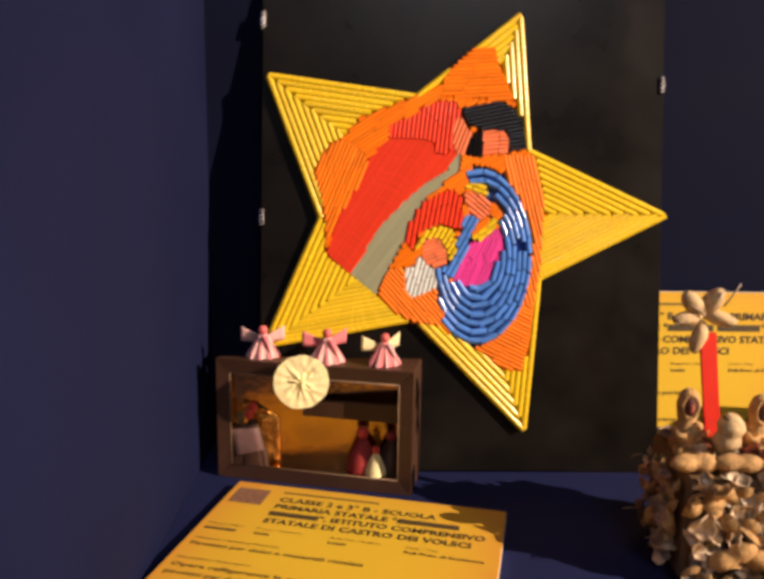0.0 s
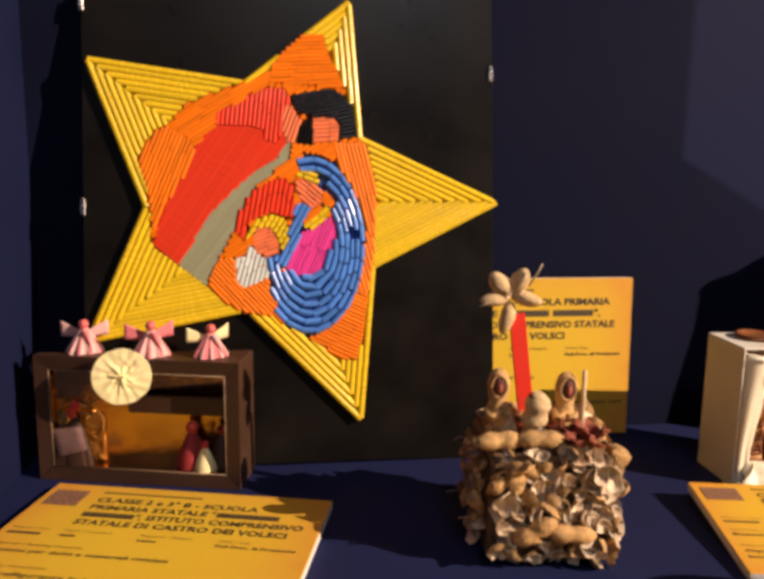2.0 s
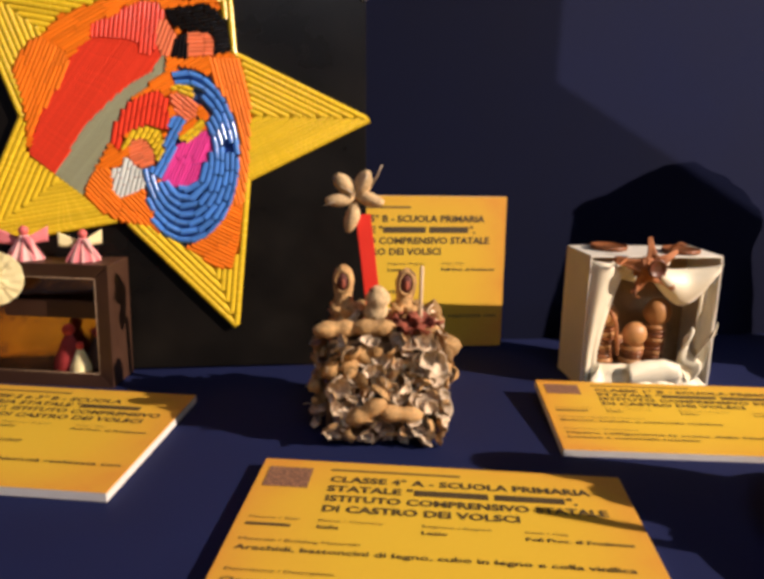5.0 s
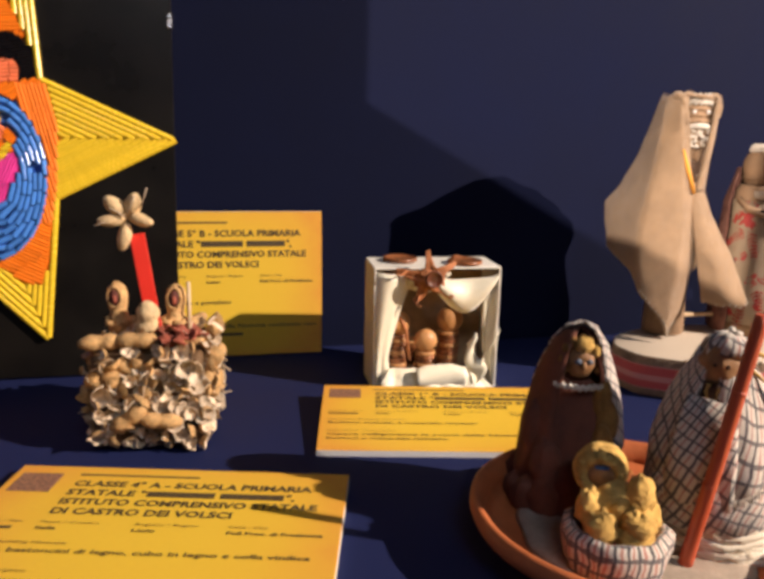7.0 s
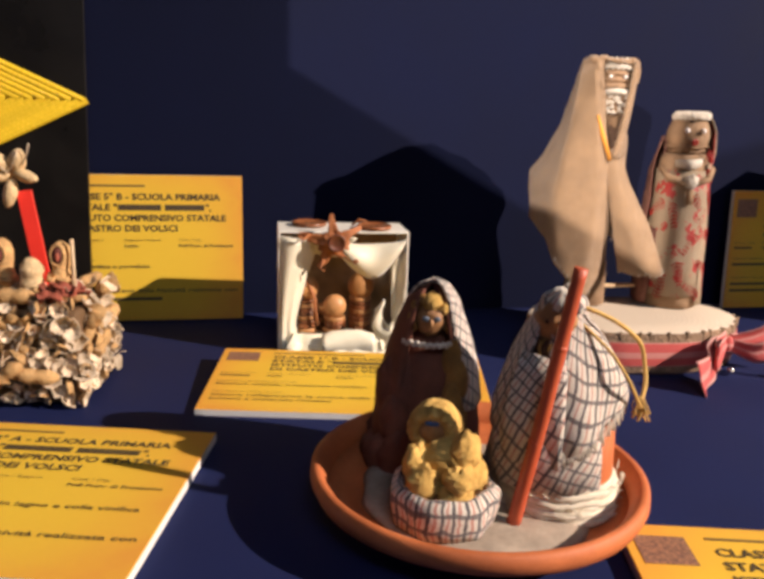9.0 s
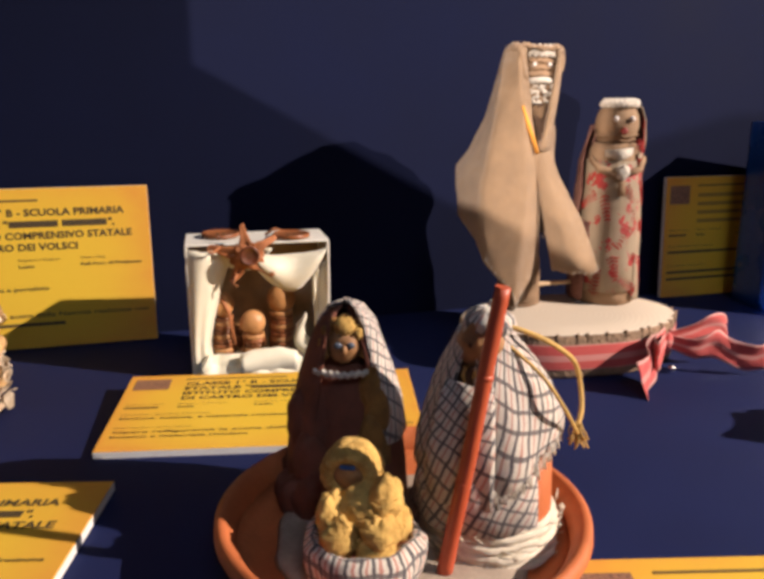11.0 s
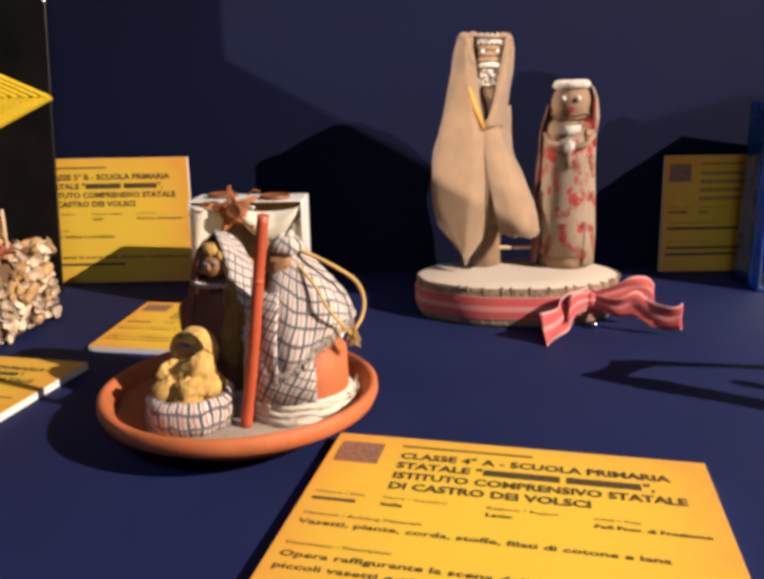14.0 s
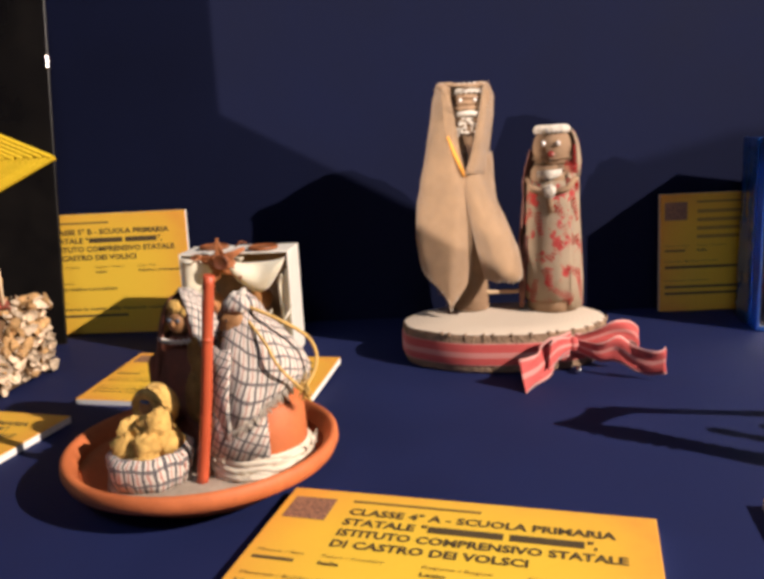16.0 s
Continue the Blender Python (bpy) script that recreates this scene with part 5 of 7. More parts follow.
# ---------------------------------------------------------------- terracotta saucer with pot figures
SX, SY = 0.617, 0.289
saucer = thing("saucer", "round terracotta plant saucer standing on the table", "saucer", pose(SX + 0.0030, SY + 0.0065, 0.0003) @ Matrix.Diagonal((0.978, 0.965, 1, 1)))
bm = bmesh.new()
prof = ((0.0, 0.070), (0.003, 0.073), (0.013, 0.088), (0.0155, 0.095), (0.020, 0.0945), (0.014, 0.0860), (0.0110, 0.080), (0.0110, 0.002))
loft(bm, [ring(0, 0, z, r, n=64) for z, r in prof])
part("bowl", bm, terracotta, saucer)
bm = bmesh.new()
prof = ((0.0170, 0.0945), (0.0178, 0.0990), (0.0205, 0.1042), (0.026, 0.1065), (0.0312, 0.1060), (0.0335, 0.1030), (0.0320, 0.1000), (0.024, 0.0945), (0.0170, 0.0945))
loft(bm, [ring(0, 0, z, r, n=64) for z, r in prof], caps=(False, False))
part("rim", bm, terracotta, saucer, "thick rounded terracotta rim")
bm = bmesh.new()
g = [[((0.073 + 0.009 * noise.noise((math.cos(a) * 2, math.sin(a) * 2, 3))) * k * math.cos(a), (0.073 + 0.009 * noise.noise((math.cos(a) * 2, math.sin(a) * 2, 8))) * k * math.sin(a), h + (0.0011 * noise.noise((3 * k * math.cos(a), 3 * k * math.sin(a), 4)) + 0.0006 * noise.noise((9 * k * math.cos(a), 9 * k * math.sin(a), 1)) if h else 0)) for a in [6.2832 * i / 48 for i in range(48)]] for k, h in ((1.0, 0.0), (0.97, 0.0022), (0.90, 0.0034), (0.8, 0.0040), (0.65, 0.0044), (0.5, 0.0046), (0.35, 0.0046), (0.2, 0.0046), (0.05, 0.0046))]
loft(bm, g)
solo("plaster_patch", bm, plaster, "dried greyish plaster spread over the saucer floor", "plaster", pose(SX + 0.003, SY + 0.005, 0.0114))


def smooth_path(pts, n=22):
    out = []
    for k in range(n):
        t = k / (n - 1) * (len(pts) - 1)
        i = min(int(t), len(pts) - 2)
        p0, p1, p2, p3 = (Vector(pts[max(0, min(len(pts) - 1, i + q))]) for q in (-1, 0, 1, 2))
        f = t - i
        out.append(tuple(0.5 * ((2 * p1) + (p2 - p0) * f + (2 * p0 - 5 * p1 + 4 * p2 - p3) * f * f + (3 * p1 - p0 - 3 * p2 + p3) * f ** 3)))
    return out


def along(table, f):
    for (a, p), (b, q) in zip(table, table[1:]):
        if f <= b:
            return p + (q - p) * (f - a) / (b - a)
    return table[-1][1]


def cloth_round(bm, levels, a0, a1, mi, thick=0.0012, n=22, wob=0.05, seed=0.0, hem=None):
    """A cloth wrapped round a body between two angles; levels: (z, cx, cy, rx, ry), bottom to top; hem: how far the lower edge is lifted at an angle."""
    g = []
    for j, (z, cx, cy, rx, ry) in enumerate(levels):
        lift = (1 - j / (len(levels) - 1)) ** 1.5
        row = []
        for i in range(n):
            a = radians(a0 + (a1 - a0) * i / (n - 1))
            k = 1 + wob * noise.noise((math.cos(a) * 2.5, math.sin(a) * 2.5, z * 30 + seed)) + 0.6 * wob * math.sin(7 * a + z * 60 + seed)
            row.append((cx + rx * k * math.cos(a), cy + ry * k * math.sin(a), z + 0.002 * noise.noise((a * 2, z * 20, seed + 5)) + (lift * hem(math.degrees(a)) if hem else 0)))
        g.append(row)
    top = levels[-1][0] - levels[0][0]
    sheet(bm, g, thick, mi, wide=radians(a1 - a0) * levels[0][3], tall=top * 1.15)


def lumps(bm, c, r, count, mi, seed, spread=1.0):
    q = random.Random(seed)
    for k in range(count):
        p = (c[0] + q.uniform(-1, 1) * r * spread, c[1] + q.uniform(-1, 1) * r * spread, c[2] + q.uniform(-0.4, 0.5) * r)
        ball(bm, p, r * q.uniform(0.35, 0.65), r * q.uniform(0.3, 0.55), r * q.uniform(0.3, 0.55), mi, 10, 7, 0.35, seed + k)


def crumple(bm, c, r, mi, amp=0.3, freq=2.0, seed=0.0, n=30, m=22):
    """A lump of creased cloth: a ball with ridged folds in all directions."""
    rings = []
    for j in range(m + 1):
        e = math.pi * (0.02 + 0.96 * j / m) - math.pi / 2
        row = []
        for i in range(n):
            a = 6.2832 * i / n
            d = Vector((math.cos(a) * math.cos(e), math.sin(a) * math.cos(e), math.sin(e)))
            k = 1 + amp * (abs(noise.noise(d * freq + Vector((seed, 0, 3)))) * 2 - 0.5) + 0.4 * amp * noise.noise(d * freq * 2.7 + Vector((0, seed, 9)))
            row.append((c[0] + r[0] * d.x * k, c[1] + r[1] * d.y * k, c[2] + r[2] * d.z * k))
        rings.append(row)
    loft(bm, rings, mi)


# Mary: dark pot body, face and checked hood, looking to the front left
bm = bmesh.new()
loft(bm, [ring(0, 0.002, z, r, n=28, wob=0.05, seed=2) for z, r in ((0, 0.036), (0.02, 0.0345), (0.05, 0.031), (0.075, 0.027), (0.092, 0.020), (0.10, 0.010))], 0)
crumple(bm, (0, -0.0125, 0.1085), (0.0112, 0.0112, 0.0120), 1, 0.08, 2.0, 3)
crumple(bm, (0.0005, -0.0195, 0.1205), (0.0068, 0.0040, 0.0060), 2, 0.3, 2.4, 8, 18, 12)
crumple(bm, (0.0085, -0.0185, 0.1165), (0.0040, 0.0034, 0.0050), 2, 0.3, 2.4, 9, 14, 10)
ball(bm, (0, -0.0245, 0.1075), 0.0020, 0.0022, 0.0030, 1, 8, 6)
for sd in (-1, 1):
    ball(bm, (sd * 0.0040, -0.0232, 0.1100), 0.0028, 0.0012, 0.0020, 6, 10, 7)
for k in range(9):                       # hair round the face
    a = radians(-20 + 220 * k / 8)
    ball(bm, (0.0135 * math.cos(a), -0.0140, 0.108 + 0.0150 * math.sin(a)), 0.0040, 0.005, 0.0045, 5, 9, 6, 0.5, k)
for k in range(17):
    crumple(bm, (-0.018 + 0.036 * k / 16, -0.019 - 0.0075 * math.sin(math.pi * k / 16), 0.0935 - 0.001 * (k % 2)), (0.0021, 0.002, 0.0020), 4, 0.3, 2, k, 10, 8)
cloth_round(bm, [(0.000, 0, 0.004, 0.041, 0.037), (0.03, 0, 0.004, 0.039, 0.036), (0.06, 0, 0.004, 0.035, 0.034), (0.085, 0, 0.003, 0.0295, 0.029), (0.103, 0, 0, 0.0235, 0.0245), (0.117, 0, -0.002, 0.0175, 0.0200), (0.125, 0, -0.004, 0.010, 0.013), (0.1285, 0, -0.005, 0.002, 0.003)], -58, 238, 0, 0.0022, 30, 0.04, 1)
cloth_round(bm, [(0.048, 0.001, 0.003, 0.0385, 0.0365), (0.07, 0.001, 0.003, 0.0345, 0.034), (0.09, 0, 0.002, 0.030, 0.030), (0.105, 0, 0, 0.0250, 0.0265), (0.119, 0, -0.003, 0.0195, 0.0225), (0.1285, 0, -0.006, 0.0120, 0.0165), (0.1330, 0, -0.008, 0.002, 0.004)], -52, 150, 3, 0.0016, 26, 0.03, 4)
for s in (-1, 1):
    cloth_round(bm, [(0.035, s * 0.015, -0.014, 0.016, 0.014), (0.055, s * 0.015, -0.012, 0.015, 0.014), (0.075, s * 0.014, -0.009, 0.012, 0.012), (0.09, s * 0.012, -0.004, 0.008, 0.008)], -150 if s < 0 else -120, -60 if s < 0 else -30, 5 if s > 0 else 0, 0.0018, 10, 0.12, s)
# rough folds of the brown cloak, ragged at the sides, heaped in the lap
for deg, z, w, h, mi in ((160, 0.012, 0.012, 0.018, 0), (190, 0.010, 0.013, 0.014, 5), (215, 0.012, 0.014, 0.016, 5), (240, 0.016, 0.015, 0.020, 5), (262, 0.022, 0.013, 0.022, 5), (284, 0.016, 0.012, 0.016, 0), (230, 0.038, 0.012, 0.018, 0), (300, 0.045, 0.010, 0.022, 5), (312, 0.066, 0.009, 0.018, 5), (306, 0.082, 0.007, 0.014, 5), (204, 0.060, 0.010, 0.020, 0)):
    a = radians(deg)
    r = 0.037 - 0.16 * max(0, z - 0.02)
    crumple(bm, (r * math.cos(a), 0.002 + r * math.sin(a), z), (w, w * 0.8, h), 0 if z < 0.03 else mi, 0.14, 1.4, deg)
mary = solo("pot_figure", bm, [mat("dark_red_brown_clay_and_cloth", (0.165, 0.052, 0.028), 0.85, 0.4, 60, 700, 0.5), nut_face, ochre_cloth, plaid, lace, mat("brown_ochre_wool", (0.27, 0.13, 0.030), 0.95, 0.45, 70, 700, 0.7, depth=0.0012), mat("grey_blue_paint", (0.10, 0.12, 0.16), 0.4, 0.2)], "seated clay pot figure in a checked hood and brown cloak", "figurine", pose(0.6000, 0.3490, 0.0085, 0, 0, -14) @ Matrix.Diagonal((0.92, 0.9, 0.985, 1)), "pot figures in the saucer")

# Joseph: pot on a rope ring, checked cloak, twine
bm = bmesh.new()
loft(bm, [ring(0, 0, z, r, n=28) for z, r in ((0.012, 0.0335), (0.014, 0.0350), (0.055, 0.0335), (0.060, 0.0290), (0.066, 0.018))], 0)
q = random.Random(12)
for k in range(9):                       # loose, uneven turns of cotton cord
    z = 0.0035 + 0.0026 * k
    loop = ring(0, 0, z, 0.0372 - 0.00035 * k + 0.0012 * (k % 2), n=60, wob=0.05, seed=k * 3)
    tube(bm, [(x * (1 + 0.02 * q.uniform(-1, 1)), y * (1 + 0.02 * q.uniform(-1, 1)), z + 0.0016 * noise.noise((i * 0.25, k * 3, 2)) + q.uniform(-0.0004, 0.0004)) for i, (x, y, _) in enumerate(loop + loop[:2])], 0.0024, 2, 6)
for k in range(70):                      # stray threads
    a, z = q.uniform(0, 6.283), q.uniform(0.004, 0.027)
    tube(bm, [((0.039 + 0.003 * f) * math.cos(a + 0.16 * f), (0.039 + 0.003 * f) * math.sin(a + 0.16 * f), z + q.uniform(-0.002, 0.002)) for f in (0, 0.5, 1)], 0.0004, 2, 4)
cloth_round(bm, [(0.024, -0.004, 0.001, 0.0385, 0.0375), (0.045, -0.004, 0.001, 0.0365, 0.036), (0.066, -0.003, 0.001, 0.034, 0.034)], 95, 296, 1, 0.002, 30, 0.06, 1)
HANG = ((-150, -0.026), (-120, -0.025), (-100, -0.021), (-80, -0.012), (-60, -0.002), (-35, 0.007), (-10, 0.010), (40, 0.004), (120, -0.012), (215, -0.022))
cloth_round(bm, [(0.070, -0.001, 0.001, 0.0392, 0.0376), (0.078, -0.001, 0.002, 0.0380, 0.0362), (0.090, -0.001, 0.002, 0.0340, 0.0325), (0.102, -0.003, 0.001, 0.0280, 0.0275), (0.113, -0.005, 0.000, 0.0215, 0.0215), (0.121, -0.006, -0.001, 0.0160, 0.0165), (0.128, -0.006, -0.001, 0.0125, 0.0135)], -128, 208, 1, 0.002, 50, 0.06, 2, hem=lambda d: along(HANG, d))
cloth_round(bm, [(0.040, -0.003, 0.001, 0.0392, 0.0378), (0.070, -0.003, 0.000, 0.0366, 0.0352), (0.088, -0.003, 0.000, 0.0322, 0.0312), (0.103, -0.004, -0.001, 0.0262, 0.0258)], 192, 254, 1, 0.0018, 16, 0.05, 5)
loft(bm, [ring(-0.004, -0.001, z, r, n=20, wob=0.08, seed=4) for z, r in ((0.06, 0.030), (0.09, 0.026), (0.11, 0.018), (0.118, 0.010))], 3)
crumple(bm, (-0.0095, -0.0060, 0.1195), (0.0132, 0.0130, 0.0165), 4, 0.10, 2.2, 5)
for k in range(12):                      # beard and brows
    a = radians(172 + 9 * k)
    crumple(bm, (-0.0095 + 0.0125 * math.cos(a), -0.006 + 0.0128 * math.sin(a), 0.1085 - 0.0022 * math.sin(math.pi * k / 11)), (0.0026, 0.0024, 0.0050), 5 if k in (4, 7) else 3, 0.35, 2, k, 12, 9)
for dx, dy in ((-0.0195, -0.0135), (-0.0140, -0.0180)):
    ball(bm, (dx, dy, 0.1225), 0.0014, mi=3, n=8, m=6)
cloth_round(bm, [(0.1285, -0.006, -0.005, 0.0135, 0.0140), (0.134, -0.006, -0.005, 0.0115, 0.0122), (0.1385, -0.006, -0.005, 0.0060, 0.0065), (0.1395, -0.006, -0.005, 0.001, 0.001)], 0, 358, 1, 0.0016, 26, 0.10, 3)
lumps(bm, (-0.007, -0.006, 0.1390), 0.006, 5, 6, 4, 0.7)
tube(bm, smooth_path([(0.000, -0.012, 0.131), (0.010, -0.016, 0.128), (0.024, -0.017, 0.121), (0.041, -0.012, 0.108), (0.0470, -0.010, 0.094), (0.0455, -0.016, 0.082), (0.039, -0.023, 0.073)], 22), 0.0014, 7, 7)
tube(bm, smooth_path([(-0.002, -0.013, 0.124), (0.014, -0.027, 0.108), (0.024, -0.034, 0.092), (0.038, -0.026, 0.072)], 14), 0.0011, 7, 6)
for k in range(60):                      # frayed lower hem of the shawl
    a = radians(-110 + 130 * k / 59)
    z = 0.0700 + along(HANG, math.degrees(a)) + 0.001 * math.sin(k * 1.7)
    tube(bm, [(-0.001 + 0.0392 * math.cos(a), 0.001 + 0.0376 * math.sin(a), z + 0.002), (-0.001 + 0.0400 * math.cos(a + 0.02), 0.001 + 0.0384 * math.sin(a + 0.02), z - 0.0035 - 0.002 * (k % 3))], 0.0005, 6, 4)
for k in range(26):                      # frayed end of the twine
    q = random.Random(900 + k)
    a = (0.0385 + q.uniform(-0.002, 0.002), -0.0235 + q.uniform(-0.002, 0.002), 0.073 + q.uniform(-0.002, 0.004))
    tube(bm, [a, (a[0] + q.uniform(-0.002, 0.003), a[1] + q.uniform(-0.003, 0.001), a[2] - q.uniform(0.002, 0.006)), (a[0] + q.uniform(-0.003, 0.005), a[1] + q.uniform(-0.004, 0.002), a[2] - q.uniform(0.006, 0.011))], 0.0005, 7, 4)
solo("pot_figure", bm, [terracotta, plaid, rope_white, brown_cloth, nut_face, ochre_cloth, lace, twine], "clay pot figure in a checked cloak standing on a rope ring", "figurine", pose(0.6680, 0.2860, 0.008), "pot figures in the saucer")

# the child in a small pot wrapped in checked cloth, a doll in an ochre wool hood
bm = bmesh.new()
loft(bm, [ring(0, 0, z, r, n=26) for z, r in ((0.0045, 0.0235), (0.012, 0.0250), (0.022, 0.0260), (0.025, 0.0245), (0.026, 0.010))], 0)
cloth_round(bm, [(0.0065, 0, 0, 0.0272, 0.0272), (0.012, 0, 0, 0.0285, 0.0285), (0.019, 0, 0, 0.0300, 0.0300), (0.0260, 0, 0, 0.0300, 0.0300), (0.0295, 0, 0, 0.0262, 0.0262), (0.0275, 0, 0, 0.0225, 0.0225)], 0, 358, 1, 0.0022, 50, 0.055, 6)
crumple(bm, (0.0010, 0.0045, 0.0370), (0.0180, 0.0150, 0.0160), 2, 0.07, 1.4, 3)
HX, HY, HZ = -0.0100, 0.0170, 0.0535
crumple(bm, (HX + 0.001, HY + 0.0065, HZ - 0.001), (0.0168, 0.0120, 0.0168), 2, 0.06, 1.4, 6)
for k in range(15):                      # hood rolled round the face
    a = radians(-52 + 284 * k / 14)
    crumple(bm, (HX + 0.0112 * math.cos(a), HY - 0.001, HZ + 0.0105 * math.sin(a)), (0.0048, 0.0075, 0.0046), 2, 0.07, 1.5, 7.3, 14, 10)
crumple(bm, (HX, HY, HZ), (0.0098, 0.0084, 0.0102), 3, 0.04, 2, 2)
sheet(bm, [[(HX - 0.004 + 0.008 * u, HY - 0.0080 + 0.0012 * abs(2 * u - 1), HZ + 0.0045 + 0.0022 * v) for u in (0, 0.33, 0.66, 1)] for v in (0, 1)], 0.0006, 4)
crumple(bm, (0.0110, 0.0010, 0.0470), (0.0090, 0.0110, 0.0135), 2, 0.14, 1.7, 24)
crumple(bm, (-0.0165, 0.0000, 0.0385), (0.0080, 0.0110, 0.0110), 2, 0.16, 1.8, 28)
crumple(bm, (0.0100, -0.0120, 0.0365), (0.0100, 0.0100, 0.0085), 2, 0.20, 1.9, 21)
crumple(bm, (0.0085, -0.0140, 0.0285), (0.0105, 0.0095, 0.0080), 2, 0.22, 1.9, 23)
crumple(bm, (-0.0105, -0.0130, 0.0325), (0.0095, 0.0105, 0.0105), 2, 0.20, 1.9, 19)
crumple(bm, (0.0160, 0.0040, 0.0345), (0.0085, 0.0115, 0.0105), 2, 0.18, 1.9, 31)
for k in range(40):                      # loose fibres of the wool
    q = random.Random(500 + k)
    a, z = q.uniform(0, 6.283), q.uniform(0.030, 0.056)
    r = 0.020 - 0.25 * max(0, z - 0.040)
    tube(bm, [(r * math.cos(a), r * math.sin(a), z), (1.08 * r * math.cos(a + 0.12), 1.08 * r * math.sin(a + 0.12), z + q.uniform(-0.001, 0.002)), (1.12 * r * math.cos(a + 0.25), 1.12 * r * math.sin(a + 0.25), z + q.uniform(-0.003, 0.003))], 0.0003, 2, 3)
solo("pot_figure", bm, [terracotta, plaid_fine, ochre_cloth, nut_face, blue_paint], "little brown-faced figure in ochre wool sitting in a checked basket", "figurine", pose(0.5895, 0.2640, 0.0095, 0, 0, -24), "pot figures in the saucer")

foot, tip = Vector((0.6298, 0.2530, 0.0140)), Vector((0.6522, 0.2440, 0.1680))
staff = thing("staff", "red-stained bamboo staff leaning upright in the saucer", "stick", frame_pose(foot, tip - foot))
span = (tip - foot).length
bm = bmesh.new()
tube(bm, [(0.0005 * math.sin(5 * k / 24), 0.0003 * math.cos(7 * k / 24), span * k / 24) for k in range(25)], 0.0042, n=14, taper=[1 - 0.08 * k / 24 + 0.02 * math.sin(k * 1.3) for k in range(25)])
part("cane", bm, bamboo, staff)
for a in (0.34, 0.71):
    bm = bmesh.new()
    loft(bm, [ring(0.0005 * math.sin(5 * a), 0, span * a + z, r, n=14) for z, r in ((-0.0016, 0.0039), (-0.0004, 0.00422), (0.0004, 0.00422), (0.0016, 0.0039))])
    part("node", bm, bamboo, staff, "faint raised ring of the cane")

# ---------------------------------------------------------------- log slice with ribbon and two cloth figures
DX, DY, DH = 0.885, 0.585, 0.043


def slice_ring(z, k):
    return [(x, y, z) for x, y, _ in ring(0, 0, 0.5, 0.114 * k, 0.073 * k, n=72, wob=0.05, seed=3)]


log = thing("log_slice", "oval slice of log with bark, tied with a red striped ribbon", "wood slice", pose(DX, DY, 0.0003))
bm = bmesh.new()
loft(bm, [slice_ring(z, k) for z, k in ((0, 0.97), (0.003, 0.99), (DH - 0.004, 1.0), (DH - 0.001, 0.985))], 0, caps=(True, False))
loft(bm, [slice_ring(DH - 0.001, 0.985), slice_ring(DH, 0.965), slice_ring(DH + 0.0002, 0.5), slice_ring(DH + 0.0002, 0.01)], 1, caps=(False, True))
q = random.Random(6)
edge = slice_ring(DH, 1.0)
for k in range(16):
    x, y, _ = edge[(46 + int(26 * k / 15)) % 72]
    w, h = q.uniform(0.0006, 0.0018), q.uniform(0.004, 0.010)
    loft(bm, [[(x * e + sx * w * t, y * e, z) for sx, e in ((-1, 1.004), (1, 1.004), (1, 0.97), (-1, 0.97))] for z, t in ((DH - h, 0.15), (DH - 0.003, 0.8), (DH + 0.0006, 1.0))], 2)
part("slice", bm, [bark, end_grain, mat("dark_bark_crack", (0.22, 0.14, 0.085), 0.95, 0.3)], log)
bm = bmesh.new()
loft(bm, [slice_ring(z, k) for z, k in ((0.009, 1.006), (0.011, 1.012), (0.020, 1.013), (0.031, 1.013), (0.033, 1.006))], 0, caps=(False, False))
part("ribbon", bm, ribbon, log, "red ribbon with pale woven stripes")


def ribbon_strip(path, width, lean, parent, name):
    """A striped strip along a path; lean: how far its upper edge sways, point by point."""
    g = []
    for i, ((x, y, z), (lx, ly)) in enumerate(zip(path, lean)):
        w = width * (0.45 + 0.6 * min(1, i / 7))
        g.append([(x + lx * (k - 0.5), y + ly * (k - 0.5) + 0.0012 * math.sin(9 * k + i * 0.5), z + w * (k - 0.5)) for k in (0, 0.17, 0.33, 0.5, 0.67, 0.83, 1.0)])
    grid = [[g[i][k] for i in range(len(g))] for k in range(7)]
    bm = bmesh.new()
    sheet(bm, grid, 0.0007)
    return part(name, bm, ribbon, parent)


bow = thing("ribbon_bow", "red striped ribbon bow tied to the log slice", "bow", pose(0.948, 0.512, 0.031))
left = smooth_path([(0, 0, 0.001), (-0.020, -0.012, -0.002), (-0.034, -0.026, -0.010), (-0.046, -0.040, -0.0145), (-0.060, -0.052, -0.0165)])
right = smooth_path([(0, 0, 0.000), (0.022, -0.014, -0.006), (0.040, -0.018, -0.001), (0.056, -0.027, -0.010), (0.070, -0.034, -0.013), (0.082, -0.038, -0.009)])
round_loop = smooth_path([(0, 0, 0.001), (0.020, -0.008, 0.008), (0.040, -0.010, 0.015), (0.058, -0.006, 0.012), (0.066, 0.000, 0.000), (0.052, 0.006, -0.006), (0.026, 0.004, -0.003), (0.002, 0.002, 0.0)], 30)
ribbon_strip(round_loop, 0.022, [(0.003 * math.sin(k * 0.4), 0.006 * math.cos(k * 0.35)) for k in range(30)], bow, "ribbon_loop")
ribbon_strip(left, 0.030, [(0.006 * math.sin(k * 0.5), 0.004 + 0.010 * k / 21) for k in range(22)], bow, "ribbon_tail")
ribbon_strip(right, 0.026, [(-0.004 * math.sin(k * 0.6), 0.006 * math.cos(k * 0.55)) for k in range(22)], bow, "ribbon_tail")
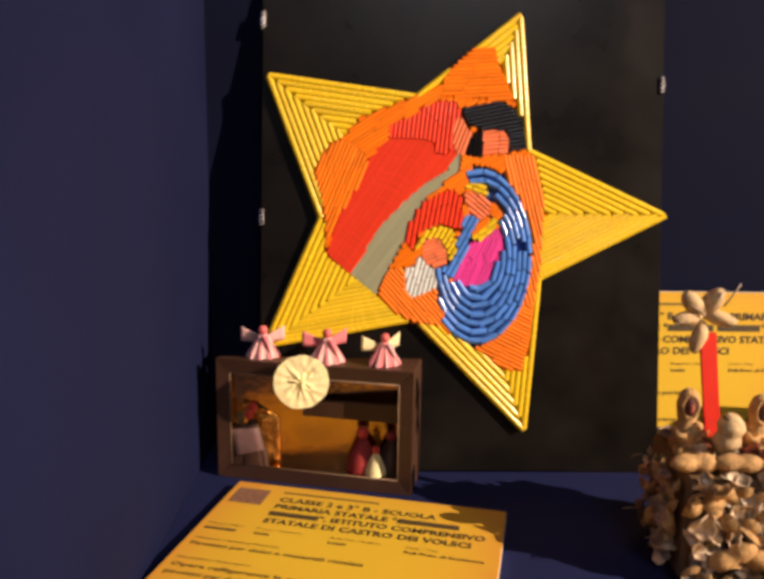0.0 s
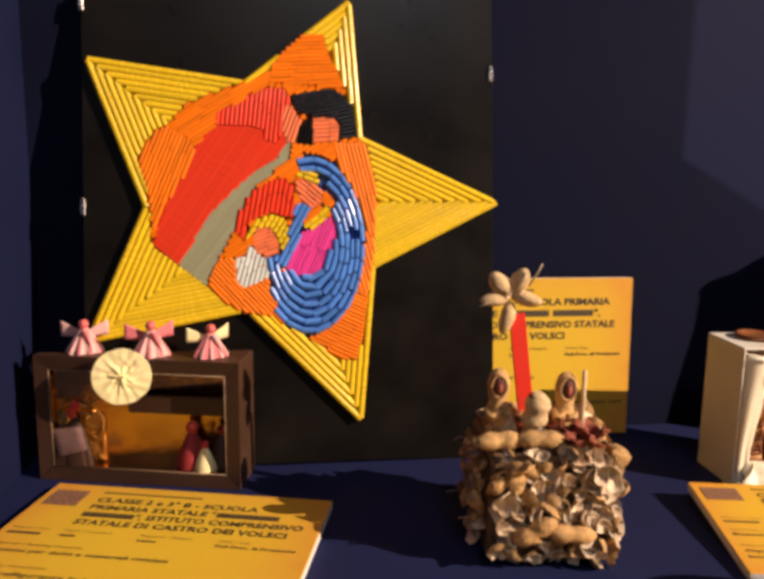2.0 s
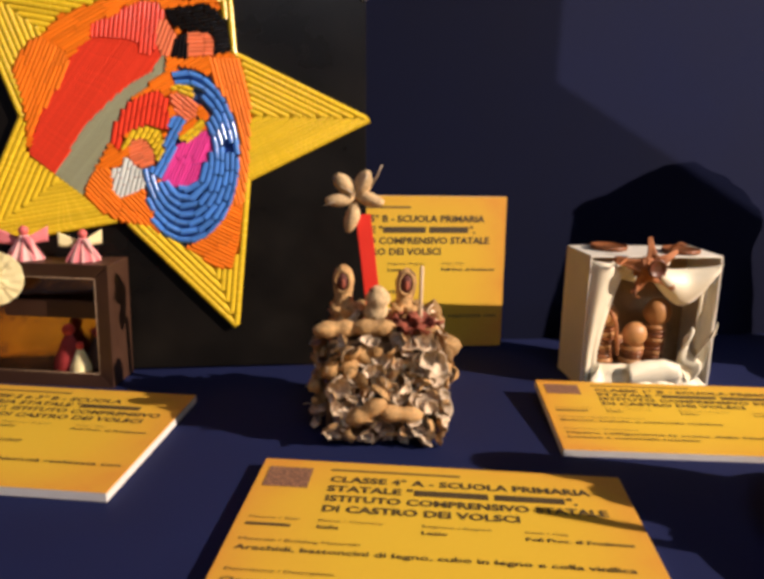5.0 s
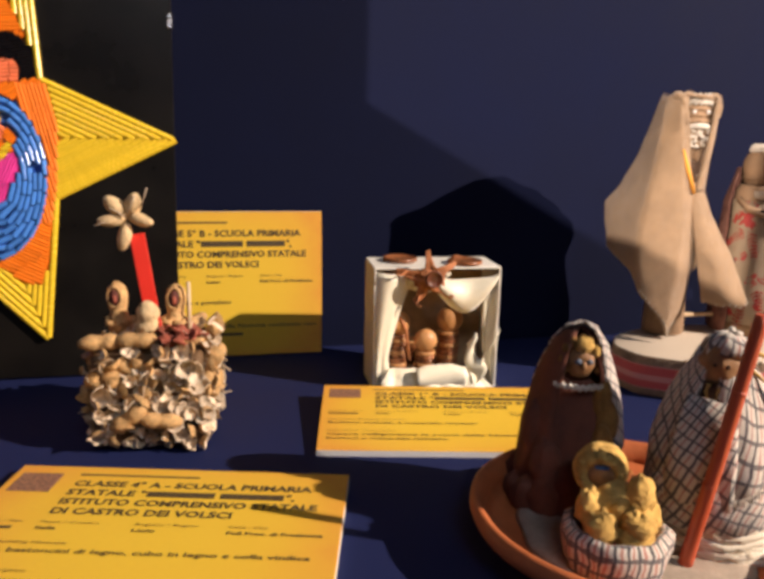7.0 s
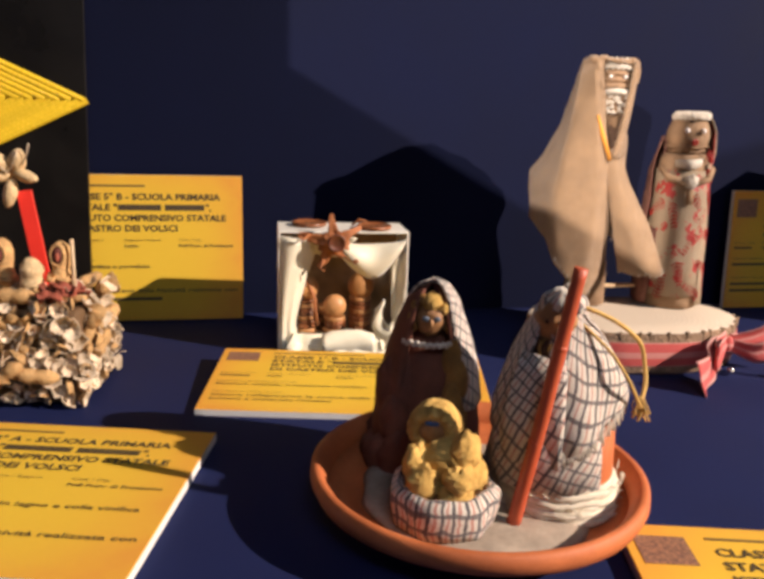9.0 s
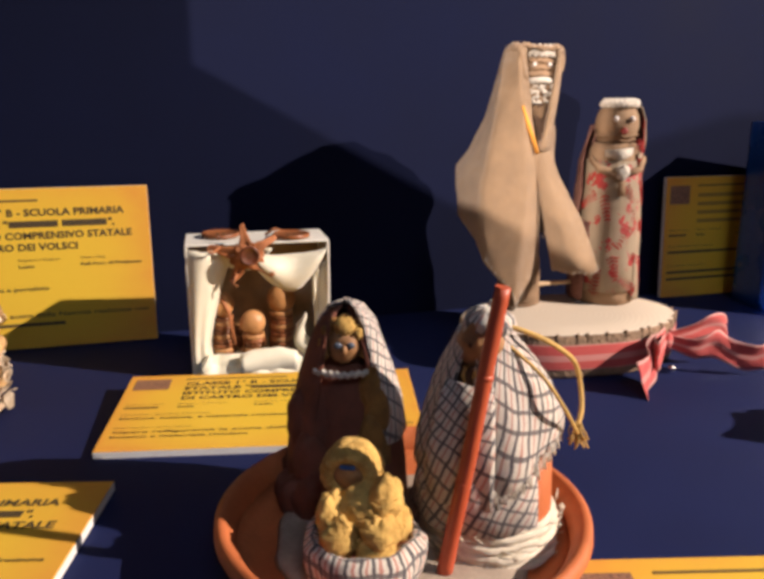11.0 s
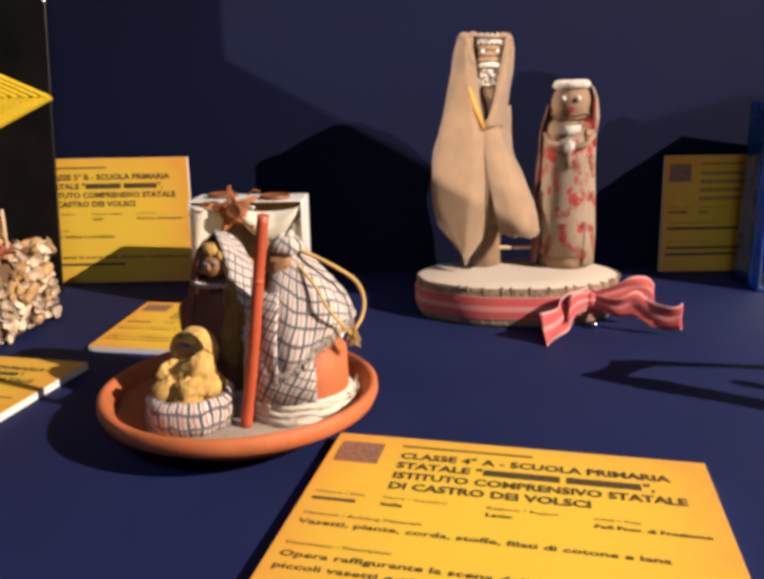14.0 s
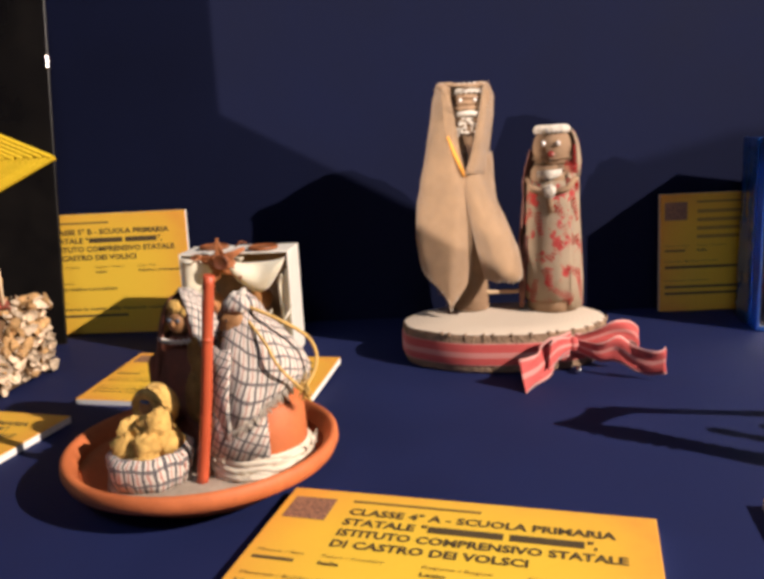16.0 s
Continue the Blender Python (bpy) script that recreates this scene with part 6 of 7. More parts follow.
loop = smooth_path([(0, 0, 0.0), (-0.018, -0.020, 0.002), (-0.030, -0.030, -0.004), (-0.024, -0.016, -0.002), (-0.004, -0.002, 0.001)])
ribbon_strip(loop, 0.024, [(0.002, 0.004)] * 22, bow, "ribbon_loop")
bm = bmesh.new()
ball(bm, (0, -0.002, 0.0), 0.0052, 0.004, 0.0085, 0, 12, 8, 0.2, 2)
part("knot", bm, ribbon, bow)
bm = bmesh.new()
ball(bm, (0.004, -0.006, -0.0265), 0.0035, mi=0, n=10, m=7)
part("bell", bm, steel, bow, "tiny dull metal bell")


# tall figure in a felt cloak
KX, KY = 0.845, 0.622
# plan of the cloak at several heights: front edge, front fold, left corner, back corner, right back, right, right edge
CLOAK = ((0.045, ((-0.004, -0.024), (-0.021, -0.034), (-0.042, -0.024), (-0.030, 0.045), (0.014, 0.060), (0.030, 0.012), (0.024, -0.010))),
         (0.100, ((0.006, -0.025), (-0.018, -0.035), (-0.050, -0.022), (-0.042, 0.050), (0.016, 0.078), (0.031, 0.012), (0.022, -0.014))),
         (0.135, ((0.008, -0.025), (-0.014, -0.034), (-0.054, -0.018), (-0.046, 0.056), (0.018, 0.097), (0.032, 0.012), (0.020, -0.016))),
         (0.172, ((0.007, -0.024), (-0.012, -0.031), (-0.051, -0.016), (-0.044, 0.068), (0.019, 0.105), (0.033, 0.010), (0.014, -0.021))),
         (0.182, ((0.006, -0.024), (-0.012, -0.030), (-0.049, -0.016), (-0.041, 0.075), (0.020, 0.103), (0.034, 0.008), (0.012, -0.022))),
         (0.200, ((0.003, -0.023), (-0.013, -0.029), (-0.046, -0.016), (-0.032, 0.064), (0.022, 0.096), (0.028, 0.008), (0.008, -0.022))),
         (0.232, ((-0.004, -0.022), (-0.016, -0.027), (-0.039, -0.014), (-0.019, 0.056), (0.024, 0.081), (0.0295, 0.008), (0.013, -0.018))),
         (0.266, ((-0.008, -0.021), (-0.019, -0.024), (-0.033, -0.012), (-0.013, 0.044), (0.024, 0.061), (0.0345, 0.010), (0.022, -0.015))),
         (0.288, ((-0.012, -0.021), (-0.021, -0.022), (-0.030, -0.010), (-0.010, 0.037), (0.024, 0.044), (0.0355, 0.012), (0.027, -0.013))),
         (0.301, ((-0.012, -0.020), (-0.018, -0.020), (-0.0235, -0.009), (-0.008, 0.032), (0.021, 0.037), (0.031, 0.012), (0.025, -0.012))))


def cloak_point(f, z):
    for (z0, a), (z1, b) in zip(CLOAK, CLOAK[1:]):
        if z <= z1:
            break
    k = max(0.0, min(1.0, (z - z0) / (z1 - z0)))
    pts = [Vector((p[0] + (q[0] - p[0]) * k, p[1] + (q[1] - p[1]) * k)) for p, q in zip(a, b)]
    t = f * 6
    i = min(int(t), 5)
    t -= i
    p0, p1, p2, p3 = (pts[max(0, min(6, i + q))] for q in (-1, 0, 1, 2))
    w = 0.35                              # straighter than a full curve, so that folds stay
    m1, m2 = (p2 - p0) * 0.5 * w, (p3 - p1) * 0.5 * w
    return p1 * (1 + 2 * t) * (1 - t) ** 2 + p2 * t * t * (3 - 2 * t) + m1 * t * (1 - t) ** 2 + m2 * t * t * (t - 1)


HEM = ((0, 0.086), (0.15, 0.0500), (0.33, 0.100), (0.37, 0.118), (0.5, 0.140), (0.7, 0.115), (1, 0.12))


def shifted(bm, first, by):
    """Move all that was built since the vertex count first."""
    bm.verts.ensure_lookup_table()
    bmesh.ops.translate(bm, vec=by, verts=bm.verts[first:])



bm = bmesh.new()
loft(bm, [ring(0.006, 0.011, z, r, r * 0.95, n=26, wob=0.03, seed=1) for z, r in ((DH + 0.001, 0.0215), (0.06, 0.0205), (0.12, 0.0195), (0.2, 0.018), (0.262, 0.0185), (0.285, 0.019), (0.295, 0.012))], 4)
for k in range(14):                      # yarn wound round the roll
    loop = ring(0.006, 0.011, DH + 0.003 + 0.0034 * k, 0.0216 - 0.0001 * k, n=26)
    tube(bm, [(x, y, z + 0.0006 * math.sin(i + k)) for i, (x, y, z) in enumerate(loop + loop[:1])], 0.0011, 4, 5)
n, m = 66, 34
grid = []
for j in range(m):
    row = []
    for i in range(n):
        f = i / (n - 1)
        low = along(HEM, f)
        z = low + (0.3005 - 0.004 * math.exp(-((f - 0.33) / 0.08) ** 2) - low) * j / (m - 1)
        p = cloak_point(f, z)
        k = 1 + 0.025 * noise.noise((p.x * 40, p.y * 40, z * 22)) + 0.015 * noise.noise((p.x * 120, p.y * 120, z * 60))
        row.append((p.x * k, p.y * k, z + 0.0012 * noise.noise((f * 30, j * 0.4, 1))))
    grid.append(row)
sheet(bm, grid, 0.0024, 0)
# hood top, folded flat over the head
loft(bm, [[((1 - q) * 0.002 + x * q, y * q, 0.2990 + 0.002 * (1 - q) + 0.0012 * noise.noise((x * 90, y * 90, q * 3))) for x, y in (tuple(cloak_point(i / 31, 0.300)) for i in range(32))] for q in (0.99, 0.9, 0.6, 0.3, 0.05)], 0)
first = len(bm.verts)
loft(bm, [ring(0.0025, -0.0025, z, r, r * 1.06, n=28, wob=0.02, seed=2) for z, r in ((0.228, 0.012), (0.236, 0.0185), (0.250, 0.0215), (0.268, 0.0222), (0.284, 0.0220), (0.294, 0.0215), (0.2985, 0.017))], 4)
shifted(bm, first, (0.0055, 0.0105, 0))
rim = [cloak_point(f, 0.300) for f in (0.30, 0.2, 0.1, 0.0)] + [Vector((0.004, -0.0190)), Vector((0.019, -0.0170))] + [cloak_point(f, 0.300) for f in (1.0, 0.92)]
tube(bm, smooth_path([(p.x, p.y, 0.2985 + 0.0014 * math.sin(2.3 * i) - 0.002 * (i in (0, 7))) for i, p in enumerate(rim)], 30), 0.0013, 0, 8)
# the felt turned forward round the face: a soft arch over the brow and a broad lappet
tube(bm, smooth_path([(-0.0125, -0.0225, 0.270), (-0.0165, -0.0220, 0.286), (-0.0185, -0.0210, 0.2990), (-0.009, -0.0195, 0.3005), (0.007, -0.0180, 0.2985), (0.0205, -0.0165, 0.3000), (0.0280, -0.0140, 0.2950), (0.0290, -0.0145, 0.278)], 34), 0.0030, 0, 9, [0.8 + 0.25 * math.sin(k * 1.1) for k in range(34)])
for c, r in (((-0.0205, -0.0150, 0.2985), (0.0060, 0.0085, 0.0050)), ((-0.0235, -0.0080, 0.2940), (0.0046, 0.0090, 0.0062)), ((0.0265, -0.0085, 0.2965), (0.0060, 0.0085, 0.0052)), ((0.0300, -0.0020, 0.2915), (0.0046, 0.0100, 0.0066))):
    crumple(bm, c, r, 0, 0.22, 1.7, c[0] * 900)
lappet = []
for j in range(18):
    z = 0.203 + 0.095 * j / 17
    a, b = cloak_point(1.0, z), cloak_point(0.84, z)
    x0 = 0.0005 + 0.0235 * (j / 17) ** 0.75      # the inner edge slants down to the clasp
    y0 = a.y - 0.0035 - 0.003 * (1 - j / 17)
    lappet.append([(x0 + (b.x + 0.0022 - x0) * u, y0 + (b.y - y0) * u ** 1.7 - 0.0035 * math.sin(math.pi * u), z + 0.001 * math.sin(6 * u + j)) for u in (0, 0.2, 0.4, 0.6, 0.8, 1)])
sheet(bm, lappet, 0.0024, 0)
first = len(bm.verts)
# lace crown, brow, moustache and beard; below them a dark sheet stands in for shade
for k in range(26):
    a = radians(208 + 118 * k / 25)
    for z, w, h in ((0.2975, 0.0022, 0.0030), (0.2925, 0.0017, 0.0026)):
        crumple(bm, (0.0025 + 0.0232 * math.cos(a), -0.0025 + 0.0246 * math.sin(a), z + 0.0011 * (k % 3)), (w, 0.0018, h), 2, 0.35, 2.2, k, 9, 7)
for z, r, off in ((0.2870, 0.0020, 0.0), (0.2805, 0.0016, 0.0), (0.2745, 0.0020, 0.0006)):
    tube(bm, [(0.0025 + (0.0222 + off) * math.cos(radians(q)), -0.0025 + (0.0236 + off) * math.sin(radians(q)), z + 0.0006 * math.sin(q)) for q in range(205, 336, 10)], r, 4, 6)
for x in (-0.006, 0.010):
    ball(bm, (x, -0.0262, 0.2838), 0.0021, mi=5, n=8, m=6)
tube(bm, [(-0.0145, -0.0195, 0.2665), (-0.007, -0.0255, 0.2690), (0.0025, -0.0278, 0.2695), (0.012, -0.0262, 0.2688), (0.0195, -0.0195, 0.266)], 0.0030, 2, 8, [0.7, 1, 1.1, 1, 0.7])
for k in range(64):
    q = random.Random(k)
    x = q.uniform(-0.0105, 0.0155)
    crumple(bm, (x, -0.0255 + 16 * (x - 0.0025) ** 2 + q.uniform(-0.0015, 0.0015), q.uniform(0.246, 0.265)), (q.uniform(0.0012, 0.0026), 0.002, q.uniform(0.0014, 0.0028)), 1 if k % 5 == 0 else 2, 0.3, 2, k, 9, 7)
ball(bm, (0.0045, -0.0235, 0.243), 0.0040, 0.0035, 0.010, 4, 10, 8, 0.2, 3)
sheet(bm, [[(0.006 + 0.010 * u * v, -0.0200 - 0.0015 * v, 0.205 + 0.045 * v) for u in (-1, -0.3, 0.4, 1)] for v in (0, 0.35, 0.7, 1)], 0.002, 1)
shifted(bm, first, (0.0055, 0.0105, 0))
tube(bm, [(-0.0165, -0.0275, 0.246), (-0.0090, -0.0275, 0.226), (0.0010, -0.0275, 0.202)], 0.0022, 3, 8, [0.6, 1.1, 0.9])
# loose fibres along the cut edges of the felt
q = random.Random(77)
for row in ([r[0] for r in grid[12:]], [r[-1] for r in grid[12:]], grid[-1], grid[0]):
    for k in range(70):
        p = q.choice(row)
        d = Vector((q.uniform(-1, 1), q.uniform(-1, 0.2), q.uniform(-1, 1))) * 0.0042
        tube(bm, [p, (p[0] + d.x * 0.5, p[1] + d.y * 0.5, p[2] + d.z * 0.3), (p[0] + d.x, p[1] + d.y, p[2] + d.z)], 0.00022, 0, 3)
# blanket stitches along the low front hem
for k in range(26):
    p = grid[0][int((n - 1) * (0.10 + 0.23 * k / 25))]
    tube(bm, [(p[0], p[1] - 0.0022, p[2] - 0.0004), (p[0] + 0.0012, p[1] - 0.0026, p[2] + 0.0030)], 0.0005, 2, 5)
# the right flap folded across, standing well off the body
flap = []
for j in range(20):
    v = j / 19
    left = along(((0, -0.003), (0.33, 0.003), (0.66, 0.011), (1, 0.021)), v), along(((0, -0.021), (0.33, -0.028), (0.66, -0.032), (1, -0.033)), v), 0.207 - 0.120 * v
    tip = (along(((0, 0.013), (0.3, 0.027), (0.6, 0.044), (0.85, 0.0545), (1, 0.0565)), v), along(((0, -0.017), (0.3, -0.024), (0.6, -0.036), (0.85, -0.047), (1, -0.055)), v),
           along(((0, 0.216), (0.3, 0.176), (0.6, 0.138), (0.85, 0.108), (1, 0.0885)), v))
    mid = [(a + b) / 2 + c for a, b, c in zip(left, tip, (0, -0.004 - 0.005 * v, 0.001 - 0.003 * v * v))]
    side = (tip[0] + 0.0025 * v, tip[1] + 0.006 + 0.024 * v, tip[2] + 0.005 + 0.014 * v)
    back = (0.034 + 0.006 * v, 0.004 + 0.006 * v, tip[2] + 0.010 + 0.030 * v)
    row = smooth_path([left, mid, tip, side, back], 17)
    flap.append([(x + 0.0010 * noise.noise((i * 0.3, j * 0.3, 2)), y + 0.0016 * noise.noise((i * 0.3, j * 0.3, 7)), z + 0.0010 * math.sin(2.0 * i + 0.3 * j)) for i, (x, y, z) in enumerate(row)])
sheet(bm, flap, 0.0024, 0)
for k in range(14):
    p = flap[-1][int(9 * k / 13)]
    tube(bm, [(p[0], p[1] - 0.002, p[2]), (p[0] + 0.0006, p[1] - 0.0024, p[2] + 0.003)], 0.0005, 2, 5)
solo("cloaked_figure", bm, [felt, shade_brown, lace, orange_felt, linen, bead_clear], "tall figure in a beige felt cloak with a lace crown", "figurine", pose(KX, KY, 0.0005), "cloth figures on the log slice")

# shorter figure in a net cloak with red glitter
bm = bmesh.new()
loft(bm, [ring(0, 0, z, r, r, n=30, wob=0.03, seed=6) for z, r in ((DH + 0.001, 0.0325), (0.055, 0.033), (0.10, 0.0315), (0.15, 0.0300), (0.19, 0.0285), (0.2035, 0.0270), (0.209, 0.0225))], 0)
ball(bm, (0, -0.003, 0.2275), 0.0240, 0.0250, 0.0245, 0, 28, 20, 0.02, 4)
for z, r in ((0.212, 0.0212), (0.2165, 0.0236)):
    loop = ring(0, -0.003, z, r, n=30)
    tube(bm, [(x, y, z + 0.0008 * math.sin(i)) for i, (x, y, _) in enumerate(loop + loop[:1])], 0.0009, 0, 6)
cloth_round(bm, [(z, 0.001, 0.001, r, r) for z, r in ((0.047, 0.0365), (0.08, 0.0355), (0.12, 0.0335), (0.16, 0.031), (0.19, 0.0300), (0.200, 0.0300))], -50, 118, 1, 0.0018, 44, 0.03, 2)
cloth_round(bm, [(z, 0.001, 0.003, r, r) for z, r in ((0.195, 0.0310), (0.212, 0.0325), (0.232, 0.0305), (0.243, 0.0260), (0.250, 0.018))], -24, 84, 1, 0.0018, 30, 0.03, 2)
cloth_round(bm, [(z, 0.0, -0.001, r, r) for z, r in ((0.058, 0.0355), (0.09, 0.0348), (0.13, 0.0332), (0.165, 0.0315), (0.192, 0.0302))], 176, 318, 1, 0.0014, 26, 0.04, 5)
# net falling loose down the back
cloth_round(bm, [(z, -0.001, 0.004, r, r) for z, r in ((0.047, 0.0415), (0.08, 0.0420), (0.12, 0.0400), (0.16, 0.0375), (0.19, 0.0345), (0.205, 0.0315), (0.226, 0.0262))], 70, 196, 6, 0.0014, 36, 0.08, 9)
cloth_round(bm, [(z, -0.001, 0.002, r, r) for z, r in ((0.047, 0.0425), (0.07, 0.0415), (0.10, 0.0385), (0.13, 0.0355))], 186, 222, 6, 0.0014, 14, 0.06, 4)
for k in range(22):
    a = radians(196 + 148 * k / 21)
    ball(bm, (0.0205 * math.cos(a), -0.003 + 0.0215 * math.sin(a), 0.2468 + 0.0014 * (k % 2)), 0.0028, 0.0024, 0.0036, 2, 8, 6, 0.4, k)
tube(bm, [(0.018 * math.cos(radians(196 + 8 * k)), -0.003 + 0.019 * math.sin(radians(196 + 8 * k)), 0.2512) for k in range(20)], 0.0018, 2, 7)
for sd in (-1, 1):
    ball(bm, (sd * 0.0090 + 0.001, -0.0275, 0.2330), 0.0030, mi=3, n=10, m=7)
for k in range(6):
    a = 1.047 * k
    ball(bm, (0.0015 + 0.0024 * math.cos(a), -0.0290, 0.2215 + 0.0019 * math.sin(a)), 0.0017, mi=4, n=7, m=5)
# glitter sprays: small sparkling flecks in leafy clusters
q = random.Random(8)
for deg, zc in ((238, 0.068), (300, 0.064), (268, 0.084), (325, 0.090), (218, 0.112), (284, 0.116), (312, 0.132), (246, 0.146), (296, 0.158), (332, 0.160), (208, 0.152), (330, 0.188), (324, 0.206), (338, 0.218), (344, 0.120), (342, 0.070), (200, 0.085)):
    turn = q.uniform(0, 6.283)
    for k in range(7):                   # a fern frond: stem with paired leaflets
        s0 = 0.024 * (k / 6 - 0.5)
        for sd in (-1, 0, 1):
            for e in range(5 if sd else 2):
                ln = 0.0015 * e * (1 - 0.08 * k)
                b = turn + sd * 1.15
                du, dz = s0 * math.cos(turn) + ln * math.cos(b), s0 * math.sin(turn) + ln * math.sin(b)
                z = zc + dz
                a = radians(deg) + du / 0.034
                r = 0.0375 - 0.0055 * max(0, (z - 0.06) / 0.13)
                ball(bm, (r * math.cos(a), r * math.sin(a), z), q.uniform(0.0006, 0.0011), mi=4, n=5, m=4)
# white collar, arms folded over a kerchief
sheet(bm, [[(-0.016 + 0.030 * u, -0.0225 - 0.0105 * math.sin(math.pi * u), 0.2030 + 0.002 * u - 0.0065 * v - 0.004 * v * math.sin(math.pi * u)) for u in (0, 0.15, 0.3, 0.45, 0.6, 0.75, 0.9, 1)] for v in (0, 0.5, 1)], 0.0016, 2)
for sd in (-1, 1):
    tube(bm, [(sd * 0.029, -0.014, 0.194), (sd * 0.022, -0.028, 0.184), (sd * 0.005, -0.0355, 0.1795)], 0.0036, 0, 9)
crumple(bm, (0.001, -0.036, 0.181), (0.0075, 0.005, 0.0075), 2, 0.25, 2.0, 5)
sheet(bm, [[(-0.004 + 0.008 * u + 0.002 * v, -0.0365 + 0.001 * v, 0.177 - 0.019 * v) for u in (0, 0.5, 1)] for v in (0, 0.5, 1)], 0.0014, 0)
solo("wrapped_figure", bm, [linen, red_lace, lace, bead_clear, mat("red_glitter", (0.36, 0.018, 0.014), 0.25, 0.5, 300, 900, spec=0.6, coat=0.25), blue_paint, mat("dark_red_net", (0.13, 0.030, 0.024), 0.9, 0.5, 90, 800, 0.6, other=(0.19, 0.09, 0.065))], "linen-wrapped figure in a net cloak with red glitter sprays", "figurine", pose(0.947, 0.622, 0.0005, 0, 0, -17) @ Matrix.Diagonal((0.9, 0.9, 1, 1)), "cloth figures on the log slice")
bm = bmesh.new()
box(bm, -0.024, 0.024, -0.0025, 0.0025, 0, 0.004, bevel=0.0008)
solo("wooden_peg", bm, pale_stick, "short pale wooden peg held between the two cloth figures", "peg", pose(0.8930, 0.6285, 0.0615))

# ---------------------------------------------------------------- blue box with gold bag outlines
BX = thing("blue_gift_box", "glossy blue plastic-covered box with two gold bag outlines", "box", pose(1.2855, 0.6229, 0.0004, 0, 0, -8.3))
blue_clear = mat("translucent_blue_plastic", (0.03, 0.16, 0.55), 0.35, 0.2, 14, 90, 0.1, trans=0.75)
# light passing through the box is put into this brighter blue
blue_side_lit = mat("blue_plastic_lit_through", (0.010, 0.095, 0.40), 0.28, 0.35, 14, 90, 0.25, coat=0.4, depth=0.002)
BW, BD, BH = 0.0975, 0.085, 0.2255
bm = bmesh.new()
box(bm, -BW + 0.003, BW, 0.026, BD, 0, BH, bevel=0.0015)
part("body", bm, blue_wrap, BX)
bm = bmesh.new()                          # creased wrapping over the side, not quite flat
g = [[(-BW + 0.0012 * noise.noise((i * 0.7, j * 0.45, 1)) - 0.0006, 0.0245 + (BD - 0.0245) * i / 10, 0.001 + (BH - 0.001) * j / 18) for i in range(11)] for j in range(19)]
sheet(bm, g, 0.0016)
part("side_panel", bm, blue_side_lit, BX, "blue plastic side, brightened as if light came through")
for a in ((-BW, -BW + 0.003, 0, 0.024, 0, BH), (BW - 0.003, BW, 0, 0.026, 0, BH), (-BW + 0.003, BW - 0.003, 0, 0.026, BH - 0.003, BH), (-BW + 0.003, BW - 0.003, 0, 0.026, 0, 0.005)):
    bm = bmesh.new()
    box(bm, *a, bevel=0.001)
    part("rim", bm, blue_clear, BX)
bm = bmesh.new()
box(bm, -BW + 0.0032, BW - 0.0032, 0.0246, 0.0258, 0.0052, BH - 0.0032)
# near black: the shade inside the box is put into the panel's blue
part("front_panel", bm, mat("blue_panel_shaded", (0.0005, 0.0060, 0.036), 0.7, 0.6, 12, 200, 0.1, spec=0.12, other=(0.0012, 0.0165, 0.090)), BX)
bm = bmesh.new()                          # clear film drawn over the front, a little slack
g = [[(-BW + 0.0034 + (2 * BW - 0.0068) * i / 12, 0.0016 + 0.0012 * noise.noise((i * 0.4, j * 0.4, 6)), 0.0054 + (BH - 0.0088) * j / 14) for i in range(13)] for j in range(15)]
sheet(bm, g, 0.0006)
clear = mat("clear_plastic_sheet", (0.80, 0.90, 1.0), 0.06, 0.1, 20, 200, 0.0, spec=0.2, trans=1.0)
pane = part("clear_front", bm, clear, BX, "clear plastic front sheet")
pane.visible_shadow = False


dim_gold = mat("dull_gold_glitter", (0.27, 0.165, 0.05), 0.42, 0.5, 300, 900, 0.5, metal=0.8, depth=0.001)


def band(pts, width, name):
    """A rough flat glitter band along a broken line."""
    bm = bmesh.new()
    q = random.Random(len(name) + int(abs(pts[0][0]) * 1e4))
    for (x0, z0), (x1, z1) in zip(pts, pts[1:]):
        ln = math.hypot(x1 - x0, z1 - z0)
        ux, uz = (x1 - x0) / ln, (z1 - z0) / ln
        for k in range(int(ln * width / 4.2e-6)):
            f, w = q.uniform(-0.02, 1.02), q.uniform(-0.5, 0.5) * width
            r = q.uniform(0.0009, 0.0016)
            ball(bm, (x0 + (x1 - x0) * f - uz * w + 0.013, 0.0238, z0 + (z1 - z0) * f + ux * w), r, r * 0.7, r, 0, 5, 4)
    return part(name, bm, dim_gold, BX, "dull gold glitter band")


def scallops(x0, z0, x1, z1):
    n = max(2, int(math.hypot(x1 - x0, z1 - z0) / 0.0098))
    for k in range(n):
        bm = bmesh.new()
        f = (k + 0.5) / n
        ball(bm, (x0 + (x1 - x0) * f + 0.013, 0.0236, z0 + (z1 - z0) * f), 0.0042, 0.0016, 0.0040, 0, 10, 6)
        part("sequin", bm, dim_gold, BX)


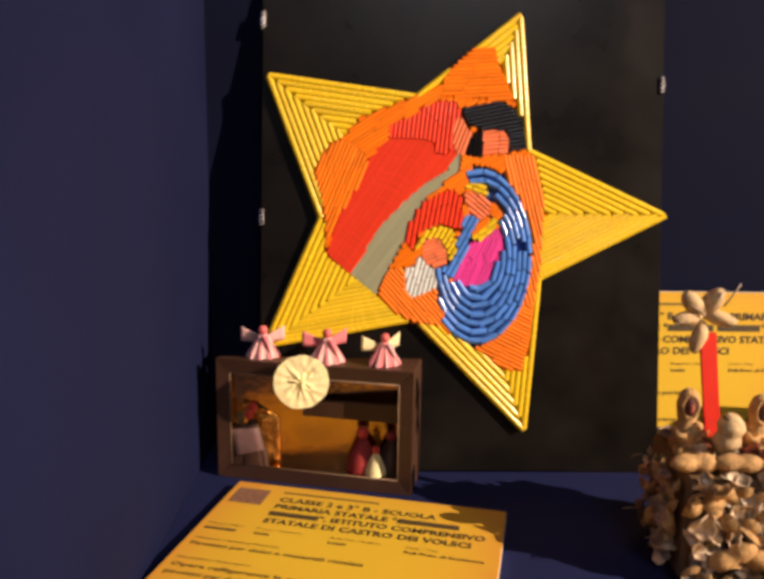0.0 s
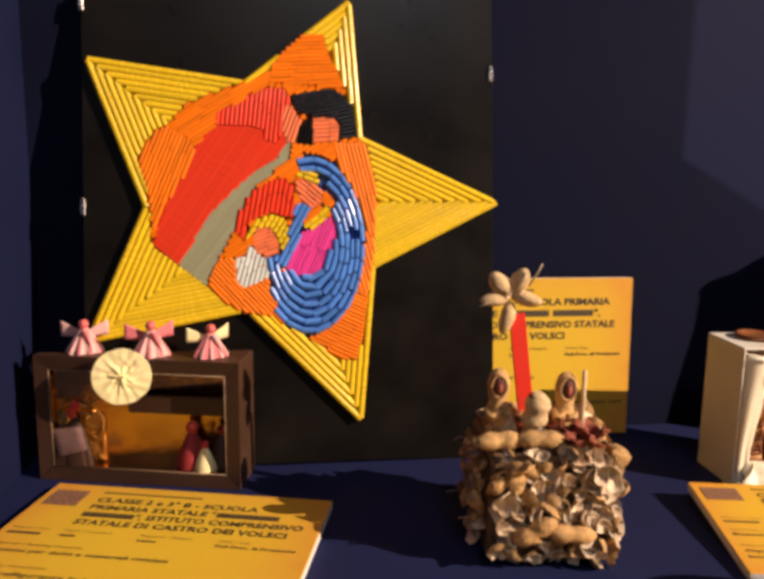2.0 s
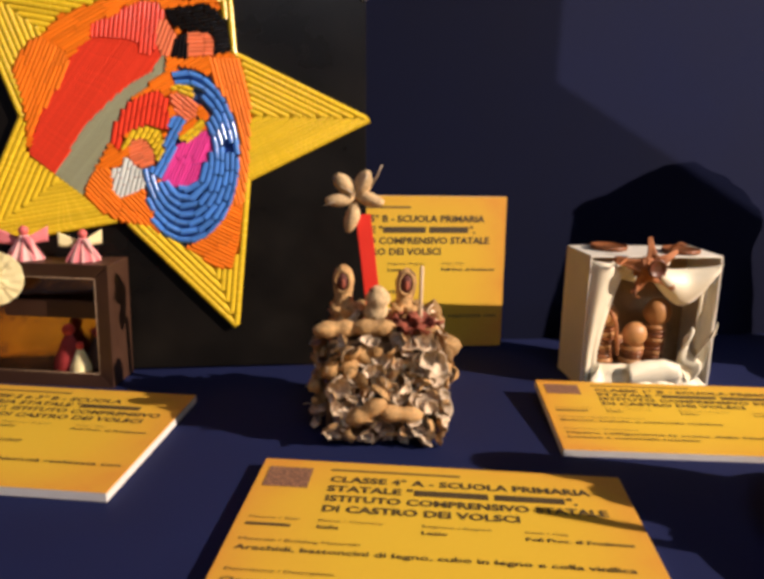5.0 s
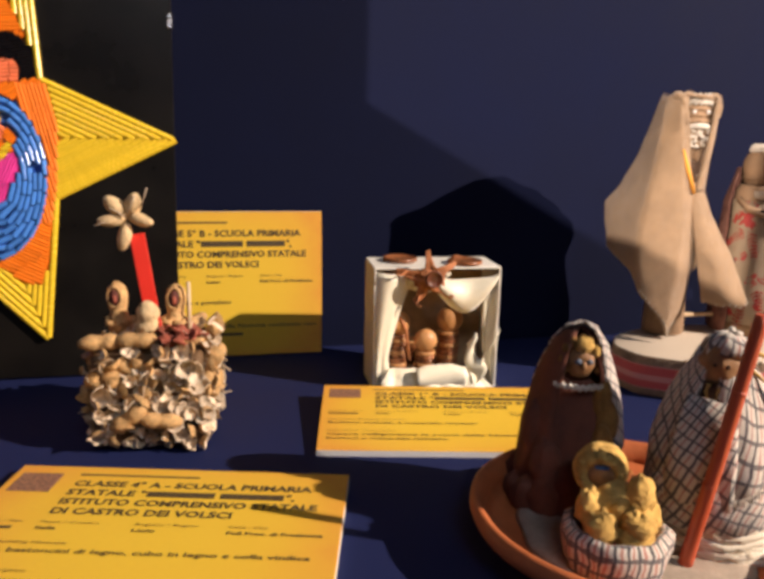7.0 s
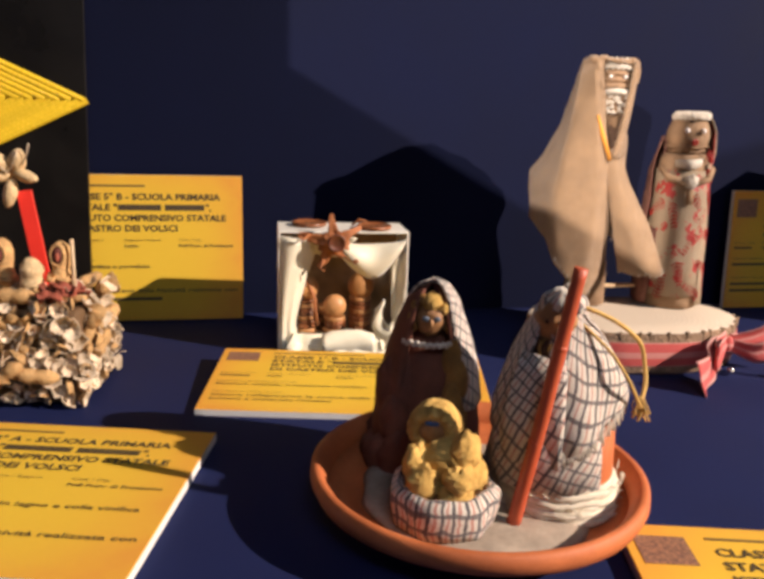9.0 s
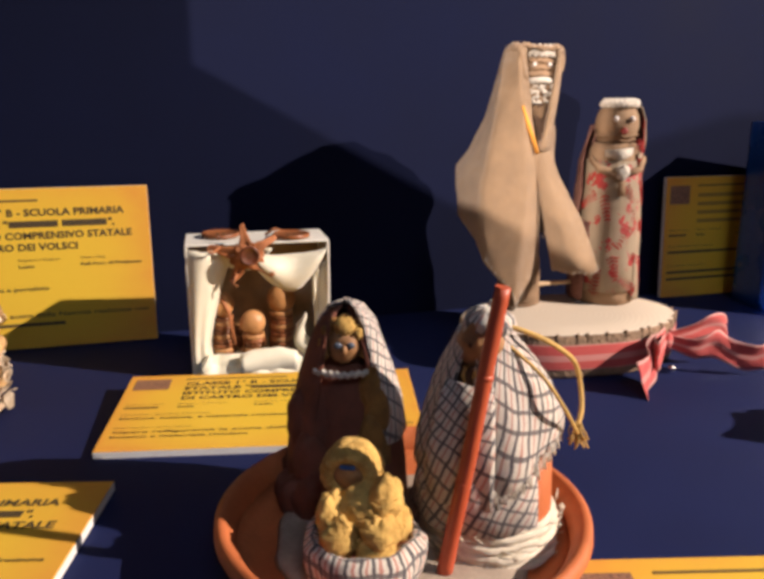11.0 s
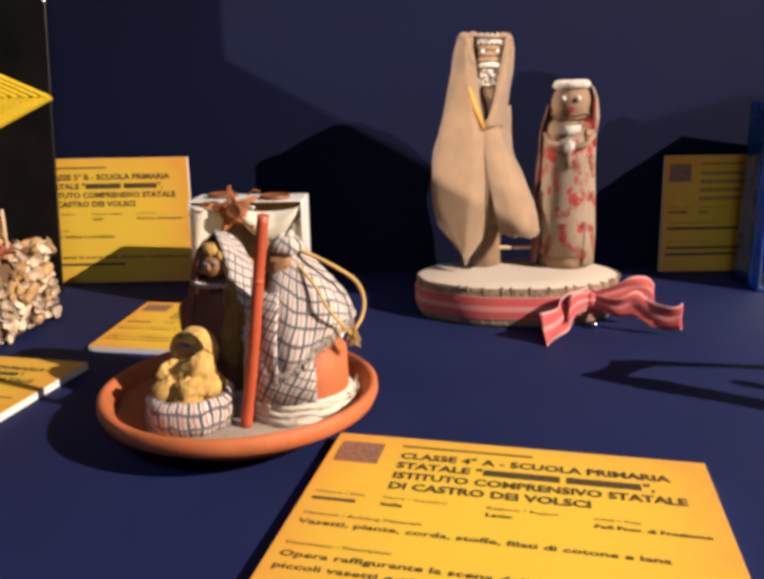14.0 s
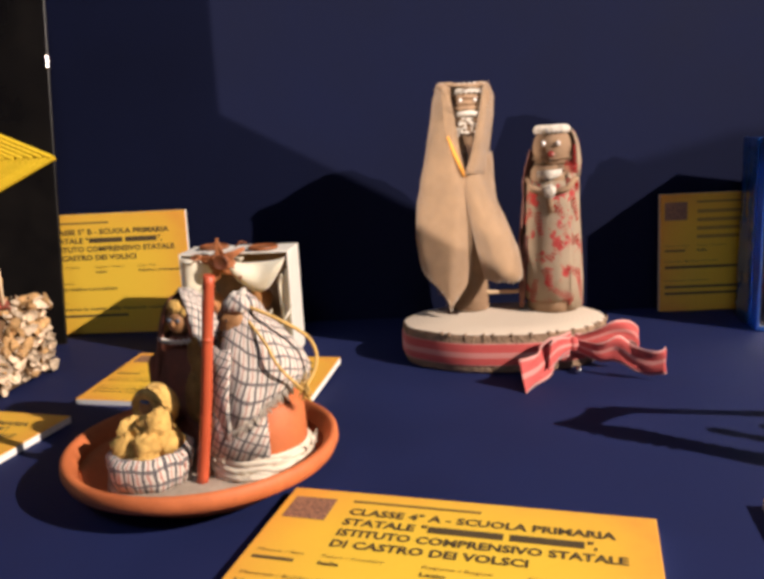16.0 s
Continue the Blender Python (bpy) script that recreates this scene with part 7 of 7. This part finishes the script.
def bag(x0, x1, z0, z1, hx0, hx1, hz):
    band(((x0, z1), (x0 - 0.002, z0), (x1 - 0.002, z0), (x1, z1), (x0, z1)), 0.0052, "bag_outline")
    band(((hx0, z1), (hx0 + 0.001, hz), (hx1, hz), (hx1, z1)), 0.0046, "bag_handle")
    scallops(x0 - 0.006, z1 - 0.016, x0 - 0.008, z0 + 0.004)
    scallops(x1 + 0.006, z1 - 0.016, x1 + 0.004, z0 + 0.004)
    scallops(x0 - 0.004, z0 - 0.006, x1 - 0.002, z0 - 0.006)
    for dz in (-0.032, -0.066):
        bm = bmesh.new()
        ball(bm, ((x0 + x1) / 2 + 0.009, 0.0236, z1 + dz), 0.0020, 0.0014, 0.0020, mi=0, n=8, m=6)
        part("bag_stud", bm, dim_gold, BX)


bag(-0.0765, -0.0190, 0.0370, 0.150, -0.0605, -0.0360, 0.187)
bag(0.0035, 0.0575, 0.0400, 0.147, 0.0165, 0.0445, 0.182)
bm = bmesh.new()
lumps(bm, (0.004, 0.0205, 0.159), 0.0075, 9, 0, 3, 0.6)
part("paper_flower", bm, cream_paper, BX, "small pale paper flower")

# ---------------------------------------------------------------- crib of wooden ice-cream spoons
CR = thing("spoon_crib", "little crib of pale wooden spoons on a brown slat base", "sculpture", pose(1.068, 0.281, 0.0003, 0, 0, 4))


def spoon(length, w0, w1, waist):
    """A flat wooden spoon along z, broad and rounded at both ends."""
    bm = bmesh.new()
    outline = []
    for k in range(31):
        s = k / 30
        wd = waist + (w0 - waist) * max(0, 1 - s / 0.38) ** 1.2 + (w1 - waist) * max(0, (s - 0.62) / 0.38) ** 1.1
        end = min(s, 1 - s) / 0.10
        wd *= math.sqrt(max(0.02, 1 - (1 - min(1, end)) ** 2))
        outline.append((wd, s * length))
    pts = [(wd, z) for wd, z in outline] + [(-wd, z) for wd, z in outline[::-1]]
    loft(bm, [[(x * k, y, z) for x, z in pts] for y, k in ((-0.0011, 0.96), (-0.0008, 1.0), (0.0008, 1.0), (0.0011, 0.96))], 0, smooth=False)
    return bm


part("leg_spoon", spoon(0.109, 0.0122, 0.0120, 0.0074), spoon_wood, CR, "", pose(-0.011, 0, 0.000, 0, 5, 0))
part("leg_spoon", spoon(0.109, 0.0128, 0.0120, 0.0078), spoon_wood, CR, "", pose(0.0110, -0.003, 0.000, 0, 4.5, 0))
part("roof_spoon", spoon(0.098, 0.0115, 0.0110, 0.0068), spoon_wood, CR, "", pose(-0.003, -0.0045, 0.109, 0, 68, 0))
part("roof_spoon", spoon(0.098, 0.0115, 0.0110, 0.0068), spoon_wood, CR, "", pose(0.176, -0.0045, 0.109, 0, -68, 0))
part("leg_spoon", spoon(0.104, 0.0125, 0.0115, 0.0072), spoon_wood, CR, "", pose(0.174, 0, 0.000, 0, -8, 0))
part("leg_spoon", spoon(0.104, 0.0125, 0.0115, 0.0072), spoon_wood, CR, "", pose(0.197, -0.003, 0.000, 0, -7, 0))
for y0, z0, z1 in ((0.001, 0.004, 0.0105), (0.004, 0.0115, 0.0155)):
    bm = bmesh.new()
    box(bm, 0.008, 0.176, y0, y0 + 0.045 - 8 * (y0 - 0.001), z0 - 0.004, z1, bevel=0.0012)
    part("base_slat", bm, slat_brown, CR)
pearl_white = mat("pale_gold_pearl", (0.72, 0.60, 0.42), 0.25, 0.15, 200, 700, 0.05, coat=0.6)
silver_gold = mat("silver_and_gold_ribbon", (0.66, 0.54, 0.36), 0.28, 0.5, 260, 900, 0.5, metal=0.85, depth=0.001)
for base, lean, side, low, count in ((-0.011, 5, -1, 0.052, 6), (0.0110, 4.5, 1, 0.024, 10)):
    for k in range(count):
        bm = bmesh.new()
        ball(bm, (0, 0, 0), 0.0018, mi=0, n=9, m=7)
        z = low + 0.0078 * k
        wd = 0.0078 + 0.0046 * max(0, 1 - z / 0.04) + 0.0048 * max(0, (z - 0.065) / 0.04)
        part("pearl", bm, pearl_white, CR, "small pale gold pearl", Matrix.Translation((base + z * math.tan(radians(lean)) + side * wd, -0.0026, z)))
bm = bmesh.new()
for k in range(9):                       # narrow ribbon loops round a knot
    a = radians(20 + 360 * k / 9 + 9 * math.sin(3 * k))
    ln = 0.0088 + 0.0022 * math.sin(2.1 * k)
    ca, sa = math.cos(a), math.sin(a)
    g = [[(ca * ln * r - sa * (wd * 0.0021), -0.0008 - 0.0042 * math.sin(math.pi * r) - 0.0015 * (k % 3), sa * ln * r + ca * (wd * 0.0021)) for wd in (-1, 0, 1)] for r in (0.05, 0.3, 0.55, 0.8, 1.0, 0.85)]
    sheet(bm, g, 0.0005, k % 2)
for sd in (-1, 1):
    sheet(bm, [[(sd * (0.001 + 0.0085 * v) + 0.0017 * wd, -0.003 - 0.001 * math.sin(5 * v), -0.003 - 0.0135 * v + 0.0005 * wd) for wd in (-1, 0, 1)] for v in (0, 0.3, 0.6, 1)], 0.0005, (sd + 1) // 2)
ball(bm, (0, -0.005, 0), 0.0030, mi=1, n=9, m=6, wob=0.3)
part("gold_bow", bm, [gold, silver_gold], CR, "shiny gold and silver ribbon bow", Matrix.Translation((0.006, -0.0055, 0.090)) @ Matrix.Scale(1.18, 4))


def peg_doll(label, x, y, skirt, hood, face):
    bm = bmesh.new()
    loft(bm, [ring(0, 0, z, r, n=18) for z, r in ((0, 0.0098), (0.010, 0.0085), (0.026, 0.0062), (0.030, 0.0048))], 0)
    loft(bm, [ring(0, 0, z, r, n=14) for z, r in ((0.029, 0.0045), (0.034, 0.0056), (0.040, 0.0056), (0.045, 0.003))], 1)
    ball(bm, (0.0, 0.0015, 0.042), 0.0072, 0.0068, 0.0075, 2, 12, 8)
    tube(bm, [(0.006, 0, 0.028), (0.0085, -0.005, 0.022), (0.003, -0.008, 0.020)], 0.0022, 1, 6)
    return solo("peg_doll", bm, [skirt, face, hood], label, "doll", CR.matrix_world @ Matrix.Translation((x, y, 0.0158)), "peg dolls in the crib")


skin = mat("painted_brown_face", (0.42, 0.19, 0.11), 0.6, 0.2)
peg_doll("little peg doll in a sky blue skirt and blue hood", 0.045, 0.016, cyan_paint, blue_paint, skin)
peg_doll("little peg doll in white with a tan head", 0.088, 0.016, lace, button_tan, skin)
